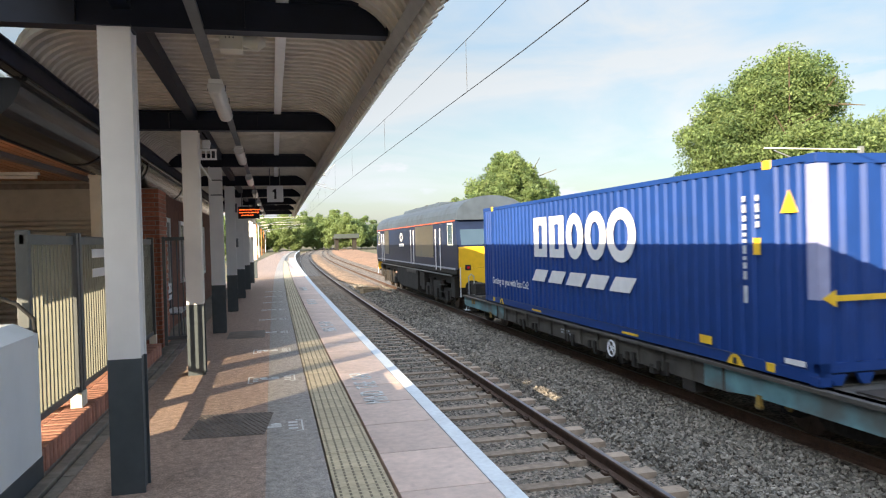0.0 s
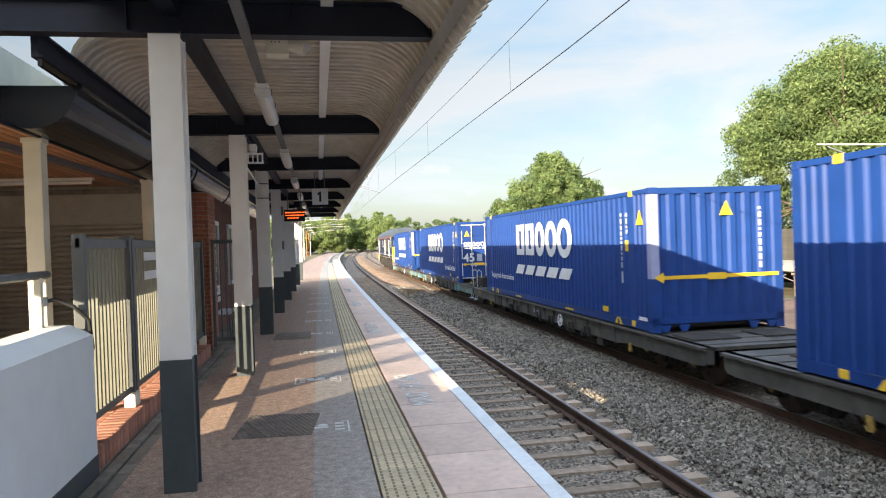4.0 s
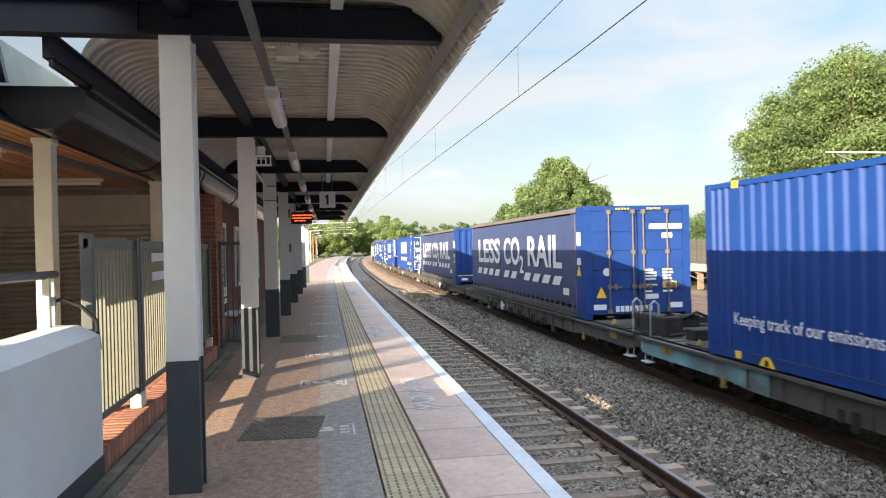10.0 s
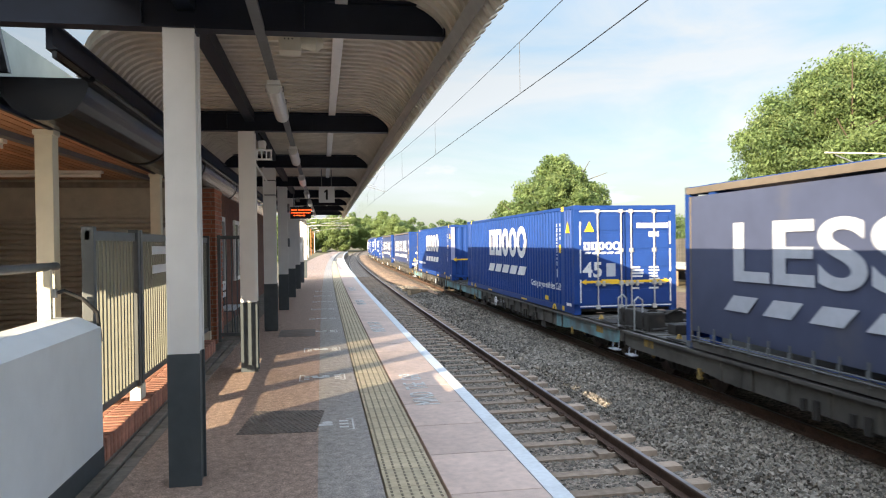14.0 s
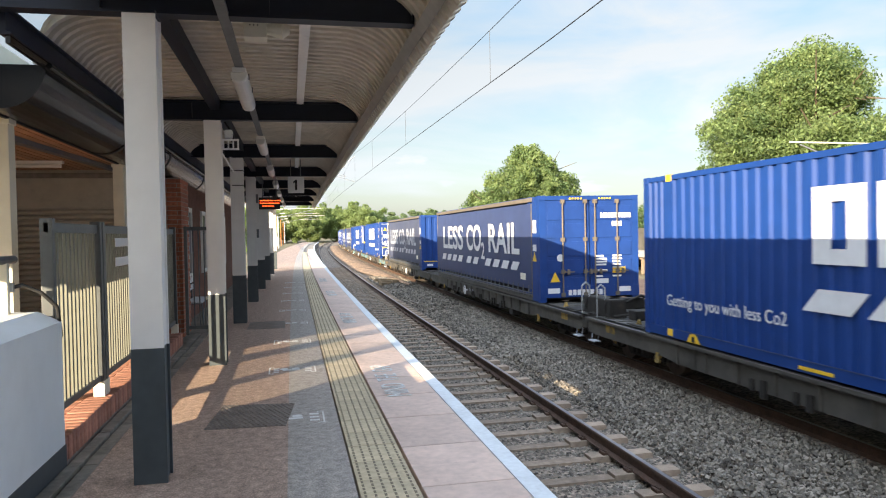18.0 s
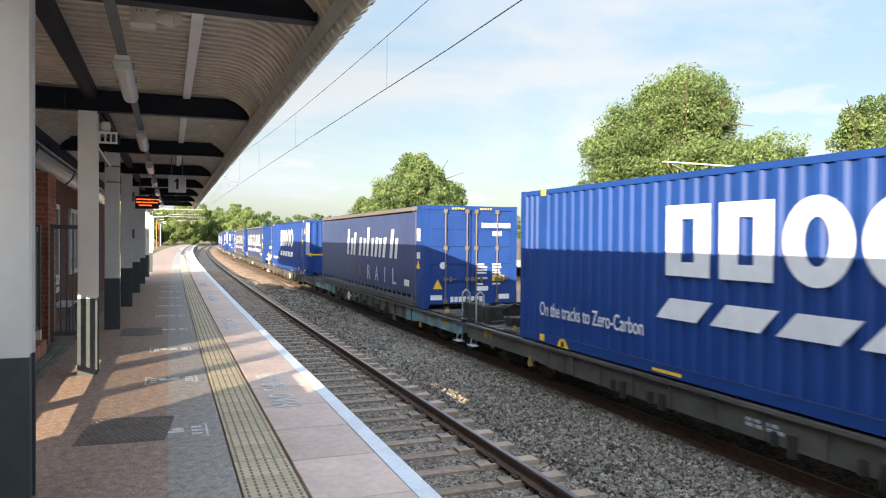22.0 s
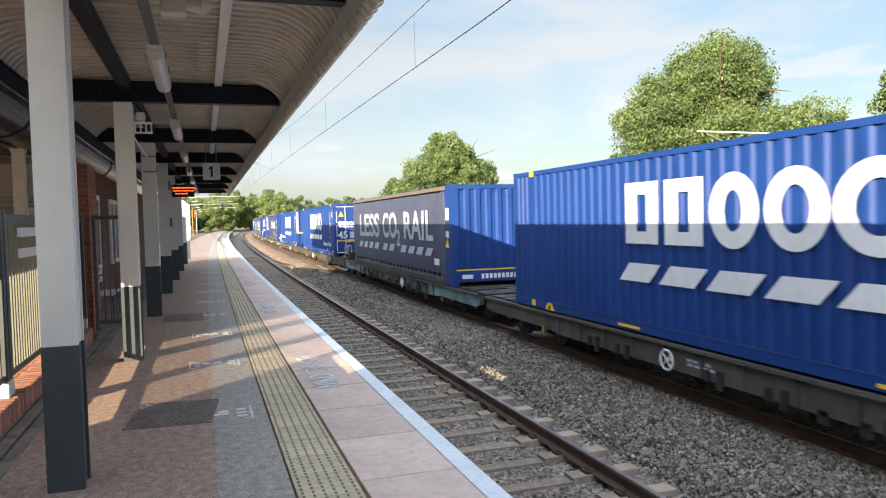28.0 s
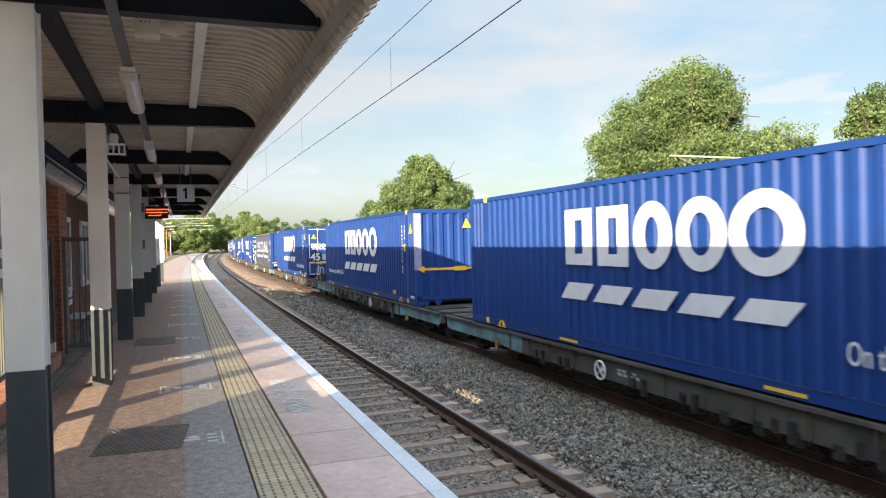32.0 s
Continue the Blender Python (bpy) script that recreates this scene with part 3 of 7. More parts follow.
def roof_profile():
    pts = [(-1.86, 3.04), (-1.85, 3.12)]
    for k in range(9):
        a = math.pi - k / 8 * math.pi / 2
        pts.append((-1.40 + 0.45 * math.cos(a), 3.12 + 0.33 * math.sin(a)))
    pts += [(-1.0, 3.455), (-0.4, 3.46), (0.1, 3.455)]
    for k in range(9):
        a = math.pi / 2 - k / 8 * math.pi * 0.43
        pts.append((0.475 + 0.50 * math.cos(a), 3.07 + 0.38 * math.sin(a)))
    pts.append((1.04, 3.025))
    return pts


prof = roof_profile()
PITCH = 0.16
rib = ((0.0, 0.0), (0.42, 0.0), (0.50, 1.0), (0.92, 1.0))
n_ribs = int((CAN_Y1 - CAN_Y0) / PITCH)
levels = [(CAN_Y0 + (k + u) * PITCH, 0.075 * up) for k in range(n_ribs) for u, up in rib] + [(CAN_Y0 + n_ribs * PITCH, 0.0)]
n_rows = len(levels) - 1
verts, faces = [], []
for y, d in levels:
    for i, (x, z) in enumerate(prof):
        a, b = prof[max(0, i - 1)], prof[min(len(prof) - 1, i + 1)]
        nx, nz = -(b[1] - a[1]), b[0] - a[0]
        q = d / math.hypot(nx, nz)
        verts.append((x + nx * q + bend(y), y, z + nz * q))
m_ = len(prof)
for j in range(n_rows):
    for i in range(m_ - 1):
        if 3.9 < levels[j][0] < 6.1 and i < 9:
            continue           # one sheet of the down-turned edge is missing here
        faces.append((j * m_ + i, j * m_ + i + 1, (j + 1) * m_ + i + 1, (j + 1) * m_ + i))
canopy = new("canopy_ceiling", raw_mesh("canopy_ceiling", verts, faces, roof_sheet))
tagged(canopy, "corrugated grey metal canopy curved down at both edges", "canopy", kind="structure")
# the weather side of the roof
ROOF_YS = [CAN_Y0, -1.8, 0.0, 1.7, 3.4, 3.9, 6.1] + np.linspace(8, CAN_Y1, 17).tolist()
verts2 = [(x + bend(yy), yy, z + 0.09) for yy in ROOF_YS for x, z in prof[1:-1]]
k_ = len(prof) - 2
roof = new("canopy_roof", raw_mesh("canopy_roof", verts2, [(j * k_ + i, j * k_ + i + 1, (j + 1) * k_ + i + 1, (j + 1) * k_ + i) for j in range(23) for i in range(k_ - 1) if j != 5 or i > 8], roof_sheet))
tagged(roof, "weathered outer sheet of the platform canopy", "roof", kind="structure")

# edge angle and gutter board along the platform side
thing("canopy_edge_angle", "grey steel angle along the canopy edge", "edge trim", swept(bmesh.new(), [(0.920, 3.135), (0.975, 3.07), (0.983, 3.078), (0.930, 3.143)], CAN_Y0, CAN_Y1, 3), edge_grey, kind="structure")


def beam_mesh(x0, x1, z0, z1, w):
    bm = bmesh.new()
    box(bm, x0, x1, -0.012, 0.012, z0 + 0.02, z1 - 0.02)
    box(bm, x0, x1, -w / 2, w / 2, z0, z0 + 0.02)
    box(bm, x0, x1, -w / 2, w / 2, z1 - 0.02, z1)
    box(bm, x1 - 0.012, x1, -w / 2, w / 2, z0 + 0.02, z1 - 0.02)
    for s in (-1.2, -0.1):
        box(bm, s, s + 0.012, -w / 2 + 0.005, w / 2 - 0.005, z0 + 0.02, z1 - 0.02)
    return mesh_of("canopy_beam", bm, navy_steel)


beam_me = beam_mesh(-1.86, 0.93, 3.17, 3.42, 0.13)
long_beam_me = beam_mesh(-3.0, 0.93, 3.17, 3.42, 0.13)
for k in range(-1, N_COL):
    y = COL_Y0 + 0.11 + k * BAY
    b = tagged(new("canopy_beam", beam_me if k > 0 else long_beam_me), "dark navy steel cross beam under the canopy", "beam", "canopy beams", "structure")
    b.matrix_basis = pose(bend(y), y, 0)
# lengthwise members
thing("purlin_dark", "dark navy steel purlin over the columns", "purlin", swept(bmesh.new(), [(-0.96, 3.30), (-0.84, 3.30), (-0.84, 3.435), (-0.96, 3.435)], CAN_Y0, CAN_Y1, 3), navy_steel, kind="structure")
thing("purlin_pale", "pale painted sheet joint strip under the canopy", "purlin", swept(bmesh.new(), [(0.13, 3.395), (0.22, 3.395), (0.22, 3.44), (0.13, 3.44)], CAN_Y0, CAN_Y1, 3), white_paint, kind="structure")
thing("eaves_beam", "dark steel eaves beam along the building side", "beam", swept(bmesh.new(), [(-1.845, 3.03), (-1.77, 3.03), (-1.77, 3.045), (-1.80, 3.05), (-1.80, 3.19), (-1.77, 3.195), (-1.77, 3.21), (-1.845, 3.21)], 5.28, CAN_Y1, 3), navy_steel, kind="structure")
thing("conduit_trunking", "pale lighting trunking under the canopy", "trunking", swept(bmesh.new(), [(-0.435, 3.165), (-0.365, 3.165), (-0.365, 3.20), (-0.435, 3.20)], CAN_Y0, 36, 3), grey_steel, kind="structure")


def column(k):
    y = COL_Y0 + k * BAY
    wide, more = (0.06, 0.0) if k > 1 else (0.008, 0.022)
    c = thing("canopy_column", "white steel canopy column with a slate-grey foot", "column", group="canopy columns")
    c.matrix_basis = pose(bend(y), y, 0)
    foot = bmesh.new()
    shaft = bmesh.new()
    for bm, z0, z1, e in ((foot, 0.0, 0.915, 0.003), (shaft, 0.915, 3.17, 0.0)):
        box(bm, -1.035 - e - wide, -0.855 + e + more, 0.0 - e, 0.016 + e, z0, z1)
        box(bm, -1.035 - e - wide, -0.855 + e + more, 0.204 - e, 0.22 + e, z0, z1)
        box(bm, -0.957, -0.933, 0.016, 0.204, z0, z1)
        box(bm, -1.028 - wide, -0.870 + more, 0.016, 0.204, z0 + 0.001, z1 - 0.001)
    part("foot", foot, slate_paint, c, "slate-grey painted foot")
    part("shaft", shaft, white_paint, c, "white painted shaft")
    part("cap_plate", bbox(-1.06, -0.83, -0.02, 0.24, 3.155, 3.172), navy_steel, c)
    return c


for k in range(N_COL):
    column(k)

# ---------------- the goods train ----------------
L, HW, HH = 13.6, 1.36, 2.74       # container length, half width, height
DECK = -0.185                      # container floor level
PAIR, INNER = 36.9, 17.7           # length of a twin wagon, step between its two containers
SIDE = -HW                         # the side towards the platform


def travel_of(t):
    """Where the leading container's front stands along the line, t seconds into the clip."""
    return sum(c * t ** i for i, c in enumerate(TRAIN_POLY)) + float(np.interp(t, (0, 3, 7, 11, 18, 24, 28, 30, 32), (0, 0, -0.22, -0.20, 0.14, 0.18, -0.10, 0.0, 0.18)))


def line_pose(y, z=0.0):
    return pose(TRAIN_C + bend(y), y, z, 0, 0, -math.degrees(math.atan(2 * max(0.0, y - 5.0) / 5800.0)))


def roll_rows(back):
    """Rows for a vehicle whose middle runs that far behind the leading container's front."""
    return [(t, line_pose(travel_of(t) - back)) for t in [i * 1.0 for i in range(33)]]


def corrugated(x, y0, y1, z0, z1, depth, pitch, out):
    """A trapezoid-ribbed steel sheet in the plane x, ribs upright."""
    bm = bmesh.new()
    n = round((y1 - y0) / pitch)
    p = (y1 - y0) / n
    ys = []
    for i in range(n):
        b = y0 + i * p
        ys += [(b, 0), (b + 0.26 * p, 0), (b + 0.42 * p, 1), (b + 0.74 * p, 1), (b + 0.90 * p, 0)]
    ys.append((y1, 0))
    lo = [bm.verts.new((x - out * depth * d, yy, z0)) for yy, d in ys]
    hi = [bm.verts.new((x - out * depth * d, yy, z1)) for yy, d in ys]
    for i in range(len(ys) - 1):
        bm.faces.new((lo[i], lo[i + 1], hi[i + 1], hi[i]))
    return bm


def corrugated_end(y, out, z0, z1, depth, pitch):
    bm = corrugated(0, -HW + 0.12, HW - 0.12, z0, z1, depth, pitch, 1)
    for v in bm.verts:
        v.co = Vector((v.co.y, y + out * (v.co.x), v.co.z))
    return bm


def quad_patch(bm, pts):
    bm.faces.new([bm.verts.new(p) for p in pts])


def plate(bm, x, y0, y1, z0, z1, skew=0.0, t=0.004):
    """A thin marking on the platform side; its top may lean along the side."""
    pts = [(x, y0, z0), (x, y1, z0), (x, y1 - skew, z1), (x, y0 - skew, z1)]
    f = bm.faces.new([bm.verts.new(p) for p in pts])
    r = bmesh.ops.extrude_face_region(bm, geom=[f])
    for v in r["geom"]:
        if isinstance(v, bmesh.types.BMVert):
            v.co.x -= t
    return bm


def ring(bm, x, cy, cz, ry, rz, wall, seg=28, t=0.004):
    """An upright oval ring marking; wall 0 fills it."""
    out = [(cy + ry * math.cos(2 * math.pi * i / seg), cz + rz * math.sin(2 * math.pi * i / seg)) for i in range(seg)]
    if wall:
        inn = [(cy + (ry - wall) * math.cos(2 * math.pi * i / seg), cz + (rz - wall * 0.8) * math.sin(2 * math.pi * i / seg)) for i in range(seg)]
        a = [bm.verts.new((x - t, *p)) for p in out]
        b = [bm.verts.new((x - t, *p)) for p in inn]
        c = [bm.verts.new((x, *p)) for p in out]
        for i in range(seg):
            j = (i + 1) % seg
            bm.faces.new((a[i], a[j], b[j], b[i]))
            bm.faces.new((a[i], c[i], c[j], a[j]))
    else:
        bm.faces.new([bm.verts.new((x - t, *p)) for p in out])
    return bm


# Side lettering reads from the front of the train (far end) to the rear, as seen from the platform:
# its left is +y (front), its right is -y.
def fit_text(body, w, h, material, fat=0.0, shear=0.0):
    """Lettering scaled to a width and height, standing on the origin."""
    me = text_mesh(body, 1.0, material, fat, 1.0, shear)
    xs, ys = [v.co.x for v in me.vertices], [v.co.y for v in me.vertices]
    me.transform(Matrix.Diagonal((w / (max(xs) - min(xs)), h / (max(ys) - min(ys)), 1, 1)) @ Matrix.Translation((-min(xs), -min(ys), 0)))
    return me


def side_text(body, w, h, material, parent, y_left, z, name="lettering", fat=0.0, shear=0.0, x=None, label=""):
    me = fit_text(body, w, h, material, fat, shear)
    return part(name, me, None, parent, label, m=Matrix(((0, 0, -1, SIDE - 0.002 if x is None else x), (-1, 0, 0, y_left), (0, 1, 0, z), (0, 0, 0, 1))))


def rear_text(body, size, material, parent, x_left, y, z, name="lettering", fat=0.0, width=1.0, shear=0.0, label=""):
    me = text_mesh(body, size, material, fat, width, shear)
    return part(name, me, None, parent, label, m=Matrix(((1, 0, 0, x_left), (0, 0, -1, y), (0, 1, 0, z), (0, 0, 0, 1))))


def brand_blocks(bm, x, y_left, z, w, h):
    """A row of five plain white shapes standing for a trade mark: two slotted blocks and three oval rings."""
    s = w / 5.0
    for k in (0, 1):
        y = y_left - k * s * 0.98
        plate(bm, x, y - 0.36 * s, y - 0.06 * s, z, z + h)
        plate(bm, x, y - 0.88 * s, y - 0.60 * s, z, z + h)
        plate(bm, x, y - 0.60 * s, y - 0.36 * s, z, z + 0.2 * h)
        plate(bm, x, y - 0.60 * s, y - 0.36 * s, z + 0.8 * h, z + h)
    ring(bm, x, y_left - 2.42 * s, z + h / 2, 0.43 * s, h * 0.52, 0.27 * s)
    ring(bm, x, y_left - 3.40 * s, z + h / 2, 0.46 * s, h * 0.52, 0.25 * s)
    ring(bm, x, y_left - 4.45 * s, z + h / 2, 0.55 * s, h * 0.54, 0.26 * s)
    return bm


def slant_bars(bm, x, starts, z, w, h, skew):
    for y_left in starts:
        plate(bm, x, y_left - w, y_left, z, z + h, skew)
    return bm


def frame_mesh(mat_name):
    bm = bmesh.new()
    z0, z1 = DECK, DECK + HH
    for sx in (-1, 1):
        for y in (-L / 2, L / 2 - 0.16):
            box(bm, min(sx * HW, sx * (HW - 0.16)), max(sx * HW, sx * (HW - 0.16)), y, y + 0.16, z0, z1)
        for ya in (-L / 2 + 0.75, L / 2 - 0.95):
            box(bm, min(sx * (HW - 0.005), sx * (HW - 0.10)), max(sx * (HW - 0.005), sx * (HW - 0.10)), ya, ya + 0.20, z0 + 0.02, z1)
        box(bm, min(sx * (HW - 0.003), sx * (HW - 0.07)), max(sx * (HW - 0.003), sx * (HW - 0.07)), -L / 2, L / 2, z1 - 0.085, z1 - 0.005)
        box(bm, min(sx * (HW - 0.003), sx * (HW - 0.10)), max(sx * (HW - 0.003), sx * (HW - 0.10)), -L / 2, L / 2, z0 + 0.02, z0 + 0.17)
    for y in (-L / 2, L / 2 - 0.1):
        box(bm, -HW, HW, y, y + 0.1, z0 + 0.16, z0 + 0.275)
        box(bm, -HW, HW, y, y + 0.1, z1 - 0.12, z1 - 0.005)
    return mesh_of("frame", bm, mat_name)


def casting_mesh(material):
    bm = bmesh.new()
    box(bm, -0.089, 0.089, -0.081, 0.081, -0.059, 0.059)
    bmesh.ops.bevel(bm, geom=bm.edges[:], offset=0.008, segments=1, affect="EDGES")
    prism(bm, [(-0.02 + 0.028 * math.cos(a), 0.022 * math.sin(a)) for a in (0, 1.05, 2.1, 3.14, 4.19, 5.24)], "x", -0.0905, -0.0895)
    return mesh_of("corner_casting", bm, material)


cast_blue, cast_yellow, cast_grey = casting_mesh(blue_door), casting_mesh(mark_yellow), casting_mesh(grey_steel)


def lock_rods(door, xs, y, material, z0, z1):
    for x in xs:
        bm = rod(bmesh.new(), (x, y - 0.035, z0), (x, y - 0.035, z1), 0.019, 8)
        for z in (z0 + 0.03, z0 + 0.62, z0 + 1.45, z1 - 0.05):
            box(bm, x - 0.05, x + 0.05, y - 0.05, y, z - 0.05, z + 0.05)
        rd = part("lock_rod", bm, material, door, "pale galvanised locking rod")
        hb = bmesh.new()
        box(hb, x, x + 0.30, y - 0.055, y - 0.035, z0 + 0.60, z0 + 0.63)
        box(hb, x + 0.12, x + 0.18, y - 0.06, y - 0.012, z0 + 0.55, z0 + 0.68)
        part("door_handle", hb, material, rd)


def container(style):
    """style: nose or doors (ribbed steel box), curtain_nose or curtain_doors (curtain-sided box)."""
    curtain = style.startswith("curtain")
    z0, z1 = DECK, DECK + HH
    labels = {"nose": "blue ribbed steel container with large white side marking", "doors": "blue ribbed steel container with white-edged rear doors",
              "curtain_nose": "navy curtain-sided container with pale slogan", "curtain_doors": "navy curtain-sided container with blue rear doors"}
    c = thing("shipping_container", labels[style], "container", group="containers on the goods train")
    part("frame", frame_mesh(blue_paint), None, c, "blue steel corner posts and rails")
    roof_bm = bmesh.new()
    box(roof_bm, -HW + 0.05, HW - 0.05, -L / 2 + 0.08, L / 2 - 0.08, z1 - 0.05, z1 - 0.03)
    for i in range(40):
        yy = -L / 2 + 0.25 + i * (L - 0.5) / 39
        box(roof_bm, -HW + 0.2, HW - 0.2, yy - 0.05, yy + 0.05, z1 - 0.03, z1 - 0.012)
    part("roof", roof_bm, curtain_slate if curtain else blue_paint, c)
    part("floor", box(bmesh.new(), -HW + 0.1, HW - 0.1, -L / 2 + 0.1, L / 2 - 0.1, z0 + 0.08, z0 + 0.16), grime, c)
    for sx in (-1, 1):
        for y in (-L / 2 + 0.08, L / 2 - 0.08):
            for z in (z0 + 0.06, z1 - 0.055):
                part("corner_casting", cast_grey if curtain and y > 0 else cast_blue, None, c, m=pose(sx * (HW - 0.085), y, z))
    if not curtain:
        for sx in (-1, 1):
            part("side_panel", corrugated(sx * (HW - 0.012), -L / 2 + 0.95, L / 2 - 0.95, z0 + 0.17, z1 - 0.085, 0.036, 0.272, sx), blue_paint, c, "ribbed blue steel side")
            for y in (-L / 2 + 0.455, L / 2 - 0.455):
                part("side_panel", corrugated(sx * (HW - 0.012), y - 0.30, y + 0.30, z0 + 0.17, z1 - 0.085, 0.036, 0.2, sx), blue_paint, c)
            for y in (-L / 2 + 0.86, L / 2 - 0.86):
                for z in (z0 + 0.10, z1 - 0.055):
                    part("corner_casting", cast_yellow, None, c, "yellow lifting casting", m=pose(sx * (HW - 0.083), y, z))
        part("rail_groove", box(bmesh.new(), SIDE - 0.004, SIDE + 0.01, -L / 2 + 1.2, L / 2 - 1.2, z0 + 0.165, z0 + 0.178), curtain_blue, c)
        for y in (-L / 2 + 1.58, L / 2 - 1.58):
            f = [(y - 0.19, z0 + 0.02), (y + 0.19, z0 + 0.02), (y + 0.10, z0 + 0.135), (y + 0.04, z0 + 0.165), (y - 0.04, z0 + 0.165), (y - 0.10, z0 + 0.135)]
            lift = part("lifting_mark", prism(bmesh.new(), f, "x", SIDE - 0.007, SIDE - 0.001), mark_yellow, c, "yellow lifting point mark")
            part("lifting_slot", prism(bmesh.new(), [(y - 0.055, z0 + 0.03), (y + 0.055, z0 + 0.03), (y + 0.035, z0 + 0.12), (y - 0.035, z0 + 0.12)], "x", SIDE - 0.010, SIDE - 0.0072), text_black, lift)
        part("side_marking", brand_blocks(bmesh.new(), SIDE - 0.002, L / 2 - 4.20, z0 + 1.38, 5.10, 0.93), mark_white, c, "large white trade mark shapes")
        for i in range(5):
            part("slanted_bar", slant_bars(bmesh.new(), SIDE - 0.002, [L / 2 - 4.07 - i * 1.04], z0 + 0.80, 0.80, 0.28, 0.28), mark_white, c)
        # upright serial bars, warning triangle and small plates near the rear
        g = bmesh.new()
        r = random.Random(9)
        for col, y in enumerate((-L / 2 + 1.27, -L / 2 + 1.00)):
            z = z1 - 0.42
            while z > (z1 - 1.55 if col == 0 else z1 - 0.85):
                h = r.choice((0.05, 0.08, 0.11))
                plate(g, SIDE - 0.002, y + 0.02, y + 0.09, z - h, z)
                z -= h + 0.035
            if col == 0:
                plate(g, SIDE - 0.002, y + 0.01, y + 0.09, z1 - 1.85, z1 - 1.62)
        part("serial_marking", g, mark_grey, c, "upright white serial characters")
        part("side_plate", plate(bmesh.new(), SIDE - 0.002, -L / 2 + 1.00, -L / 2 + 1.14, z1 - 1.20, z1 - 0.98), mark_yellow, c)
        part("side_plate", plate(bmesh.new(), SIDE - 0.002, -L / 2 + 2.12, -L / 2 + 2.42, z0 + 0.22, z0 + 0.34), mark_yellow, c)
        part("side_plate", plate(bmesh.new(), SIDE - 0.004, -L / 2 + 4.3, -L / 2 + 4.9, z0 + 0.055, z0 + 0.10), mark_yellow, c)
        part("side_plate", plate(bmesh.new(), SIDE - 0.004, L / 2 - 4.6, L / 2 - 4.0, z0 + 0.055, z0 + 0.10), mark_yellow, c)
        part("side_plate", plate(bmesh.new(), SIDE - 0.004, -L / 2 + 0.22, -L / 2 + 0.58, z0 + 0.20, z0 + 0.27), mark_white, c)
        part("warning_triangle", prism(bmesh.new(), [(-L / 2 + 0.30, z1 - 0.68), (-L / 2 + 0.60, z1 - 0.68), (-L / 2 + 0.45, z1 - 0.40)], "x", SIDE - 0.012, SIDE - 0.001), mark_yellow, c, "yellow warning triangle")
    else:
        cur = bmesh.new()
        n = 56
        zs = (z0 + 0.30, z0 + 0.34, z0 + 1.2, z1 - 0.35, z1 - 0.17)
        y_a, y_b = -L / 2 + 0.62, L / 2 - 0.20
        grid = []
        for i in range(n + 1):
            y = y_a + (y_b - y_a) * i / n
            grid.append([cur.verts.new((SIDE + 0.002 - 0.012 * math.sin(k / 4 * math.pi) * (1 + noise.noise((y * 1.3, k, 0))), y, z)) for k, z in enumerate(zs)])
        for a, b in zip(grid, grid[1:]):
            for k in range(4):
                cur.faces.new((a[k], b[k], b[k + 1], a[k + 1]))
        part("curtain", cur, curtain_blue, c, "navy blue curtain side", smooth=True)
        part("side_panel", box(bmesh.new(), HW - 0.03, HW - 0.008, -L / 2 + 0.15, L / 2 - 0.15, z0 + 0.17, z1 - 0.08), curtain_blue, c)
        part("curtain_rail", bbox(SIDE - 0.03, SIDE + 0.08, -L / 2 + 0.55, L / 2 - 0.1, z1 - 0.13, z1 - 0.02, 0.012), tan_rail, c, "weathered tan curtain rail")
        part("front_edge_strip", box(bmesh.new(), SIDE - 0.016, SIDE + 0.02, -L / 2 + 0.585, -L / 2 + 0.625, z0 + 0.10, z1 - 0.17), tan_rail, c)
        part("front_edge_strip", box(bmesh.new(), SIDE - 0.016, SIDE + 0.02, L / 2 - 0.21, L / 2 - 0.17, z0 + 0.10, z1 - 0.17), tan_rail, c)
        part("end_post_panel", box(bmesh.new(), SIDE - 0.006, SIDE + 0.05, -L / 2 + 0.16, -L / 2 + 0.58, z0 + 0.17, z1 - 0.09), blue_paint, c)
        part("side_plate", plate(bmesh.new(), SIDE - 0.007, -L / 2 + 0.24, -L / 2 + 0.50, z1 - 0.95, z1 - 0.62), mark_white, c)
        part("side_plate", plate(bmesh.new(), SIDE - 0.007, -L / 2 + 0.24, -L / 2 + 0.50, z1 - 1.42, z1 - 1.25), mark_white, c)
        part("warning_triangle", prism(bmesh.new(), [(-L / 2 + 0.24, z0 + 1.05), (-L / 2 + 0.54, z0 + 1.05), (-L / 2 + 0.39, z0 + 1.30)], "x", SIDE - 0.012, SIDE - 0.005), mark_yellow, c, "yellow warning triangle")
        part("side_plate", plate(bmesh.new(), SIDE - 0.012, -L / 2 + 1.15, -L / 2 + 1.60, z0 + 0.52, z0 + 0.70), MATS["cream_paint"], c, "pale yellow data plate")
        part("side_rave", box(bmesh.new(), SIDE - 0.006, SIDE + 0.02, y_a, y_b, z0 + 0.015, z0 + 0.175), wagon_grey, c, "dirty grey lower side rail")
        lash = bmesh.new()
        bk = box(bmesh.new(), -0.008, 0.0, -0.022, 0.022, 0.10, 0.40)
        buckle = mesh_of("curtain_buckle", box(bk, -0.021, 0.0, -0.035, 0.035, 0.22, 0.30), grey_steel)
        for i in range(27):
            y = y_a + 0.25 + i * (y_b - y_a - 0.5) / 26
            part("curtain_buckle", buckle, None, c, m=pose(SIDE - 0.014, y, z0))
        rod(lash, (SIDE - 0.03, y_a, z0 + 0.215), (SIDE - 0.03, y_b, z0 + 0.215), 0.011, 6)
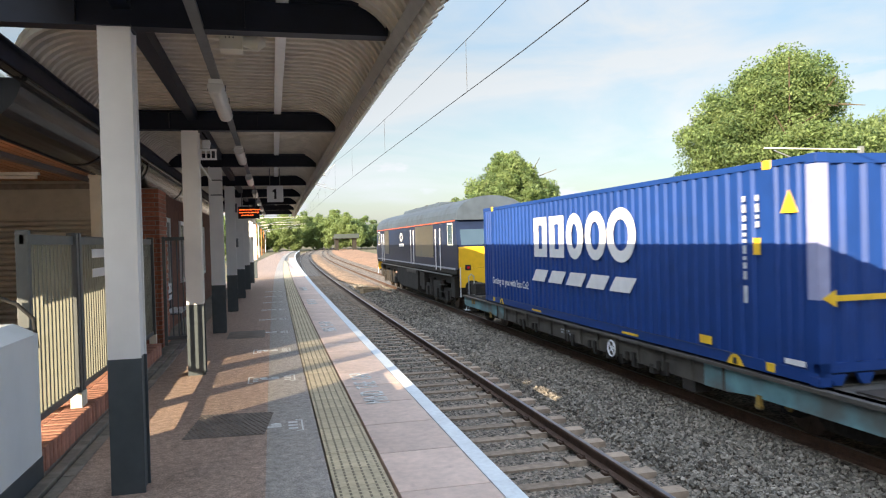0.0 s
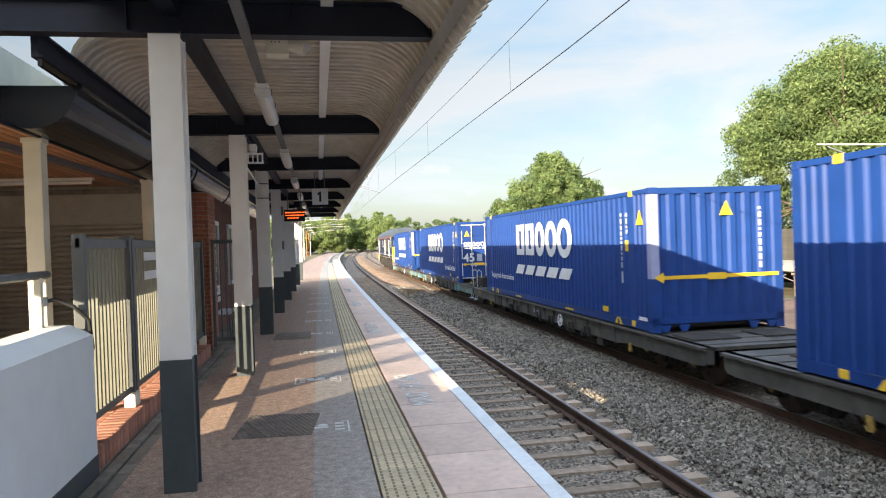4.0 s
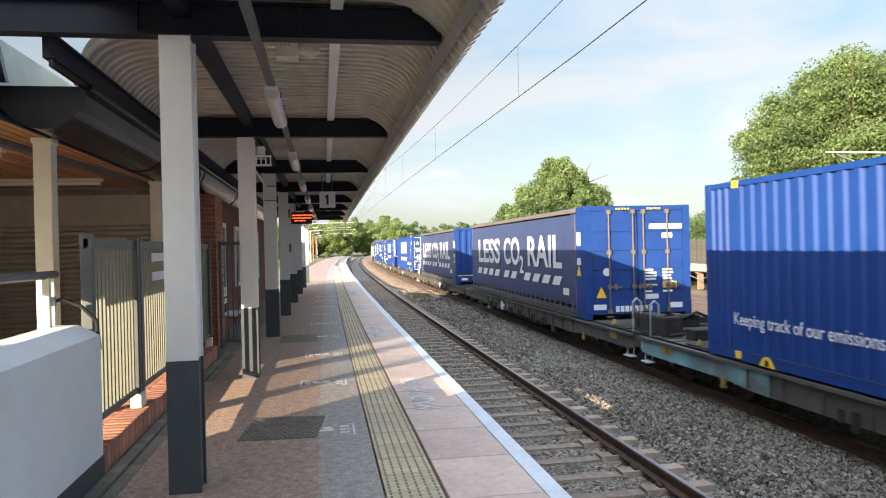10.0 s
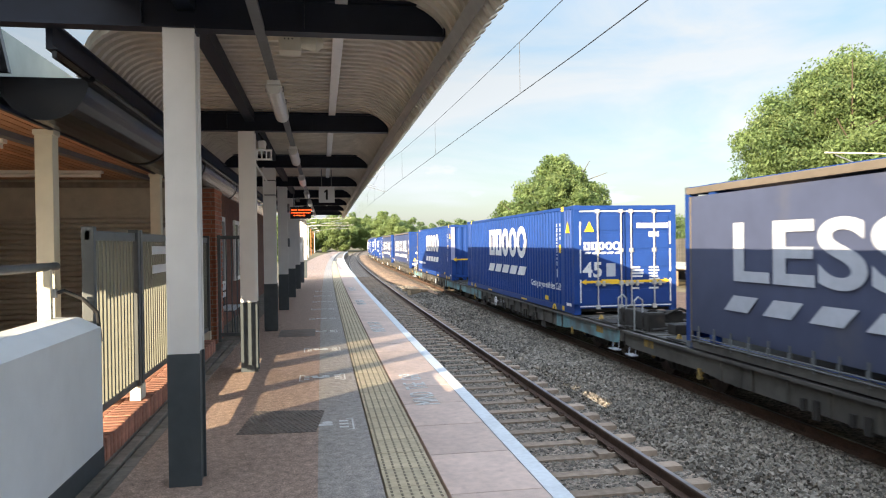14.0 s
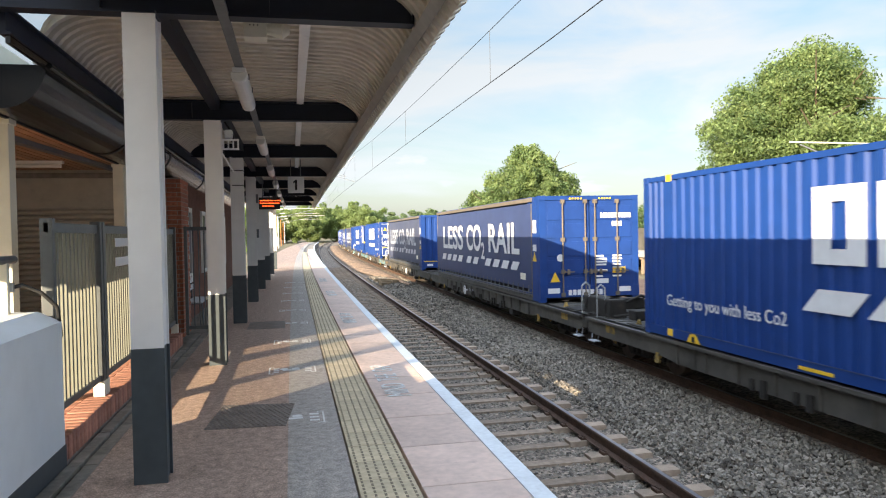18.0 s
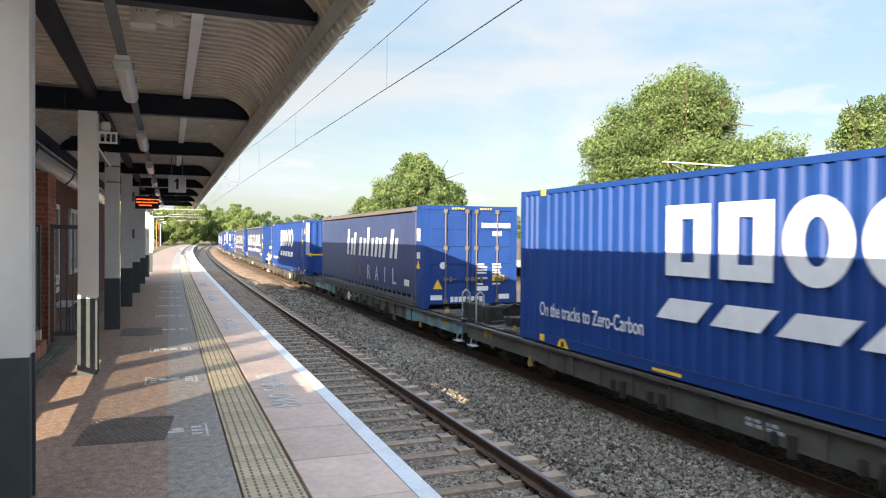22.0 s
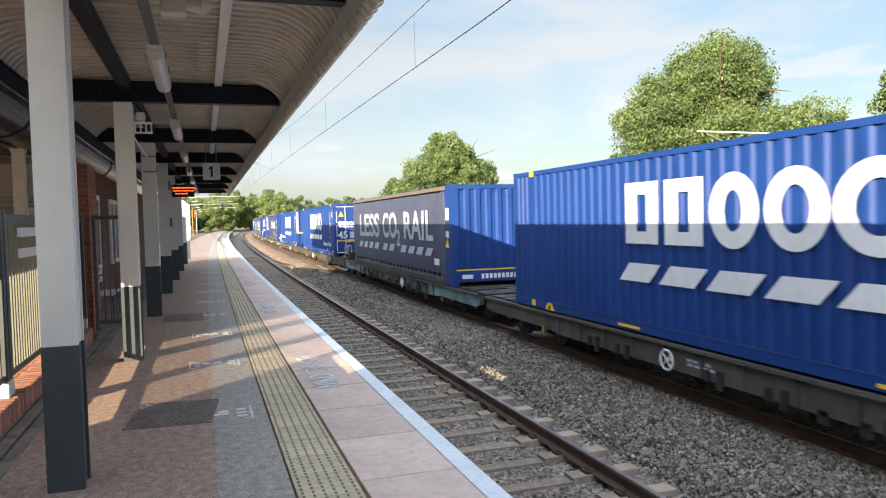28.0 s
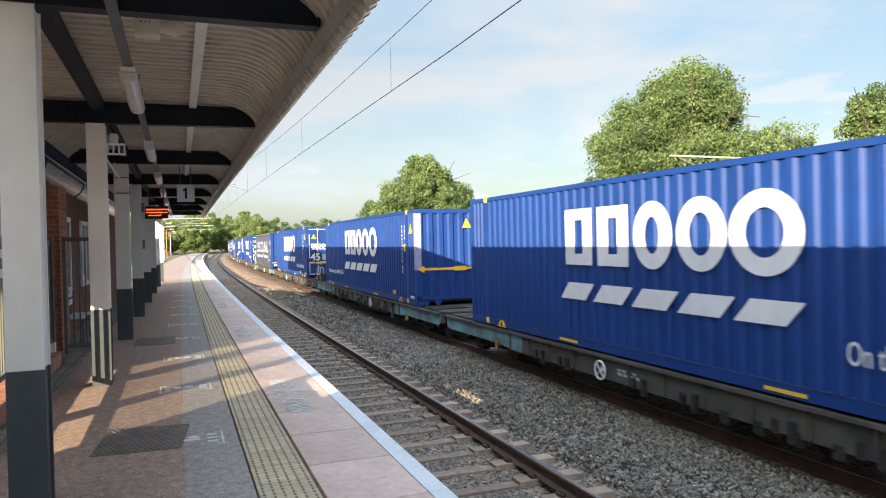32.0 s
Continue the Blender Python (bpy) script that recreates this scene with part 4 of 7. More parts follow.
        rod(lash, (SIDE - 0.03, y_a, z0 + 0.155), (SIDE - 0.03, y_b, z0 + 0.155), 0.011, 6)
        part("curtain_rod", lash, grey_steel, c)
    # rear end
    yr = -L / 2
    if style.endswith("nose"):
        part("end_wall", corrugated_end(yr + 0.004, -1, z0 + 0.27, z1 - 0.12, 0.05, 0.30), blue_paint, c, "ribbed blue steel end wall")
        if not curtain:
            g = bmesh.new()
            box(g, -HW + 0.2, HW - 0.1, yr - 0.006, yr - 0.002, z0 + 1.00, z0 + 1.07)
            prism(g, [(-HW + 0.05, z0 + 1.035), (-HW + 0.24, z0 + 1.14), (-HW + 0.24, z0 + 0.93)], "y", yr - 0.007, yr - 0.003)
            box(g, -0.22, 0.16, yr - 0.012, yr - 0.006, z0 + 0.97, z0 + 1.10)
            part("arrow_marking", g, mark_yellow, c, "yellow double-ended height arrow")
            part("warning_triangle", prism(bmesh.new(), [(0.05, z1 - 0.55), (0.33, z1 - 0.55), (0.19, z1 - 0.27)], "y", yr - 0.010, yr - 0.001), mark_yellow, c)
            g = bmesh.new()
            r = random.Random(3)
            z = z1 - 0.4
            while z > z0 + 1.2:
                h = r.choice((0.06, 0.09, 0.12))
                box(g, HW - 0.50, HW - 0.44, yr - 0.006, yr - 0.001, z - h, z)
                z -= h + 0.035
            part("serial_marking", g, mark_grey, c)
            part("corner_flash", box(bmesh.new(), SIDE - 0.004, SIDE + 0.161, yr - 0.004, yr + 0.161, z0 + 1.02, z1 - 0.12), corner_lilac, c, "pale lilac painted corner post")
            feet = bmesh.new()
            for s in (-1.10, -0.72, 0.72, 1.10):
                prism(feet, [(s - 0.05, z0 + 0.01), (s - 0.12, z0 + 0.14), (s + 0.12, z0 + 0.14), (s + 0.05, z0 + 0.01)], "y", yr + 0.002, yr + 0.05)
            part("end_sill", feet, blue_paint, c)
        else:
            part("arrow_marking", box(bmesh.new(), -HW + 0.1, HW - 0.1, yr - 0.006, yr - 0.001, z0 + 0.42, z0 + 0.455), mark_yellow, c)
            part("end_sill", box(bmesh.new(), -HW, HW, yr - 0.008, yr, z0 + 0.12, z0 + 0.40), blue_door, c)
            plates = bmesh.new()
            for x, w in ((-1.1, 0.3), (0.85, 0.3)):
                box(plates, x, x + w, yr - 0.012, yr - 0.008, z0 + 0.20, z0 + 0.31)
            for i in range(9):
                box(plates, -0.55 + i * 0.12, -0.47 + i * 0.12, yr - 0.012, yr - 0.008, z0 + 0.19, z0 + 0.32)
            part("end_marking", plates, mark_white, c, "white fleet characters")
    else:
        for k, (xa, xb) in enumerate(((-HW + 0.15, -0.015), (0.015, HW - 0.15))):
            door = part("door", box(bmesh.new(), xa, xb, yr + 0.005, yr + 0.045, z0 + 0.20, z1 - 0.13), blue_door, c, "blue steel rear door")
            for i in range(5):
                za = z0 + 0.26 + i * (HH - 0.42) / 5
                zb = za + (HH - 0.42) / 5 - 0.10
                part("door_panel", bbox(xa + 0.06, xb - 0.06, yr - 0.012, yr + 0.004, za, zb, 0.006), blue_door, door)
            lock_rods(door, (xa + 0.46, xb - 0.12) if k == 0 else (xa + 0.12, xb - 0.46), yr - 0.012, steel_bar if not curtain else tan_rail, z0 + 0.16, z1 - 0.10)
            if not curtain:
                e = bmesh.new()
                box(e, xa, xb, yr - 0.016, yr - 0.001, z0 + 0.195, z0 + 0.225)
                box(e, xa, xb, yr - 0.016, yr - 0.001, z1 - 0.165, z1 - 0.135)
                side = xa if k == 0 else xb - 0.03
                for za in (0.30, 1.05, 1.75):
                    box(e, side, side + 0.03, yr - 0.016, yr - 0.001, z0 + za, z0 + za + 0.58)
                part("reflective_edge", e, mark_white, door, "white reflective edge tape")
        part("warning_triangle", prism(bmesh.new(), [(-HW + 0.27, z1 - 0.66), (-HW + 0.53, z1 - 0.66), (-HW + 0.40, z1 - 0.40)] if not curtain else [(-HW + 0.27, z0 + 0.52), (-HW + 0.53, z0 + 0.52), (-HW + 0.40, z0 + 0.78)], "y", yr - 0.02, yr - 0.013), mark_yellow, c, "yellow warning triangle")
        g = bmesh.new()
        r = random.Random(6)
        for row, (za, n_) in enumerate(((z1 - 0.58, 5), (z1 - 0.58, 7), (z1 - 0.80, 4))):
            for i in range(n_):
                xx = (0.30 if row == 0 else 0.66 if row == 1 else 0.62) + i * 0.072
                box(g, xx, xx + 0.05, yr - 0.02, yr - 0.013, za, za + 0.13)
        for i in range(9):
            za = z0 + 1.22 - i * 0.075
            for xx, w in ((0.16, 0.34), (0.62, 0.30)):
                if r.random() < 0.75:
                    box(g, xx, xx + w * r.uniform(0.5, 1), yr - 0.02, yr - 0.013, za, za + 0.045)
        part("data_marking", g, mark_white, c, "white serial and weight lines")
        if not curtain:
            a = bmesh.new()
            box(a, -HW + 0.30, HW - 0.32, yr - 0.022, yr - 0.016, z0 + 0.79, z0 + 0.85)
            prism(a, [(-HW + 0.16, z0 + 0.82), (-HW + 0.31, z0 + 0.89), (-HW + 0.31, z0 + 0.75)], "y", yr - 0.022, yr - 0.016)
            prism(a, [(HW - 0.18, z0 + 0.82), (HW - 0.33, z0 + 0.89), (HW - 0.33, z0 + 0.75)], "y", yr - 0.022, yr - 0.016)
            box(a, -0.65, -0.2, yr - 0.026, yr - 0.022, z0 + 0.76, z0 + 0.88)
            part("arrow_marking", a, mark_yellow, c, "yellow double-ended height arrow")
            rear_text("45", 0.52, mark_white, c, -HW + 0.22, yr - 0.015, z0 + 0.95, "length_number", fat=0.012, label="white length number")
            b = brand_blocks(bmesh.new(), 0, 0, 0, 0.98, 0.20)
            slant_bars(b, 0, [-0.02 - i * 0.2 for i in range(5)], -0.10, 0.15, 0.05, 0.04)
            part("end_marking", b, mark_white, c, "small white trade mark shapes", m=Matrix(((0, -1, 0, -HW + 0.24), (1, 0, 0, yr - 0.016), (0, 0, 1, z0 + 1.62), (0, 0, 0, 1))))
            part("end_plate", box(bmesh.new(), -0.52, -0.28, yr - 0.02, yr - 0.013, z0 + 0.95, z0 + 1.28), mark_grey, c)
        else:
            part("end_sill", box(bmesh.new(), -HW, HW, yr - 0.02, yr - 0.001, z0 + 0.12, z0 + 0.40), blue_door, c)
            h = bmesh.new()
            for s in (-0.55, 0.25):
                for i in range(5):
                    box(h, s + i * 0.075, s + i * 0.075 + 0.04, yr - 0.02, yr - 0.012, z1 - 0.10, z1 - 0.055)
            part("hazard_stripe", h, mark_yellow, c)
            part("end_plate", box(bmesh.new(), 0.62, 0.98, yr - 0.02, yr - 0.013, z0 + 0.72, z0 + 0.87), mark_yellow, c)
            pl = bmesh.new()
            for x, w in ((-1.16, 0.32), (0.80, 0.32)):
                box(pl, x, x + w, yr - 0.026, yr - 0.02, z0 + 0.23, z0 + 0.36)
            for i in range(8):
                box(pl, -0.6 + i * 0.12, -0.51 + i * 0.12, yr - 0.026, yr - 0.02, z0 + 0.17, z0 + 0.31)
            box(pl, 0.15, 0.50, yr - 0.026, yr - 0.02, z0 + 0.46, z0 + 0.58)
            part("end_marking", pl, mark_white, c, "white fleet characters")
            disc = rod(bmesh.new(), (-HW + 0.55, yr - 0.02, z0 + 1.14), (-HW + 0.55, yr - 0.012, z0 + 1.14), 0.095, 20)
            part("end_marking", disc, mark_white, c, "white round sticker")
    return c


def slogan(c, body, front):
    """The small slogan: under the front of one kind of container, behind the mark on the other."""
    y = L / 2 - (0.78 if front else 9.80)
    side_text(body, 3.0 if front else 2.75, 0.24, mark_white, c, y, DECK + 0.50, "slogan", fat=0.004, label="small white slogan")


def curtain_slogan(c, dull=False):
    m = mark_grey if dull else mark_white
    z = DECK + 1.20
    for word, y, w in (("LESS", 1.52, 3.62), ("CO", 5.72, 2.05), ("RAIL", 8.74, 3.25)):
        side_text(word, w, 0.90, m, c, L / 2 - y, z, "slogan", fat=0.02, x=SIDE - 0.034, label="large pale slogan word")
    side_text("2", 0.46, 0.55, m, c, L / 2 - 7.76, DECK + 0.95, "slogan", fat=0.02, x=SIDE - 0.034)
    starts = [1.25 + i * 0.985 for i in range(4)] + [5.60 + i * 0.98 for i in range(2)] + [8.20 + i * 0.97 for i in range(4)]
    for y in starts:
        part("slanted_bar", slant_bars(bmesh.new(), SIDE - 0.030, [L / 2 - y], DECK + 0.75, 0.62, 0.24, 0.26), m, c)


def stripe_marking(c):
    """The navy curtain with a worn trade mark row and the word under it."""
    x, z = SIDE - 0.028, DECK + 1.26
    for y, w, h in ((4.9, 0.85, 0.92), (5.9, 0.55, 0.80), (6.7, 0.85, 0.62), (7.75, 0.85, 0.95), (8.8, 0.75, 0.62), (9.75, 0.60, 0.62), (10.55, 0.75, 0.86)):
        g = bmesh.new()
        plate(g, x, L / 2 - y - 0.28, L / 2 - y, z, z + h, 0.2)
        if w > 0.6:
            plate(g, x, L / 2 - y - w, L / 2 - y - w + 0.24, z, z + 0.60, 0.14)
        part("side_marking", g, mark_white, c, "white trade mark shape")
    for i, ch in enumerate("RAIL"):
        side_text(ch, 0.40 if ch != "I" else 0.10, 0.47, mark_grey, c, L / 2 - 7.92 - i * 0.98 - (0.12 if ch == "I" else 0), DECK + 0.50, "slogan", fat=0.012, x=SIDE - 0.030, label="worn pale word")
    for i in range(3):
        part("slanted_bar", slant_bars(bmesh.new(), SIDE - 0.028, [L / 2 - 5.1 - i * 0.85], DECK + 0.56, 0.36, 0.36, -0.14), faded_stripe, c, "faded brownish stripe")


# wagons: a low skeletal deck with end platforms over the bogies
def wheelset_mesh():
    bm = bmesh.new()
    rod(bm, (-0.75, 0, 0), (0.75, 0, 0), 0.075, 10)
    for s in (-0.72, 0.72):
        rod(bm, (s - 0.065, 0, 0), (s + 0.065, 0, 0), 0.40, 28)
        rod(bm, (s * 0.90 - 0.02, 0, 0), (s * 0.90 + 0.02, 0, 0), 0.43, 28)
        rod(bm, (s * 1.09, 0, 0), (s * 1.16, 0, 0), 0.12, 12)
        for a in range(4):
            q = a * math.pi / 2
            rod(bm, (s * 1.10, 0.24 * math.cos(q), 0.24 * math.sin(q)), (s * 1.115, 0.24 * math.cos(q), 0.24 * math.sin(q)), 0.035, 8)
    return mesh_of("wheelset", bm, wheel_mat)


WHEELSET = wheelset_mesh()
R_Z = FAR_RAIL_Z


def bogie_mesh():
    bm = bmesh.new()
    for s in (-1, 1):
        o = [(-1.25, 0.36), (-1.05, 0.26), (-0.80, 0.26), (-0.55, 0.42), (-0.35, 0.22), (0.35, 0.22), (0.55, 0.42), (0.80, 0.26), (1.05, 0.26), (1.25, 0.36), (1.25, 0.56), (0.5, 0.62), (-0.5, 0.62), (-1.25, 0.56)]
        prism(bm, [(y, z + R_Z) for y, z in o], "x", s * 0.98 - 0.05, s * 0.98 + 0.05)
        for y in (-0.92, 0.92):
            box(bm, s * 1.0 - 0.09, s * 1.0 + 0.09, y - 0.13, y + 0.13, R_Z + 0.28, R_Z + 0.52)
        for y in (-0.2, 0.0, 0.2):
            rod(bm, (s * 1.0, y, R_Z + 0.26), (s * 1.0, y, R_Z + 0.55), 0.07, 8)
    box(bm, -1.0, 1.0, -0.22, 0.22, R_Z + 0.34, R_Z + 0.6)
    return mesh_of("bogie", bm, grime)


AXLE_COVER = mesh_of("axle_cover", rod(bmesh.new(), (0.0, 0, 0), (-0.02, 0, 0), 0.085, 14, 0.065), hook_yellow)
BOGIE = bogie_mesh()


def wagon(kind, tint):
    """kind: lead (handbrake wheel, free end in front) or trail (free end at the rear)."""
    w = thing("container_wagon", "teal and grime-grey low container wagon" if tint is wagon_teal else "grime-grey low container wagon", "wagon", group="wagons of the goods train")
    half = INNER / 2
    lo, hi = (-half + 0.25, half + 0.6) if kind == "lead" else (-half - 0.6, half - 0.25)
    solebar = bmesh.new()
    d0, d1 = DECK - 0.02, DECK - 0.30
    o = [(lo, d0), (hi, d0), (hi, d1), (hi - 3.0, d1), (hi - 3.6, d1 - 0.12), (lo + 3.6, d1 - 0.12), (lo + 3.0, d1), (lo, d1)]
    for s in (-1, 1):
        prism(solebar, [(y, z) for y, z in o], "x", s * 1.24 - 0.06, s * 1.24 + 0.06)
        prism(solebar, [(lo, d0), (hi, d0), (hi, d0 - 0.05), (lo, d0 - 0.05)], "x", s * 1.24 - 0.15, s * 1.24 + 0.10)
        for i in range(14):
            yy = lo + 3.7 + i * (hi - lo - 7.4) / 13
            box(solebar, s * 1.24 - 0.11, s * 1.24 + 0.09, yy - 0.012, yy + 0.012, d1 - 0.10, d0 - 0.05)
    part("solebar", solebar, wagon_grey, w, "dark grey steel solebars")
    for ya, yb in ((lo, lo + 4.2), (hi - 4.2, hi)):
        for s in (-1, 1):
            ends = prism(bmesh.new(), ([(ya, d0 - 0.055), (yb, d0 - 0.055), (yb, d1 - 0.12), (yb - 0.5, d1 - 0.11), (yb - 1.1, d1 - 0.06), (ya + 0.3, d1 - 0.06), (ya + 0.06, d1 - 0.03), (ya, d1 + 0.04)] if ya == lo else [(ya, d0 - 0.055), (yb, d0 - 0.055), (yb, d1 + 0.04), (yb - 0.06, d1 - 0.03), (yb - 0.3, d1 - 0.06), (ya + 1.1, d1 - 0.06), (ya + 0.5, d1 - 0.11), (ya, d1 - 0.12)]), "x", s * 1.305 + (0.0 if s > 0 else -0.012), s * 1.305 + (0.012 if s > 0 else 0.0))
            part("end_fascia", ends, tint, w, "faded painted end panel")
    for ya, yb in ((lo, lo + 3.0), (hi - 3.0, hi)):
        part("end_deck", box(bmesh.new(), -1.24, 1.24, ya, yb, d0 - 0.06, d0 - 0.002), wagon_grey, w, "worn steel end deck")
        for i in range(5):
            part("deck_rib", box(bmesh.new(), -1.2, 1.2, ya + 0.25 + i * 0.55, ya + 0.33 + i * 0.55, d0 - 0.002, d0 + 0.012), wagon_grey, w)
        for sx in (-0.7, 0.7):
            part("deck_plate", box(bmesh.new(), sx - 0.45, sx + 0.45, ya + 0.7, ya + 1.5, d0 - 0.002, d0 + 0.03), grime, w)
    for i in range(6):
        yy = lo + 3.6 + i * (hi - lo - 7.2) / 5
        part("cross_member", box(bmesh.new(), -1.2, 1.2, yy - 0.12, yy + 0.12, d0 - 0.24, d0 - 0.05), wagon_grey, w)
    gear = bmesh.new()
    for y, zz in ((-2.2, -0.55), (-0.6, -0.6), (1.6, -0.55), (3.2, -0.5)):
        rod(gear, (-0.75, y, DECK + zz), (-0.15, y, DECK + zz), 0.17, 12)
    for i in range(5):
        box(gear, -1.30, -1.18, -2.9 + i * 0.55, -2.75 + i * 0.55, DECK - 0.52, DECK - 0.36)
    box(gear, -1.28, -1.0, -4.1, -3.75, DECK - 0.60, DECK - 0.36)
    rod(gear, (-0.9, lo + 3, DECK - 0.45), (-0.9, hi - 3, DECK - 0.45), 0.025, 6)
    part("brake_gear", gear, grime, w)
    part("centre_sill", box(bmesh.new(), -0.35, 0.35, lo + 3.2, hi - 3.2, R_Z + 0.30, d0 - 0.24), grime, w, "grime-black centre sill")
    for i, yy in enumerate((-3.4, -2.3, -0.7, 0.4, 2.6, 3.5)):
        part("bracket", bbox(-1.345, -1.301, yy, yy + 0.10, d1 - 0.17 - 0.03 * (i % 2), d1 + 0.05, 0.006), grime, w)
        part("bracket", bbox(-1.345, -1.301, yy + 0.26, yy + 0.34, d1 - 0.13, d1 + 0.03, 0.006), grime, w)
    for i in range(4):
        part("data_bar", box(bmesh.new(), -1.304, -1.3005, 1.05 - i * 0.13, 1.14 - i * 0.13, d1 + 0.06, d1 + 0.10), mark_grey, w)
        part("data_bar", box(bmesh.new(), -1.304, -1.3005, 1.03 - i * 0.15, 1.14 - i * 0.15, d1 + 0.0, d1 + 0.04), mark_grey, w)
    part("data_plate", box(bmesh.new(), -1.322, -1.3175, *((hi - 1.3, hi - 0.9) if kind == "lead" else (lo + 0.9, lo + 1.3)), d1 + 0.06, d1 + 0.20), hook_yellow, w, "dirty yellow end plate")
    hw = bmesh.new()
    wy = -1.53 if kind == "lead" else 1.48
    for i in range(20):
        a, b = 2 * math.pi * i / 20, 2 * math.pi * (i + 1) / 20
        rod(hw, (-1.40, wy + 0.145 * math.cos(a), DECK - 0.27 + 0.145 * math.sin(a)), (-1.40, wy + 0.145 * math.cos(b), DECK - 0.27 + 0.145 * math.sin(b)), 0.016, 6)
    for i in range(4):
        a = math.pi / 4 + i * math.pi / 2
        rod(hw, (-1.40, wy, DECK - 0.27), (-1.40, wy + 0.14 * math.cos(a), DECK - 0.27 + 0.14 * math.sin(a)), 0.010, 6)
    rod(hw, (-1.40, wy, DECK - 0.27), (-1.24, wy, DECK - 0.27), 0.025, 8)
    part("handbrake_wheel", hw, mark_white, w, "white handbrake wheel")
    for ya in (lo + 2.9, hi - 3.06):
        tag = box(bmesh.new(), -1.345, -1.305, ya, ya + 0.08, d1 - 0.15, d1 - 0.02)
        prism(tag, [(ya - 0.03, d1 - 0.15), (ya + 0.11, d1 - 0.15), (ya + 0.08, d1 - 0.20), (ya, d1 - 0.20)], "x", -1.35, -1.30)
        part("jacking_point", tag, hook_yellow, w, "dirty yellow jacking hook")
    for y in (lo + 1.75, hi - 1.75):
        bg = part("bogie", BOGIE, None, w, "grimy two-axle bogie", m=pose(0, y, 0))
        for dy in (-0.92, 0.92):
            ws = part("wheelset", WHEELSET, None, bg, m=pose(0, dy, R_Z + 0.40))
            for sx, turn in ((-1.091, 0), (1.091, 180)):
                part("axle_cover", AXLE_COVER, None, bg, "rusty yellow axle end cover", m=pose(sx, dy, R_Z + 0.40, 0, 0, turn))
    end = hi if kind == "lead" else lo
    sg = 1 if kind == "lead" else -1
    part("headstock", bbox(-1.2, 1.2, *sorted((end, end + sg * 0.12)), d1 - 0.1, d0 + 0.06, 0.012), grime, w, "grime-black headstock beam")
    for sx in (-0.87, 0.87):
        part("buffer_housing", bbox(sx - 0.19, sx + 0.19, *sorted((end - sg * 0.55, end + sg * 0.13)), d0 + 0.002, R_Z + 1.19, 0.04), grime, w, "grimy buffer housing")
    hook = bbox(-0.16, 0.16, *sorted((end + sg * 0.12, end + sg * 0.26)), d1 - 0.02, d0 - 0.02, 0.02)
    prism(hook, [(end + sg * 0.26, d1 + 0.05), (end + sg * 0.52, d1 + 0.09), (end + sg * 0.56, d1 + 0.19), (end + sg * 0.48, d1 + 0.13), (end + sg * 0.26, d1 + 0.15)], "x", -0.04, 0.04)
    part("coupling_hook", hook, grime, w)
    part("coupling_screw", tube(bmesh.new(), [(-0.06, end + sg * 0.50, d1 + 0.10), (-0.06, end + sg * 0.44, d1 - 0.18), (0.0, end + sg * 0.40, d1 - 0.34), (0.06, end + sg * 0.44, d1 - 0.18), (0.06, end + sg * 0.50, d1 + 0.10)], 0.024, 8), grime, w)
    for sx in (-0.42, 0.42):
        part("brake_hose", tube(bmesh.new(), [(sx, end + sg * 0.12, d1), (sx, end + sg * 0.26, d1 - 0.12), (sx * 0.9, end + sg * 0.34, d1 - 0.34), (sx * 0.8, end + sg * 0.50, d1 - 0.38)], 0.026, 8), black_rubber, w, "black rubber brake hose")
    for x, y, wx, wy, hz in ((-0.55, 0.95, 0.42, 0.34, 0.20), (0.20, 0.80, 0.60, 0.28, 0.26), (0.75, 1.25, 0.30, 0.40, 0.16), (-0.15, 1.45, 0.34, 0.30, 0.12)):
        yy = end - sg * y
        part("deck_box", bbox(x - wx / 2, x + wx / 2, yy - wy / 2, yy + wy / 2, d0 + 0.002, d0 + hz, 0.02), grime, w, "grimy equipment box on the end deck")
    part("deck_pipe", tube(bmesh.new(), [(-1.05, end - sg * 0.7, d0 + 0.06), (-0.2, end - sg * 0.6, d0 + 0.10), (0.4, end - sg * 0.62, d0 + 0.32), (1.05, end - sg * 0.7, d0 + 0.06)], 0.03, 8), grime, w)
    for x in (-1.02, 1.02):
        part("spigot", rod(bmesh.new(), (x, end - sg * 1.75, d0), (x, end - sg * 1.75, d0 + 0.11), 0.065, 10, 0.03), hook_yellow, w, "dirty yellow container spigot")
    for sx in (-0.87, 0.87):
        bf = bmesh.new()
        rod(bf, (sx, end + sg * 0.1, R_Z + 1.0), (sx, end + sg * 0.42, R_Z + 1.0), 0.10, 14)
        rod(bf, (sx, end + sg * 0.42, R_Z + 1.0), (sx, end + sg * 0.62, R_Z + 1.0), 0.075, 14)
        rod(bf, (sx, end + sg * 0.62, R_Z + 1.0), (sx, end + sg * 0.66, R_Z + 1.0), 0.23, 20)
        part("buffer", bf, grime, w, "round steel buffer")
    for sx in (-1.22, 1.0):
        hr = tube(bmesh.new(), [(sx, end - sg * 0.25, d0), (sx, end - sg * 0.25, d0 + 0.62), (sx + 0.09, end - sg * 0.25, d0 + 0.70), (sx + 0.18, end - sg * 0.25, d0 + 0.62), (sx + 0.18, end - sg * 0.25, d0)], 0.018, 8)
        part("handrail", hr, galv, w, "pale tubular handrail")
    st = tube(bmesh.new(), [(-1.26, end - sg * 0.12, d1), (-1.29, end - sg * 0.12, d1 - 0.20), (-1.29, end - sg * 0.42, d1 - 0.20), (-1.26, end - sg * 0.42, d1)], 0.012, 6)
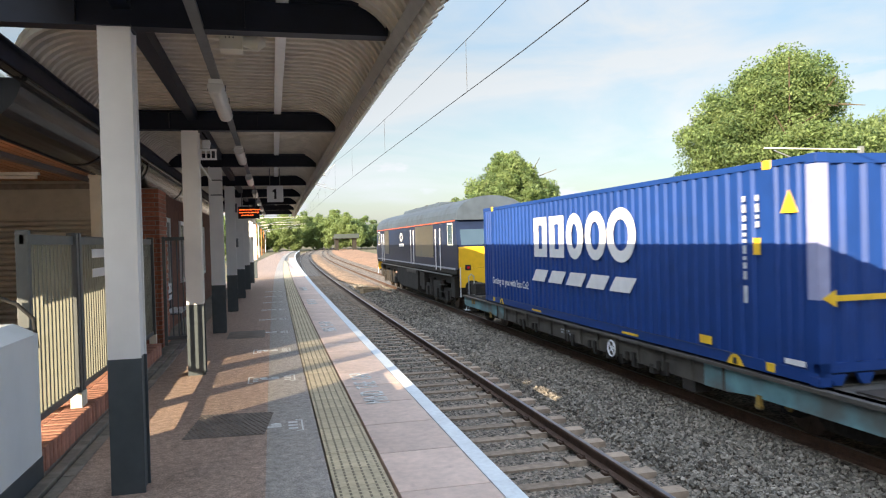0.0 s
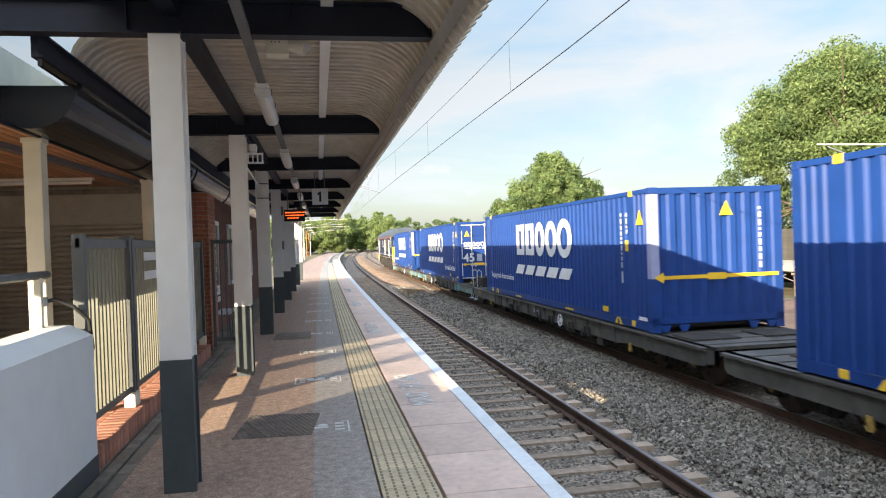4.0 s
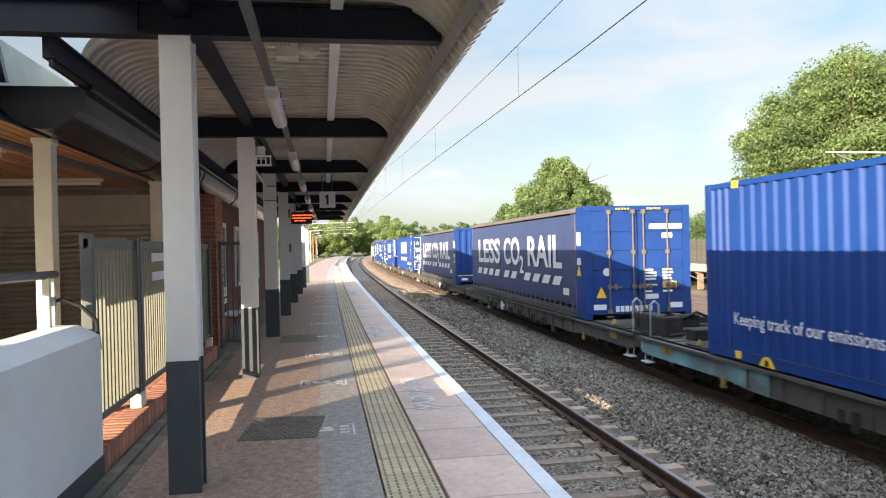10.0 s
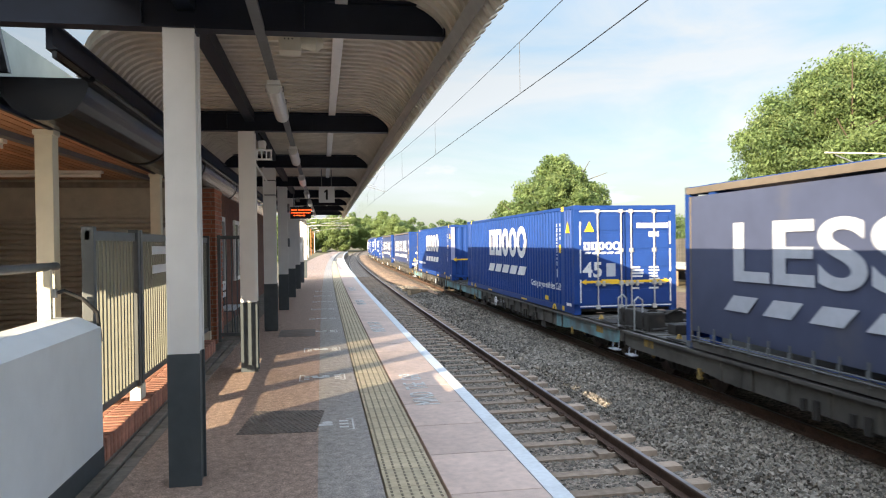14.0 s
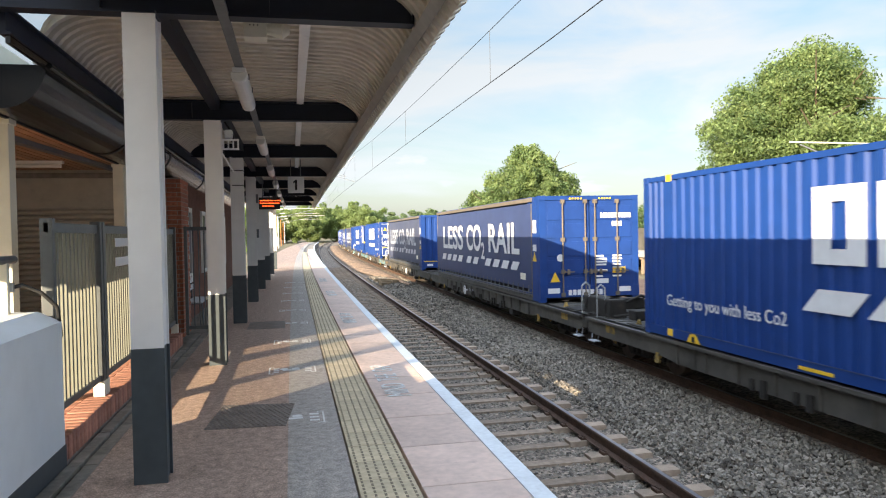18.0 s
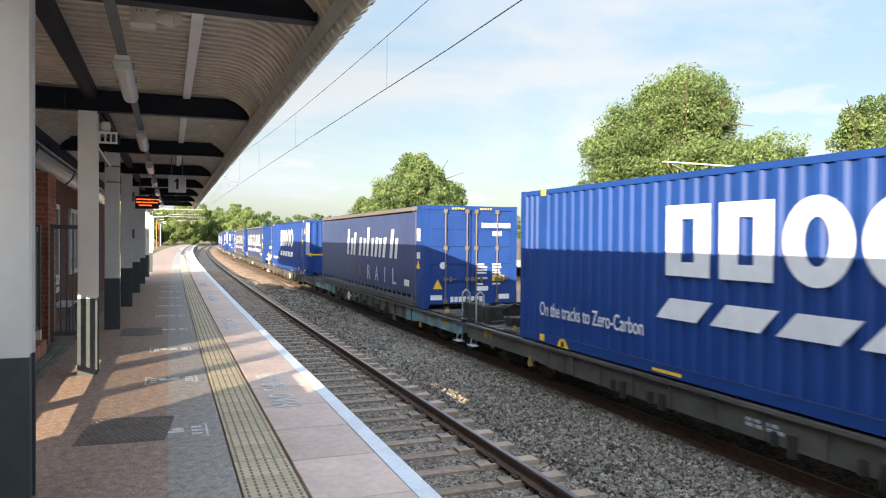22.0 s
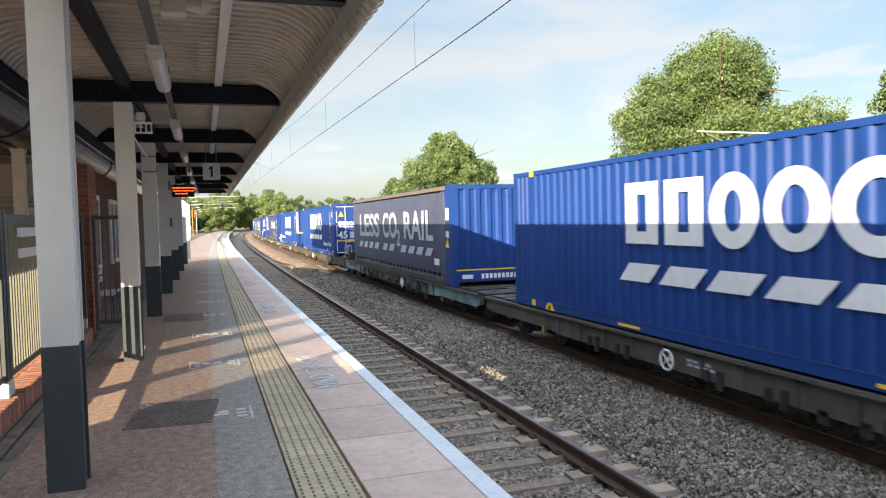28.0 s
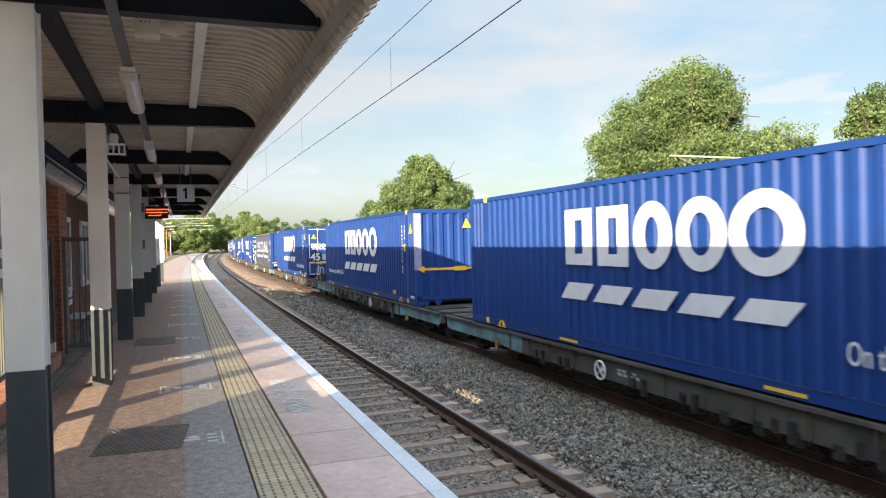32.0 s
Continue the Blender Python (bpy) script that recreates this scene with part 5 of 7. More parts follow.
    box(st, -1.38, -1.22, *sorted((end - sg * 0.12, end - sg * 0.42)), d1 - 0.215, d1 - 0.19)
    part("step", st, mark_grey, w, "pale worn footstep")
    return w


proto = {s: container(s) for s in ("nose", "doors", "curtain_nose", "curtain_doors")}
proto_wagon = {("lead", 0): wagon("lead", wagon_teal), ("trail", 0): wagon("trail", wagon_teal), ("lead", 1): wagon("lead", wagon_grey), ("trail", 1): wagon("trail", wagon_grey)}
used = set()


def take(key, table):
    """The first of a kind is the prototype itself, the others are copies."""
    if key in used:
        return copy_thing(table[key], pose(0, 0, 0))
    used.add(key)
    return table[key]


ORDER = [("nose", "Getting to you with less Co2", 0), ("doors", "On the tracks to Zero-Carbon", 0), ("nose", "Keeping track of our emissions", 1), ("doors", "On the tracks to Zero-Carbon", 1),
         ("curtain_nose", "plain", 1), ("curtain_doors", "plain", 1), ("nose", "Keeping track of our emissions", 0), ("doors", "Getting to you with less Co2", 0),
         ("curtain_nose", "dull", 1), ("curtain_doors", "plain", 1), ("nose", "Getting to you with less Co2", 1), ("curtain_doors", "mark", 0),
         ("nose", "On the tracks to Zero-Carbon", 1), ("doors", "On the tracks to Zero-Carbon", 1), ("curtain_nose", "dull", 0), ("doors", "On the tracks to Zero-Carbon", 1),
         ("nose", "From us to you with less Co2", 0), ("doors", "On the tracks to Zero-Carbon", 0)]
rolling = []        # (object, distance behind the leading front)
for i, (style, words, tint) in enumerate(ORDER):
    front = (i // 2) * PAIR + (i % 2) * INNER
    c = take(style, proto)
    rolling.append((c, front + L / 2))
    kind = "lead" if i % 2 == 0 else "trail"
    wg = take((kind, tint), proto_wagon)
    rolling.append((wg, front + L / 2))
# lettering after copying, so that each container carries its own words
for (c, _), (style, words, tint), i in zip(rolling[0::2], ORDER, range(18)):
    if style.startswith("curtain"):
        if words == "mark":
            stripe_marking(c)
            c["label"] = "navy curtain-sided container with white slanting side marking"
        else:
            curtain_slogan(c, words == "dull")
        if words == "dull":
            for ch in c.children:
                if ch.name.startswith("curtain") and not ch.name.startswith("curtain_"):
                    ch.data = ch.data.copy()
                    ch.data.materials[0] = curtain_slate
            c["label"] = "faded slate-blue curtain-sided container with dull slogan"
    else:
        slogan(c, words, style == "nose")

# ---------------- the building side ----------------
# low white wall along the ramp, with a slate plinth
wl = thing("ramp_wall", "white rendered low wall with a slate-grey plinth", "wall", kind="structure")
part("render", prism(bmesh.new(), [(-1.97, 0.15), (-1.63, 0.15), (-1.63, 1.06), (-1.79, 1.14), (-1.97, 1.14)], "y", -12, 5.68), wall_white, wl, "white rendered face")
part("plinth", box(bmesh.new(), -1.98, -1.624, -12, 5.686, 0.0, 0.16), slate_paint, wl, "slate-grey plinth")
hr = tube(bmesh.new(), [(-1.95, -6, 1.52), (-1.95, 5.72, 1.52)], 0.03, 12)
for y in (-2.0, 1.0, 3.1):
    rod(hr, (-1.95, y, 1.13), (-1.95, y, 1.52), 0.02, 8)
thing("ramp_handrail", "grey tubular steel handrail above the ramp wall", "handrail", hr, grey_steel)
thing("ramp_post", "cream painted short steel post on the ramp wall end", "post", bbox(-1.975, -1.925, 5.52, 5.57, 1.135, 1.50, 0.006), cream_paint)
thing("wall_cable", "black cable looping over the wall end", "cable", tube(bmesh.new(), [(-1.94, 5.58, 1.32), (-1.86, 5.60, 1.34), (-1.74, 5.62, 1.28), (-1.65, 5.66, 1.17), (-1.64, 5.70, 0.95)], 0.014, 8), black_rubber)
thing("cable_clamp", "small brass pipe clamp on the rail post", "clamp", bbox(-1.99, -1.90, 5.56, 5.60, 1.29, 1.36, 0.01), galv)

# raised brick-paved strip with a brick kerb
PAVE_Z = 0.18
thing("brick_bed", "mortar bed under the brick paving", "paving bed", box(bmesh.new(), -6.2, -1.66, 5.70, 11.79, -0.1, PAVE_Z - 0.012), mortar, kind="structure")

# picket fence on the kerb
def fence_panel(y0, y1, plates):
    f = thing("picket_fence_panel", "grey steel picket fence panel on the brick kerb", "fence", group="picket fence panels")
    x = -1.76
    part("top_rail", bbox(x - 0.02, x + 0.02, y0, y1, 1.71, 1.79, 0.004), fence_grey, f)
    part("bottom_rail", bbox(x - 0.02, x + 0.02, y0, y1, 0.33, 0.385, 0.004), fence_grey, f)
    for y in (y0, y1 - 0.07):
        part("post", bbox(x - 0.045, x + 0.045, y, y + 0.07, 0.18, 1.82, 0.005), fence_grey, f, "dark grey square post")
        part("post_foot", bbox(x - 0.05, x + 0.05, y - 0.012, y + 0.082, 0.175, 0.33, 0.006), cream_paint, f, "pale post foot")
    n = int((y1 - y0 - 0.2) / 0.098)
    pk = mesh_of("picket", bbox(x - 0.009, x + 0.009, -0.020, 0.020, 0.385, 1.71), picket_grey)
    for i in range(n):
        part("picket", pk, None, f, m=pose(0, y0 + 0.13 + i * (y1 - y0 - 0.26) / (n - 1), 0))
    if plates:
        for z in (1.62, 1.42):
            part("name_plate", bbox(x + 0.022, x + 0.03, y0 + 0.55, y1 - 0.2, z - 0.045, z + 0.045, 0.002), sign_white, f, "small white plate with bolts")
    return f


fence_panel(5.82, 7.26, False)
fence_panel(7.30, 9.08, True)
fence_panel(9.12, 10.38, False)
fence_panel(10.42, 11.70, False)

# gate of dark bars across the end of the strip
g = thing("bar_gate", "dark grey steel bar gate beside the brick pier", "gate")
gx0, gx1, gy = -1.70, -1.08, 12.42
for nm, b_ in (("gate_frame", bbox(gx0, gx0 + 0.05, gy, gy + 0.05, 0.05, 1.84, 0.004)), ("gate_frame", bbox(gx1 - 0.05, gx1, gy, gy + 0.05, 0.05, 1.84, 0.004)),
               ("gate_frame", bbox(gx0 + 0.05, gx1 - 0.05, gy, gy + 0.05, 1.77, 1.83, 0.004)), ("gate_frame", bbox(gx0 + 0.05, gx1 - 0.05, gy, gy + 0.05, 0.14, 0.20, 0.004))):
    part(nm, b_, fence_grey, g)
for i in range(5):
    part("bar", rod(bmesh.new(), (gx0 + 0.14 + i * 0.085, gy + 0.025, 0.20), (gx0 + 0.14 + i * 0.085, gy + 0.025, 1.77), 0.010, 8), fence_grey, g)

# porch: roof soffit of boards, posts, shutter wall and the far walls that shade it
porch = thing("porch_soffit", "varnished timber board soffit of the station porch", "soffit", box(bmesh.new(), -5.35, -2.50, 2.0, 11.74, 2.728, 2.75), gutter_black, kind="structure")
bd = mesh_of("soffit_board", bbox(0.0, 0.088, 2.0, 11.73, 2.700, 2.725, 0.004), timber)
for i in range(29):
    part("soffit_board", bd, None, porch, m=pose(-5.335 + i * 0.1045, 0, 0))
thing("porch_roof", "flat felt roof of the station porch", "roof", box(bmesh.new(), -5.39, -2.50, -9.0, 30.0, 2.76, 2.87), slate_paint, kind="structure")
# thin dark strip drawn for the gutter's shading at the soffit edge
thing("soffit_edge_beam", "dark strip in place of the shade line along the soffit edge", "beam", box(bmesh.new(), -2.318, -2.285, 2.0, 11.74, 2.685, 2.712), navy_steel, kind="structure")
# unseen board, its lower edge stepped to trim where sun patches fall
thing("porch_fascia", "unseen stepped board added along the porch edge to cut the sunlight", "fascia", prism(bmesh.new(), [(0.5, 2.755), (0.5, 2.68), (2.6, 2.68), (2.6, 2.54), (6.2, 2.54), (6.2, 2.755)], "x", -5.40, -5.352), slate_paint, kind="structure")
thing("porch_soffit_beam", "weathered grey timber beam under the porch soffit", "beam", prism(bmesh.new(), [(-2.86, 5.6), (-2.77, 5.6), (-2.41, 11.7), (-2.50, 11.7)], "z", 2.642, 2.698), grey_steel, kind="structure")
thing("roof_flashing", "pale green weathered roof fascia above the gutter", "fascia", box(bmesh.new(), -2.552, -2.502, 6.0, 30.0, 2.872, 3.425), MATS.get("flashing") or mat("flashing", (0.36, 0.41, 0.38), 0.6, var=0.2, scale=4, second=(0.26, 0.29, 0.27), spread=0.6), kind="structure")


thing("porch_roof_upstand", "black felt upstand across the porch roof end", "upstand", prism(bmesh.new(), [(-5.39, 2.872), (-2.50, 2.872), (-2.50, 3.014), (-2.34, 3.014), (-2.43, 3.46), (-5.39, 3.46)], "y", 5.93, 5.995), gutter_black, kind="structure")


def porch_post(x, y, h, w=0.2):
    p = thing("porch_post", "cream painted square porch post", "post", group="porch posts")
    p.matrix_basis = pose(x, y, PAVE_Z - 0.01)
    part("shaft", bbox(-w / 2, w / 2, -w / 2, w / 2, 0.0, h - PAVE_Z, 0.006), cream_paint, p)
    part("cap", bbox(-w / 2 - 0.012, w / 2 + 0.012, -w / 2 - 0.012, w / 2 + 0.012, h - PAVE_Z - 0.05, h - PAVE_Z - 0.002, 0.004), cream_paint, p)
    return p


porch_post(-2.37, 6.78, 2.708, 0.148)
porch_post(-2.30, 10.75, 2.708, 0.14)


def tube_lamp(x0, x1, y):
    lamp = thing("tube_lamp", "white fluorescent tube fitting under the porch soffit", "lamp", group="porch tube lamps")
    lamp.matrix_basis = pose(0, y, 0)
    part("fitting", bbox(x0, x1, -0.05, 0.05, 2.662, 2.699, 0.004), plastic_white, lamp)
    part("tube", rod(bmesh.new(), (x0 + 0.05, 0, 2.636), (x1 - 0.05, 0, 2.636), 0.026, 12), plastic_white, lamp)
    for x in (x0 + 0.03, x1 - 0.05):
        part("tube_holder", bbox(x, x + 0.02, -0.03, 0.03, 2.611, 2.663, 0.003), plastic_white, lamp)


tube_lamp(-4.45, -2.94, 7.38)
tube_lamp(-4.45, -2.90, 10.35)

thing("wall_shutter_head", "grey-brown panel wall above the roller shutter", "wall", box(bmesh.new(), -5.6, -2.02, 11.75, 12.0, 2.15, 2.755), shutter_mat, kind="structure")
thing("wall_shutter_trim", "pinkish grey trim along the shutter wall top", "trim", box(bmesh.new(), -5.6, -2.02, 11.71, 11.748, 2.58, 2.66), concrete, kind="structure")
sh = thing("roller_shutter", "closed grey-brown roller shutter with ribbed slats", "shutter", kind="structure", bm=box(bmesh.new(), -5.6, -2.02, 11.80, 11.95, 0.0, 2.15), material=shutter_mat)
sl_ = bmesh.new()
rows_ = [(-0.0, 0.0), (0.040, 0.014), (0.046, 0.04), (0.034, 0.062), (0.0, 0.070)]
for a, b in zip(rows_, rows_[1:]):
    sl_.faces.new([sl_.verts.new(p) for p in ((-5.38, -a[0], a[1]), (-2.1, -a[0], a[1]), (-2.1, -b[0], b[1]), (-5.38, -b[0], b[1]))])
slat_me = mesh_of("slat", sl_, shutter_mat)
for i in range(24):
    part("slat", slat_me, None, sh, m=pose(0, 11.795, 0.18 + i * 0.081))
thing("shutter_box", "grey metal box at the shutter's side", "box", bbox(-2.52, -2.25, 11.6, 11.73, 1.72, 1.96, 0.01), galv)

# station building behind the shutter, then unseen walls added to block the sun: porch's far side, block beside the
# ramp, upper block
thing("wall_station", "dark red brick wall of the station building", "wall", box(bmesh.new(), -5.6, -1.99, 13.4, 30.0, 0.0, 2.75), mat("brick_far", (0.17, 0.075, 0.052), 0.9, var=0.4, scale=30, bump=0.4, bscale=60), kind="structure")
thing("wall_porch_side", "unseen plain brick wall added to shade the porch side", "wall", box(bmesh.new(), -5.7, -5.4, 6.2, 13.0, -0.1, 2.75), MATS["brick_far"], kind="structure")
thing("wall_ramp_block", "unseen plain brick block added to keep the sun off the ramp", "wall", box(bmesh.new(), -5.8, -5.4, -9.0, 0.5, -0.1, 5.2), MATS["brick_far"], kind="structure")
thing("wall_parapet", "unseen plain brick block added above the porch roof to stop the sun", "wall", box(bmesh.new(), -5.8, -5.4, 0.5, 3.4, 2.76, 5.2), MATS["brick_far"], kind="structure")
for y0, y1 in ((14.3, 15.4), (17.2, 18.6), (21.5, 23.0)):
    wn_ = thing("window_1", "white-framed station window", "window", kind="structure", bm=box(bmesh.new(), -1.985, -1.965, y0, y1, 0.9, 2.2), material=glass_dark)
    for a, b, c, d in ((y0 - 0.05, y0 + 0.03, 0.85, 2.25), (y1 - 0.03, y1 + 0.05, 0.85, 2.25), (y0 + 0.03, y1 - 0.03, 2.16, 2.25), (y0 + 0.03, y1 - 0.03, 0.85, 0.94), ((y0 + y1) / 2 - 0.03, (y0 + y1) / 2 + 0.03, 0.94, 2.16)):
        part("window_frame", box(bmesh.new(), -1.988, -1.94, a, b, c, d), white_paint, wn_)

# brick pier: core and bricks
pier = thing("brick_pier", "red brick pier at the station corner", "pier", box(bmesh.new(), -2.02, -1.745, 12.515, 13.38, 0.0, 2.645), mortar)
b_long = mesh_of("brick", bbox(0, 0.215, -0.006, 0.05, 0, 0.065, 0.004), brick_red)
b_side = mesh_of("brick", bbox(-0.05, 0.006, 0, 0.215, 0, 0.065, 0.004), brick_red)
b_half = mesh_of("brick", bbox(0, 0.055, -0.006, 0.05, 0, 0.065, 0.004), brick_red)
for r_ in range(35):
    z = 0.01 + r_ * 0.075
    if r_ % 2:
        part("brick", b_long, None, pier, m=pose(-2.02, 12.515, z))
        part("brick", b_half, None, pier, m=pose(-1.795, 12.515, z))
    else:
        part("brick", b_half, None, pier, m=pose(-2.02, 12.515, z))
        part("brick", b_long, None, pier, m=pose(-1.955, 12.515, z))
    for i in range(4):
        part("brick", b_side, None, pier, m=pose(-1.745, 12.52 + i * 0.225 - (0.1 if r_ % 2 and i else 0), z))

# bench and notice boards behind the gate
bench = thing("platform_bench", "pale blue and white slatted bench by the station wall", "bench")
for i in range(3):
    part("slat", bbox(-1.93 + i * 0.11, -1.84 + i * 0.11, 14.0, 15.3, 0.43, 0.455, 0.004), mark_white, bench)
for i in range(2):
    part("back_slat", bbox(-1.955, -1.93, 14.0, 15.3, 0.62 + i * 0.14, 0.72 + i * 0.14, 0.004), mark_white, bench)
for y in (14.15, 15.1):
    part("leg", tube(bmesh.new(), [(-1.62, y, 0.0), (-1.64, y, 0.42), (-1.94, y, 0.42), (-1.95, y, 0.9)], 0.018, 8), grey_steel, bench)

# big black half-round gutter under the canopy edge
gt = bmesh.new()
ang = [math.pi + i * math.pi / 16 for i in range(17)]
GX, GZ, GR = -2.145, 3.01, 0.340


def gutter_arc(r, turn=False):
    return [(GX + r * math.cos(a), GZ + r * math.sin(a)) for a in (reversed(ang) if turn else ang)]


arc, inn = gutter_arc(GR), gutter_arc(GR - 0.013, True)
prism(gt, arc + inn, "y", 6.1, 30.0)
gut = thing("gutter", "large black half-round metal gutter between the roofs", "gutter", gt, gutter_black, kind="structure")
part("stop_end", prism(bmesh.new(), arc, "y", 6.085, 6.099), gutter_black, gut, "black closed gutter end")
for y in (9.2, 12.0, 16.5):
    part("band", prism(bmesh.new(), gutter_arc(GR + 0.012) + gutter_arc(GR - 0.002, True), "y", y, y + 0.05), black_rubber, gut)
thing("gutter_rail", "grey pipe running beside the gutter", "pipe", rod(bmesh.new(), (-1.755, 6.0, 2.985), (-1.755, 30, 2.985), 0.022, 12), gutter_black)
thing("gutter_flange", "black sheet closing the gutter against the eaves", "flashing", box(bmesh.new(), -1.812, -1.782, 5.3, 30.0, 2.975, 3.029), gutter_black, kind="structure")

# ---------------- things under the canopy ----------------
def canopy_lamp(y):
    c = thing("canopy_light", "white plastic batten light under the canopy", "lamp", group="canopy lights")
    c.matrix_basis = pose(-0.40 + bend(y), y, 0)
    part("body", bbox(-0.06, 0.06, 0, 1.55, 3.125, 3.165, 0.008), plastic_white, c)
    d = bmesh.new()
    prism(d, [(-0.075, 3.125), (-0.074, 3.085), (-0.058, 3.05), (-0.03, 3.032), (0.03, 3.032), (0.058, 3.05), (0.074, 3.085), (0.075, 3.125)], "y", 0.0, 1.55)
    bmesh.ops.bevel(d, geom=d.edges[:], offset=0.012, segments=1, affect="EDGES")
    part("diffuser", d, mat("diffuser", (0.62, 0.62, 0.60), 0.3, var=0.1, scale=10), c, "frosted ribbed diffuser")
    for yy in (0.15, 0.75, 1.35):
        for s in (-1, 1):
            part("clip", bbox(s * 0.077 - 0.005, s * 0.077 + 0.005, yy, yy + 0.04, 3.09, 3.14, 0.002), grey_steel, c)
    return c


for k in range(7):
    canopy_lamp(6.66 + k * 4.5)

spk = thing("loudspeaker_box", "cream public-address speaker box on the canopy beam", "loudspeaker")
part("case", bbox(-0.31, -0.13, 5.9, 6.05, 3.235, 3.435, 0.006), cream_paint, spk)
for i in range(3):
    for j in range(3):
        if (i, j) != (1, 1):
            part("port", rod(bmesh.new(), (-0.26 + i * 0.03, 5.896, 3.33 + j * 0.03), (-0.26 + i * 0.03, 5.902, 3.33 + j * 0.03), 0.006, 8), text_black, spk)
dome = thing("dome_camera", "cream horn sounder beside the speaker box", "sounder")
part("horn", rod(bmesh.new(), (-0.13, 5.98, 3.32), (-0.01, 5.98, 3.32), 0.04, 16, 0.075), cream_paint, dome)
part("bell", rod(bmesh.new(), (-0.01, 5.98, 3.32), (0.05, 5.98, 3.32), 0.075, 16, 0.03), cream_paint, dome)

br = thing("camera_bracket", "white slotted steel bracket with cables on a column", "bracket")
part("rail", box(bmesh.new(), -0.90, -0.62, 9.86, 9.88, 2.92, 2.945), white_paint, br)
part("rail", box(bmesh.new(), -0.90, -0.62, 9.86, 9.88, 2.80, 2.825), white_paint, br)
for i in range(5):
    part("rung", box(bmesh.new(), -0.89 + i * 0.062, -0.872 + i * 0.062, 9.86, 9.88, 2.825, 2.92), white_paint, br)
part("brace", rod(bmesh.new(), (-0.87, 9.87, 2.80), (-0.70, 9.87, 2.52), 0.012, 8), white_paint, br)
part("camera_body", bbox(-0.80, -0.70, 9.80, 10.0, 2.95, 3.06, 0.02), plastic_white, br)
thing("drooping_cable", "black cable hanging under the canopy beam", "cable", tube(bmesh.new(), [(-0.80, 9.9, 3.17), (-0.74, 9.9, 3.08), (-0.70, 9.9, 2.98), (-0.69, 9.9, 2.86), (-0.72, 9.9, 2.80)], 0.011, 8), black_rubber)
thing("gutter_cable", "black cable looped under the gutter", "cable", tube(bmesh.new(), [(-1.85, 11.6, 3.1), (-1.82, 11.6, 2.86), (-1.9, 11.6, 2.70), (-2.1, 11.6, 2.62)], 0.014, 8), black_rubber)
for y, z in ((14.3, 2.9), (14.3, 2.62)):
    thing("column_strap", "dark steel strap round the column", "strap", bbox(-1.05, -0.84, y - 0.14, y + 0.19, z, z + 0.018), grey_steel)
# small cctv and help point on the columns
for k, z, w in ((3, 1.62, 0.07), (3, 2.5, 0.10)):
    yk = COL_Y0 + k * BAY
    thing("column_box", "small grey box fixed to a column", "box", bbox(-0.855 + bend(yk), -0.80 + bend(yk), yk + 0.02, yk + 0.16, z, z + 0.22, 0.008), grey_steel)

psign = thing("platform_sign", "square grey-white hanging platform number sign", "sign")
psign.matrix_basis = pose(-0.02, 17.4, 2.665)
part("panel", bbox(0, 0.375, 0, 0.05, 0, 0.385, 0.004), sign_white, psign)
part("number", prism(bmesh.new(), [(0.165, 0.07), (0.215, 0.07), (0.215, 0.31), (0.18, 0.31), (0.125, 0.265), (0.125, 0.225), (0.165, 0.25)], "y", -0.004, -0.001), text_black, psign, "black platform number")
for x in (0.07, 0.30):
    part("hanger", rod(bmesh.new(), (x, 0.025, 0.383), (x, 0.025, 0.80), 0.01, 8), grey_steel, psign)

disp = thing("departure_display", "black hanging departure display with amber lines", "display")
disp.matrix_basis = pose(-0.80, 20.0, 2.40)
part("case", bbox(0, 0.56, 0, 0.12, -0.02, 0.30, 0.006), text_black, disp)
r9 = random.Random(5)
for row in range(3):
    x = 0.03
    while x < (0.52 if row < 2 else 0.34):
        w = r9.uniform(0.03, 0.09)
        if not (0.30 < x < 0.38 and row != 1):
            part("led_line", box(bmesh.new(), x + (0.06 if row == 2 else 0), x + w + (0.06 if row == 2 else 0), -0.004, 0.0, 0.205 - row * 0.075, 0.227 - row * 0.075), led_amber, disp)
        x += w + 0.014
for x in (0.1, 0.46):
    part("hanger", rod(bmesh.new(), (x, 0.06, 0.30), (x, 0.06, 0.79), 0.012, 8), grey_steel, disp)

# floor markings and covers
cover = thing("access_cover", "dark metal chequer access cover set in the asphalt", "cover")
part("plate", prism(bmesh.new(), [(-0.75, 6.42), (-0.06, 6.38), (0.02, 7.20), (-0.66, 7.30)], "z", -0.01, 0.004), mat("cover_iron", (0.20, 0.17, 0.15), 0.55, 0.3, var=0.4, scale=40), cover)
studs = bmesh.new()
for i in range(15):
    for j in range(17):
        u, v = (i + 0.25 + 0.5 * (j % 2)) / 15, (j + 0.5) / 17
        x = -0.75 + 0.69 * u + v * 0.085
        y = 6.42 - 0.04 * u + v * (0.88 - 0.06 * u)
        rod(studs, (x, y, 0.004), (x, y, 0.011), 0.015, 6, 0.010)
tagged(part("studs", studs, MATS["cover_iron"], cover), kind="stuff")
c2 = thing("access_cover", "dark metal chequer access cover set in the asphalt", "cover", bbox(-0.78, -0.12, 13.2, 14.3, -0.01, 0.004), MATS["cover_iron"])


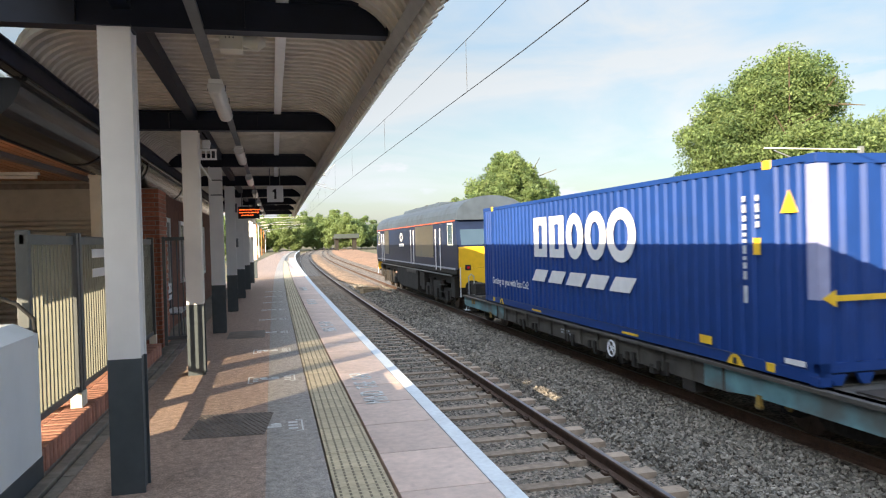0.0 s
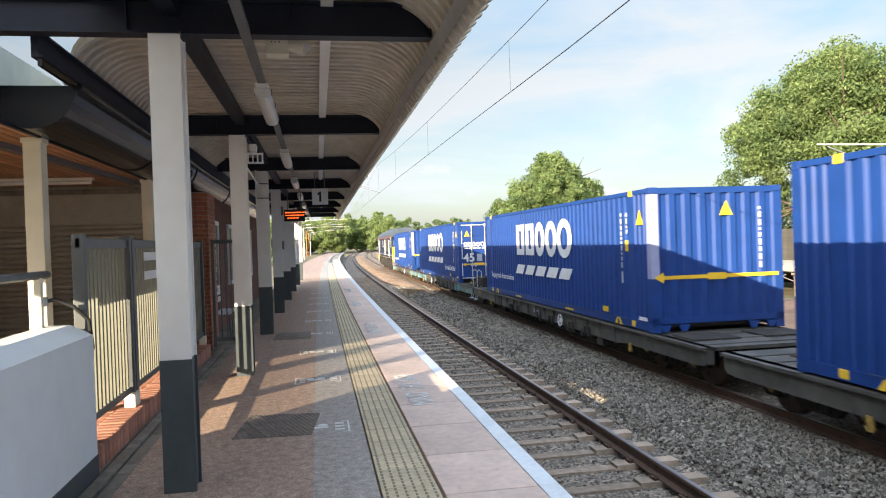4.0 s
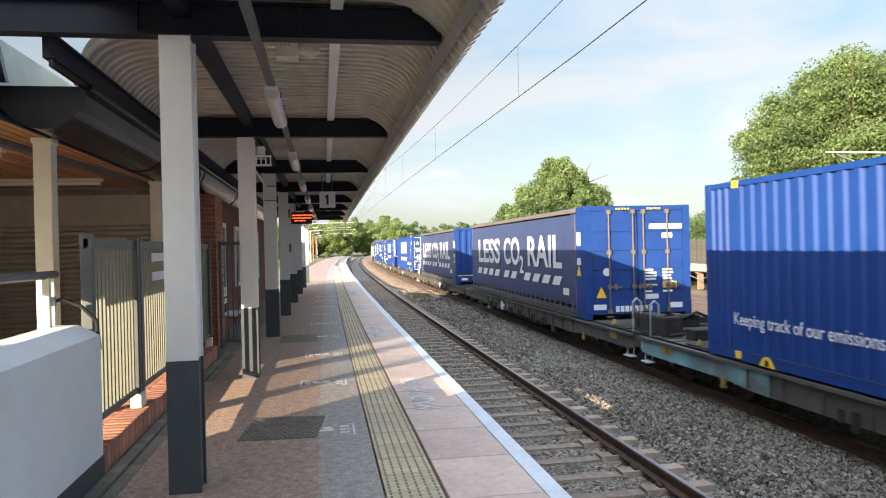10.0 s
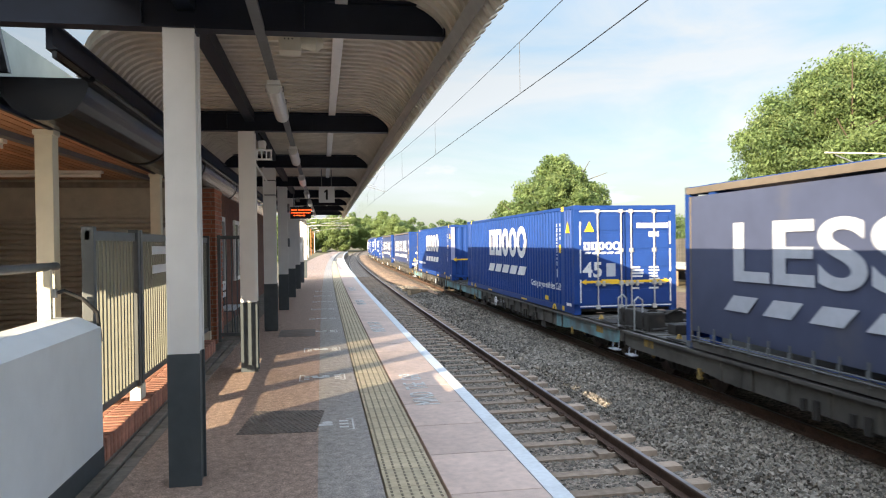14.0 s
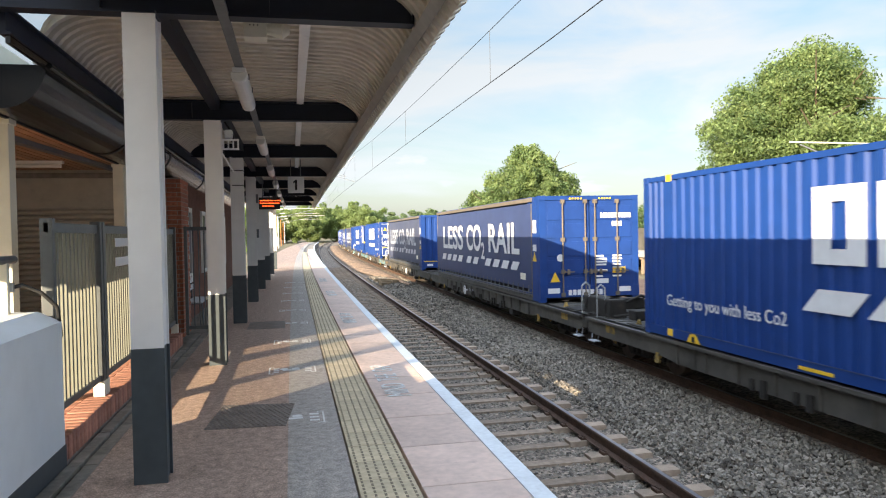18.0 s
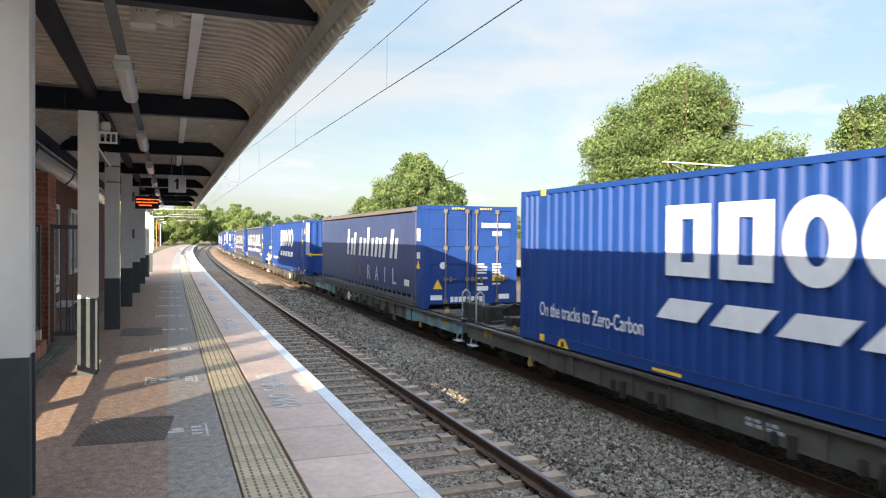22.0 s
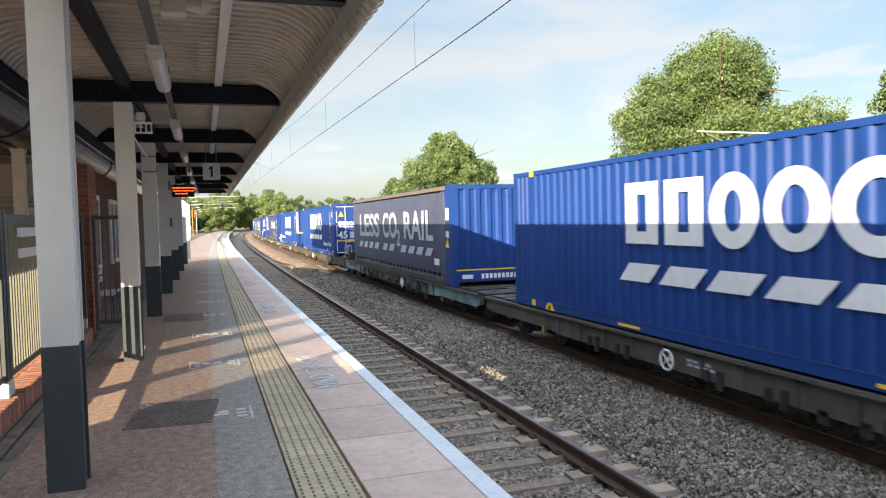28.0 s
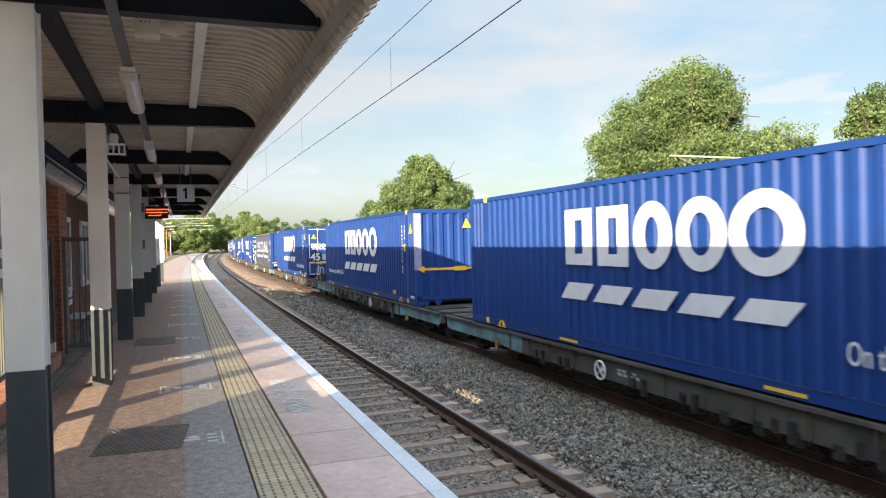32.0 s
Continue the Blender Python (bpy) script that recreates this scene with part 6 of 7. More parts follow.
def queue_mark(y):
    q = thing("floor_mark", "worn white queue marking stencilled on the asphalt", "floor marking", group="queue markings")
    q.matrix_basis = pose(bend(y), y, 0)
    h = 0.0025
    for sx in (-1, 1):
        x = sx * 0.275
        part("bracket", box(bmesh.new(), x - 0.008, x + 0.008, 0, 0.42, 0.0, h), floor_mark, q)
        for yy in (0.0, 0.40):
            part("bracket_end", box(bmesh.new(), min(x - sx * 0.008, x - sx * 0.055), max(x - sx * 0.008, x - sx * 0.055), yy, yy + 0.02, 0.0, h), floor_mark, q)
    part("arrow_bar", box(bmesh.new(), -0.12, 0.09, 0.18, 0.24, 0.0, h), floor_mark, q)
    part("foot_print", rod(bmesh.new(), (-0.10, 0.29, 0), (-0.10, 0.29, h), 0.05, 14), floor_mark, q)
    part("foot_print", rod(bmesh.new(), (0.04, 0.29, 0), (0.04, 0.29, h), 0.05, 14), floor_mark, q)
    for i in range(3):
        part("word_bar", box(bmesh.new(), -0.225 + i * 0.0, -0.16, 0.08 + i * 0.11, 0.13 + i * 0.11, 0.0, h), floor_mark, q)
        part("word_bar", box(bmesh.new(), 0.15, 0.235, 0.08 + i * 0.11, 0.13 + i * 0.11, 0.0, h), floor_mark, q)
    return q


for k in range(9):
    queue_mark(6.40 + k * 2.42)
for y in (7.22, 13.5, 19.8, 26.0):
    mk_ = thing("mind_the_gap", "worn white lettering painted on the edge slabs", "floor lettering", group="edge lettering")
    mk_.matrix_basis = pose(1.19 + bend(y), y, 0.0052, 0, 0, 90)
    for word, at, w in (("MIND", 0.0, 0.62), ("THE", 0.78, 0.40), ("GAP", 1.34, 0.42)):
        part("word", fit_text(word, w, 0.25, floor_mark), None, mk_, m=pose(at, 0, 0))

# ---------------- the locomotive ----------------
def locomotive():
    """A long dark blue diesel with a cab at each end; +y is the way it runs."""
    lo = thing("diesel_locomotive", "dark blue freight diesel locomotive with yellow cab end", "locomotive")
    half, hw = 10.6, 1.30
    zf = R_Z + 1.60                    # footplate
    side_top = R_Z + 3.34
    # body side and curved roof between the cabs
    body = bmesh.new()
    sec = [(-hw, zf), (hw, zf), (hw, side_top), (-hw, side_top)]
    prism(body, sec, "y", -half + 2.3, half - 2.3)
    part("body", body, loco_blue, lo, "dark blue steel body side")
    rf = bmesh.new()
    arc_ = [(-hw, side_top)] + [(-hw * math.cos(a) * 0.99, side_top + 0.05 + 0.80 * math.sin(a) ** 0.8) for a in [math.pi * (0.06 + 0.88 * i / 12) for i in range(13)]] + [(hw, side_top)]
    prism(rf, arc_, "y", -half + 0.12, half - 0.12)
    part("roof", rf, loco_roof, lo, "dull blue-grey curved roof")
    for sx in (-1, 1):
        part("cantrail_stripe", box(bmesh.new(), sx * hw - 0.012, sx * hw + 0.012, -half + 0.3, half - 0.3, side_top - 0.035, side_top + 0.005), mat("stripe_orange", (0.60, 0.10, 0.03), 0.5), lo, "thin orange cantrail stripe")
    for y0, y1 in ((-half, -half + 2.3), (half - 2.3, half)):
        s = -1 if y0 < 0 else 1
        e = -half if s < 0 else half
        # cab side outline in (y, z): upright nose, raked windscreen under the roof's overhang
        o = [(e - s * 2.3, zf), (e - s * 0.05, zf), (e, zf + 0.72), (e - s * 0.33, side_top + 0.02), (e - s * 2.3, side_top + 0.02)]
        part("cab", prism(bmesh.new(), o, "x", -hw, hw), loco_blue, lo, "dark blue cab")
        part("nose_skirt", bbox(-hw + 0.06, hw - 0.06, *sorted((e - s * 0.10, e + s * 0.012)), zf - 0.62, zf + 0.045, 0.01), loco_yellow, lo, "yellow lower nose panel")
        nose = prism(bmesh.new(), [(e - s * 0.04 + s * 0.012, zf + 0.05), (e + s * 0.014, zf + 0.72), (e - s * 0.30 + s * 0.014, side_top - 0.22), (e - s * 0.33, side_top - 0.22), (e - s * 0.06, zf + 0.05)], "x", -hw + 0.03, hw - 0.03)
        for v in nose.verts:
            if v.co.z > zf + 0.75:
                v.co.z = min(v.co.z, zf + 0.80)
                v.co.y = e - s * 0.02 + (s * 0.014 if abs(v.co.y - e) < 0.3 else 0)
        part("nose_panel", nose, loco_yellow, lo, "yellow warning panel")
        slope = Vector((0, -s * 0.33, side_top - 0.14 - zf - 0.78))
        for x0, x1 in ((-hw + 0.14, -0.08), (0.08, hw - 0.14)):
            ws = bmesh.new()
            quad_patch(ws, [(x0, e - s * 0.035 + s * 0.02, zf + 0.86), (x1, e - s * 0.035 + s * 0.02, zf + 0.86), (x1, e - s * 0.31 + s * 0.02, side_top - 0.18), (x0, e - s * 0.31 + s * 0.02, side_top - 0.18)])
            r = bmesh.ops.extrude_face_region(ws, geom=ws.faces[:])
            for v in r["geom"]:
                if isinstance(v, bmesh.types.BMVert):
                    v.co.y += s * 0.012
            part("windscreen", ws, mat("cab_glass", (0.05, 0.085, 0.13), 0.12, var=0.1, scale=2, spec=0.35), lo, "pale reflecting cab windscreen")
        for x in (-0.95, 0.95):
            part("lamp_cluster", bbox(x - 0.10, x + 0.10, *sorted((e, e + s * 0.05)), zf - 0.02, zf + 0.17, 0.02), text_black, lo)
            part("tail_lamp", rod(bmesh.new(), (x, e + s * 0.05, zf + 0.075), (x, e + s * 0.07, zf + 0.075), 0.05, 12), mat("red_lens", (0.5, 0.02, 0.02), 0.2), lo)
            bf = rod(bmesh.new(), (x * 0.92, e, R_Z + 1.0), (x * 0.92, e + s * 0.5, R_Z + 1.0), 0.10, 12)
            rod(bf, (x * 0.92, e + s * 0.5, R_Z + 1.0), (x * 0.92, e + s * 0.54, R_Z + 1.0), 0.24, 18)
            part("buffer", bf, grime, lo)
        hr_ = bmesh.new()
        for x in (-hw + 0.06, hw - 0.06):
            rod(hr_, (x, e + s * 0.06, zf - 0.95), (x, e + s * 0.06, zf + 0.1), 0.018, 8)
        part("end_handrail", hr_, mark_white, lo, "white end handrails")
        # side window and door of the cab
        for sx in (-1, 1):
            xs = (sx * hw - 0.006, sx * hw + 0.006)
            part("cab_window", box(bmesh.new(), *xs, *sorted((e - s * 0.75, e - s * 1.45)), zf + 0.90, zf + 1.60), mat("cab_glass", (0.22, 0.28, 0.31), 0.06), lo)
            part("window_frame", box(bmesh.new(), *[v * 0.9995 for v in xs], *sorted((e - s * 0.69, e - s * 1.51)), zf + 0.84, zf + 1.66), cream_paint, lo, "cream window surround")
            part("cab_door", box(bmesh.new(), sx * hw - 0.008, sx * hw + 0.008, *sorted((e - s * 2.70, e - s * 3.35)), zf + 0.02, side_top - 0.05), loco_blue, lo)
            for yy in (e - s * 2.62, e - s * 3.43):
                part("handrail", rod(bmesh.new(), (sx * (hw + 0.04), yy, zf - 0.1), (sx * (hw + 0.04), yy, side_top - 0.25), 0.02, 8), mark_white, lo, "white door handrail")
        step = bmesh.new()
        for sx in (-1, 1):
            for i in range(3):
                box(step, min(sx * (hw - 0.2), sx * hw), max(sx * (hw - 0.2), sx * hw), *sorted((e - s * 2.72, e - s * 3.3)), R_Z + 0.35 + i * 0.28, R_Z + 0.38 + i * 0.28)
        part("cab_steps", step, grime, lo)
    # side panels, grilles and doors
    for sx in (-1, 1):
        for y0, y1, m in ((-6.6, -2.7, loco_panel_reflect), (-1.4, 5.0, loco_blue), (5.4, 7.0, loco_panel_reflect)):
            gp = box(bmesh.new(), sx * hw - 0.012, sx * hw + 0.012, y0, y1, zf + 0.35, side_top - 0.08)
            for i in range(1 if m is loco_panel_reflect else 12):
                z = zf + 0.42 + i * (side_top - 0.22 - zf - 0.42) / 11
                box(gp, min(sx * hw, sx * (hw + 0.03)), max(sx * hw, sx * (hw + 0.03)), y0 + 0.05, y1 - 0.05, z, z + 0.05)
            part("grille", gp, m, lo, "dark slatted side grille")
        part("side_stripe", box(bmesh.new(), sx * hw - 0.01, sx * hw + 0.01, -half + 0.4, half - 0.4, zf - 0.02, zf + 0.05), mark_grey, lo, "pale footplate stripe")
        sole = prism(bmesh.new(), [(-half + 0.2, zf), (half - 0.2, zf), (half - 0.2, zf - 0.16), (-half + 0.2, zf - 0.16)], "x", sx * 1.26 - 0.05, sx * 1.26 + 0.05)
        part("solebar", sole, grime, lo)
        for y in (-2.4, -1.7):
            part("handrail", rod(bmesh.new(), (sx * (hw + 0.04), y, zf), (sx * (hw + 0.04), y, side_top - 0.2), 0.02, 8), mark_white, lo)
    mk2 = ring(bmesh.new(), -hw - 0.034, 1.0, zf + 1.25, 0.42, 0.22, 0.15)
    plate(mk2, -hw - 0.034, 0.3, 1.7, zf + 0.78, zf + 0.92, 0.1)
    part("side_marking", mk2, mark_white, lo, "small white mark shapes")
    part("roof_hump", prism(bmesh.new(), [(-0.75, side_top + 0.6), (0.75, side_top + 0.6), (0.6, side_top + 0.92), (-0.6, side_top + 0.92)], "y", -5.0, 4.0), loco_roof, lo)
    for y in (-3.5, -1.0, 1.6):
        part("roof_fan", rod(bmesh.new(), (0, y, side_top + 0.9), (0, y, side_top + 0.98), 0.45, 20), grime, lo)
    tank = prism(bmesh.new(), [(-1.22, R_Z + 0.42), (-1.0, R_Z + 0.25), (1.0, R_Z + 0.25), (1.22, R_Z + 0.42), (1.22, zf - 0.35), (1.1, zf - 0.16), (-1.1, zf - 0.16), (-1.22, zf - 0.35)], "y", -2.6, 2.4)
    part("fuel_tank", tank, grime, lo, "grimy fuel tank")
    for y0, y1, x, zb, zt in ((-9.6, -9.0, 1.2, 0.55, 1.3), (-4.0, -3.3, 1.2, 0.5, 1.25), (-3.2, -2.7, 1.15, 0.6, 1.35), (2.6, 3.3, 1.2, 0.5, 1.3), (3.4, 3.9, 1.12, 0.7, 1.3), (9.0, 9.6, 1.2, 0.55, 1.3)):
        for sx in (-1, 1):
            part("equipment_box", bbox(*sorted((sx * x, sx * (x - 0.5))), y0, y1, R_Z + zb, R_Z + zt, 0.03), grime, lo)
    for sx in (-1, 1):
        part("air_tank", rod(bmesh.new(), (sx * 1.08, -2.3, zf - 0.36), (sx * 1.08, 0.2, zf - 0.36), 0.17, 14), wagon_grey, lo)
        part("pipe_run", rod(bmesh.new(), (sx * 1.2, -9.2, zf - 0.26), (sx * 1.2, 9.2, zf - 0.26), 0.03, 8), galv, lo)
    part("underframe", box(bmesh.new(), -1.0, 1.0, -half + 0.3, half - 0.3, R_Z + 1.0, zf - 0.16), grime, lo)
    for y in (-6.3, 6.3):
        bg = bmesh.new()
        for sx in (-1, 1):
            o = [(-2.3, 0.45), (-2.1, 0.36), (-0.3, 0.36), (0.3, 0.36), (2.1, 0.36), (2.3, 0.45), (2.3, 0.84), (1.2, 0.84), (0.9, 1.02), (-0.9, 1.02), (-1.2, 0.84), (-2.3, 0.84)]
            prism(bg, [(a, b + R_Z) for a, b in o], "x", sx * 1.05 - 0.06, sx * 1.05 + 0.06)
            for a in (-1.9, 0.0, 1.9):
                box(bg, sx * 1.08 - 0.1, sx * 1.08 + 0.1, a - 0.2, a + 0.2, R_Z + 0.34, R_Z + 0.72)
            for a in (-0.95, 0.95):
                rod(bg, (sx * 1.08, a, R_Z + 0.4), (sx * 1.10, a, R_Z + 1.1), 0.12, 10)
        b = part("bogie", bg, grime, lo, "grimy three-axle bogie", m=pose(0, y, 0))
        for a in (-1.9, 0.0, 1.9):
            part("wheelset", WHEELSET, None, b, m=pose(0, a, R_Z + 0.43))
    return lo


rolling.append((locomotive(), -(3.45 + 10.6)))

# ---------------- wires and masts ----------------
def wire(x, z_of, y0, y1, step, r):
    pts, y = [], y0
    while y <= y1:
        pts.append((x + bend(y), y, z_of(y)))
        y += step
    bm = bmesh.new()
    n = len(pts)
    rows = [[bm.verts.new((p[0] + r * math.cos(a), p[1], p[2] + r * math.sin(a))) for a in (0.3, 1.87, 3.44, 5.01)] for p in pts]
    for a, b in zip(rows, rows[1:]):
        for i in range(4):
            bm.faces.new((a[i], a[(i + 1) % 4], b[(i + 1) % 4], b[i]))
    return bm


WIRE_X = 3.04


def sag(y):
    u = (y + 18.0) % 54.0 - 27.0        # half span either side of the lowest point
    return 4.68 + 0.012 * max(0.0, y - 8.0) + 0.0009 * u * u


def contact(y):
    return 3.895 + 0.012 * max(0.0, y - 8.0)


thing("contact_wire", "thin dark overhead contact wire", "wire", wire(WIRE_X, contact, -20, 140, 2, 0.0065), text_black)
thing("catenary_wire", "thin dark overhead catenary wire", "wire", wire(WIRE_X, sag, -20, 140, 2, 0.0055), text_black)
for k in range(14):
    y = 10.6 + k * 8.4
    thing("wire_dropper", "thin dropper between the overhead wires", "dropper", rod(bmesh.new(), (WIRE_X + bend(y), y, contact(y)), (WIRE_X + bend(y), y, sag(y)), 0.0035, 5), text_black, group="wire droppers")


def mast(x, y, reach, high, group):
    """An overhead line mast with a cantilever frame."""
    m_ = thing("overhead_mast", "galvanised overhead line mast with a cantilever arm", "mast", group=group)
    m_.matrix_basis = pose(x, y, 0)
    part("post", bbox(-0.10, 0.10, -0.10, 0.10, -1.4, high, 0.01), galv, m_)
    part("top_tube", rod(bmesh.new(), (0, 0, high - 0.15), (reach, 0, high - 0.10), 0.035, 8), cream_paint, m_)
    part("brace", rod(bmesh.new(), (0, 0, high - 1.9), (reach * 0.9, 0, high - 0.2), 0.03, 8), galv, m_)
    part("registration_arm", rod(bmesh.new(), (reach * 0.45, 0, high - 1.05), (reach * 0.95, 0, high - 1.0), 0.022, 8), cream_paint, m_)
    part("stay", rod(bmesh.new(), (reach * 0.2, 0, high - 0.2), (0, 0, high - 1.0), 0.02, 8), galv, m_)
    ins = rod(bmesh.new(), (reach * 0.68, 0, high - 1.02), (reach * 0.8, 0, high - 1.01), 0.05, 10)
    part("insulator", ins, galv, m_)
    return m_


mast(27.0, 28.2, -5.2, 5.5, "overhead masts")
arm = thing("registration_arm", "galvanised registration arm over the platform track", "wire support")
for a, b, r in (((0.45, 36, 4.95), (2.6, 36, 5.02), 0.026), ((0.45, 36, 4.95), (2.6, 36, 4.55), 0.022), ((1.6, 36, 4.72), (3.06, 36, 4.28), 0.018), ((2.45, 36, 5.02), (3.05, 36, 5.55), 0.018)):
    part("tube", rod(bmesh.new(), (a[0] + bend(36), a[1], a[2]), (b[0] + bend(36), b[1], b[2]), r, 8), galv, arm)
part("insulator", rod(bmesh.new(), (1.55, 36, 4.99), (1.85, 36, 5.0), 0.05, 10), cream_paint, arm)
part("drop_post", bbox(0.40, 0.50, 35.95, 36.05, 3.40, 5.20), galv, arm)
for y, x in ((88, -3.4), (132, -3.2), (180, -3.0)):
    mast(x, y, 6.0 + bend(y), 6.6, "overhead masts")

# lamp posts at the open end of the platform
def lamp_post(x, y, orange):
    p = thing("platform_lamp_post", "orange painted platform lamp post" if orange else "grey platform lamp post", "lamp post", group="platform lamp posts")
    p.matrix_basis = pose(x, y, 0)
    part("post", rod(bmesh.new(), (0, 0, -0.05), (0, 0, 4.3), 0.075, 10, 0.05), mat("post_orange", (0.62, 0.22, 0.05), 0.5, var=0.15) if orange else galv, p)
    part("arm", rod(bmesh.new(), (0, 0, 4.25), (0.7, 0, 4.4), 0.03, 8), galv, p)
    part("lantern", bbox(0.55, 1.1, -0.12, 0.12, 4.36, 4.46, 0.02), cream_paint, p)
    return p


for i, (y, dx) in enumerate(((50, -1.9), (62, -1.9), (76, -2.0), (90, -2.0), (104, -2.1), (120, -2.1), (138, -2.1), (156, -2.2))):
    lamp_post(dx + 0.25 * bend(y), y, i % 3 != 1)
# pale fence behind the open platform
pf = thing("platform_fence", "pale metal paling fence at the open platform end", "fence")
pl_me = mesh_of("pale", bbox(-0.02, 0.02, -0.05, 0.05, 0.05, 1.5), cream_paint)
for i in range(130):
    y = 44 + i * 0.65
    part("pale", pl_me, None, pf, m=pose(-2.15, y, -0.02))
part("rail", box(bmesh.new(), -2.18, -2.13, 44, 128, 1.25, 1.31), cream_paint, pf)

# ---------------- the opposite platform ----------------
OP_X = 19.6


def op(y):
    return OP_X + 0.12 * max(0.0, y - 14) + bend(y) * 0.3 if y < 40 else OP_X + 3.12 + bend(y)


opp = bmesh.new()
ys_ = [-25 + i * 2.5 for i in range(60)]
rows = []
for y in ys_:
    o = op(y) - OP_X
    rows.append([opp.verts.new((x + o, y, z)) for x, z in ((OP_X, 0.0), (OP_X + 4.2, 0.0), (OP_X + 4.2, -0.30), (OP_X + 0.25, -0.30), (OP_X, -0.22))])
for a, b in zip(rows, rows[1:]):
    for i in range(5):
        opp.faces.new((a[i], a[(i + 1) % 5], b[(i + 1) % 5], b[i]))
opp.faces.new(rows[0])
opp.faces.new(rows[-1])
thing("platform_opposite", "pale concrete deck of the opposite platform", "platform", opp, mat("deck_pale", (0.42, 0.39, 0.34), 0.85, var=0.25, scale=6, second=(0.28, 0.25, 0.21), spread=0.58), kind="structure")
leg = mesh_of("trestle", box(box(bmesh.new(), 0.3, 0.62, -0.12, 0.12, -1.4, -0.38), 0.2, 3.2, -0.15, 0.15, -0.40, -0.30), sleeper_mat)
for i in range(20):
    y = 18 + i * 3.0
    t_ = tagged(new("platform_trestle", leg), "stained concrete trestle under the opposite platform", "trestle", "platform trestles")
    t_.matrix_basis = pose(op(y), y, 0)
# near-black sheet behind the trestles, added as the shadow below the deck
thing("platform_shadow_wall", "dark sheet put in for the shadow under the opposite platform", "wall", box(bmesh.new(), OP_X + 8.2, OP_X + 8.5, -25, 120, -1.5, -0.3), grime, kind="structure")
# solid faced length of the opposite platform, in coursed stone
face = thing("platform_face", "weathered coursed stone face of the opposite platform", "platform face", box(bmesh.new(), OP_X + 0.30, OP_X + 0.6, -25, 16.4, -1.5, -0.31), mortar, kind="structure")
course = mesh_of("stone_block", bbox(0.0, 0.12, 0.006, 0.60, 0.0, 0.138, 0.012), mat("face_stone", (0.36, 0.27, 0.19), 0.9, var=0.35, scale=6, bump=0.4, bscale=40, second=(0.22, 0.17, 0.125), spread=0.55, rand=0.25))
for r_ in range(8):
    for i in range(27):
        part("stone_block", course, None, face, m=pose(OP_X + 0.19, (0.3 if r_ % 2 else 0.0) + i * 0.604, -1.45 + r_ * 0.142))
# drooping cables under the platform
for i in range(8):
    y = 18.2 + i * 3.0
    thing("slack_cable", "slack pale cable hanging under the platform edge", "cable", tube(bmesh.new(), [(op(y) - 0.05, y + a * 0.6, -0.36 - 0.30 * math.sin(a / 5 * math.pi)) for a in range(6)], 0.02, 6), concrete)

fen = thing("board_fence", "weathered grey close-boarded fence behind the opposite platform", "fence")
FX = 4.0
board = mesh_of("board", bbox(-0.012, 0.012, 0.004, 0.146, 0.0, 1.78, 0.003), mat("fence_board", (0.075, 0.070, 0.060), 0.9, var=0.35, scale=8, second=(0.045, 0.045, 0.037), spread=0.55, rand=0.22))
for i in range(290):
    y = 8 + i * 0.15
    part("board", board, None, fen, m=pose(op(y) + FX, y, rng.uniform(-0.02, 0.02)))
far_b = bmesh.new()
for i in range(300):
    y = 51.5 + i * 0.3
    box(far_b, op(y) + FX, op(y) + FX + 0.03, y, y + 0.28, 0.0, 1.75)
for i in range(100):
    y = -22 + i * 0.3
    box(far_b, op(y) + FX, op(y) + FX + 0.03, y, y + 0.28, 0.0, 1.75)
tagged(part("far_boards", far_b, MATS["fence_board"], fen), kind="stuff")
poster_cols = ((0.62, 0.66, 0.70), (0.64, 0.66, 0.66), (0.72, 0.34, 0.10), (0.66, 0.66, 0.66), (0.04, 0.07, 0.20), (0.70, 0.33, 0.10), (0.60, 0.62, 0.62))
for i, colr in enumerate(poster_cols):
    y = 22.7 - i * 0.86
    ps_ = thing("notice_board", "framed notice poster on the board fence" if i not in (2, 5) else "framed orange poster on the board fence", "poster", group="notice boards")
    ps_.matrix_basis = pose(op(y) + FX - 0.03, y, 0, 0, 0, -6.9)
    part("frame", bbox(-0.03, 0.0, -0.80, 0, 0.50, 1.72, 0.006), fence_grey, ps_)
    part("poster", box(bmesh.new(), -0.036, -0.031, -0.75, -0.05, 0.55, 1.67), mat("poster_%d" % i, colr, 0.5, var=0.12, scale=9), ps_)
    for j in range(5):
        part("text_line", box(bmesh.new(), -0.039, -0.0365, -0.66 + 0.1 * (j % 3), -0.14, 1.46 - j * 0.12, 1.485 - j * 0.12), mat("poster_ink", (0.52, 0.54, 0.56), 0.6), ps_)
tot = thing("station_sign_post", "orange post carrying white station signs", "sign post")
tot.matrix_basis = pose(23.2, 20.2, 0)
part("post", rod(bmesh.new(), (0, 0, 0), (0, 0, 4.15), 0.06, 10), mat("post_orange", (0.62, 0.22, 0.05), 0.5), tot)
part("lamp_head", bbox(-0.55, 0.25, -0.10, 0.10, 4.10, 4.20, 0.02), cream_paint, tot)
part("sign_board", bbox(-0.62, 0.75, -0.08, -0.05, 2.35, 2.66, 0.005), mark_white, tot, "white sign board")
part("sign_board", bbox(-0.42, 0.05, -0.08, -0.05, 2.80, 3.18, 0.005), mark_white, tot, "small white sign")
part("sign_board", bbox(-0.30, 0.18, -0.08, -0.05, 1.98, 2.28, 0.005), mark_white, tot, "small white sign")

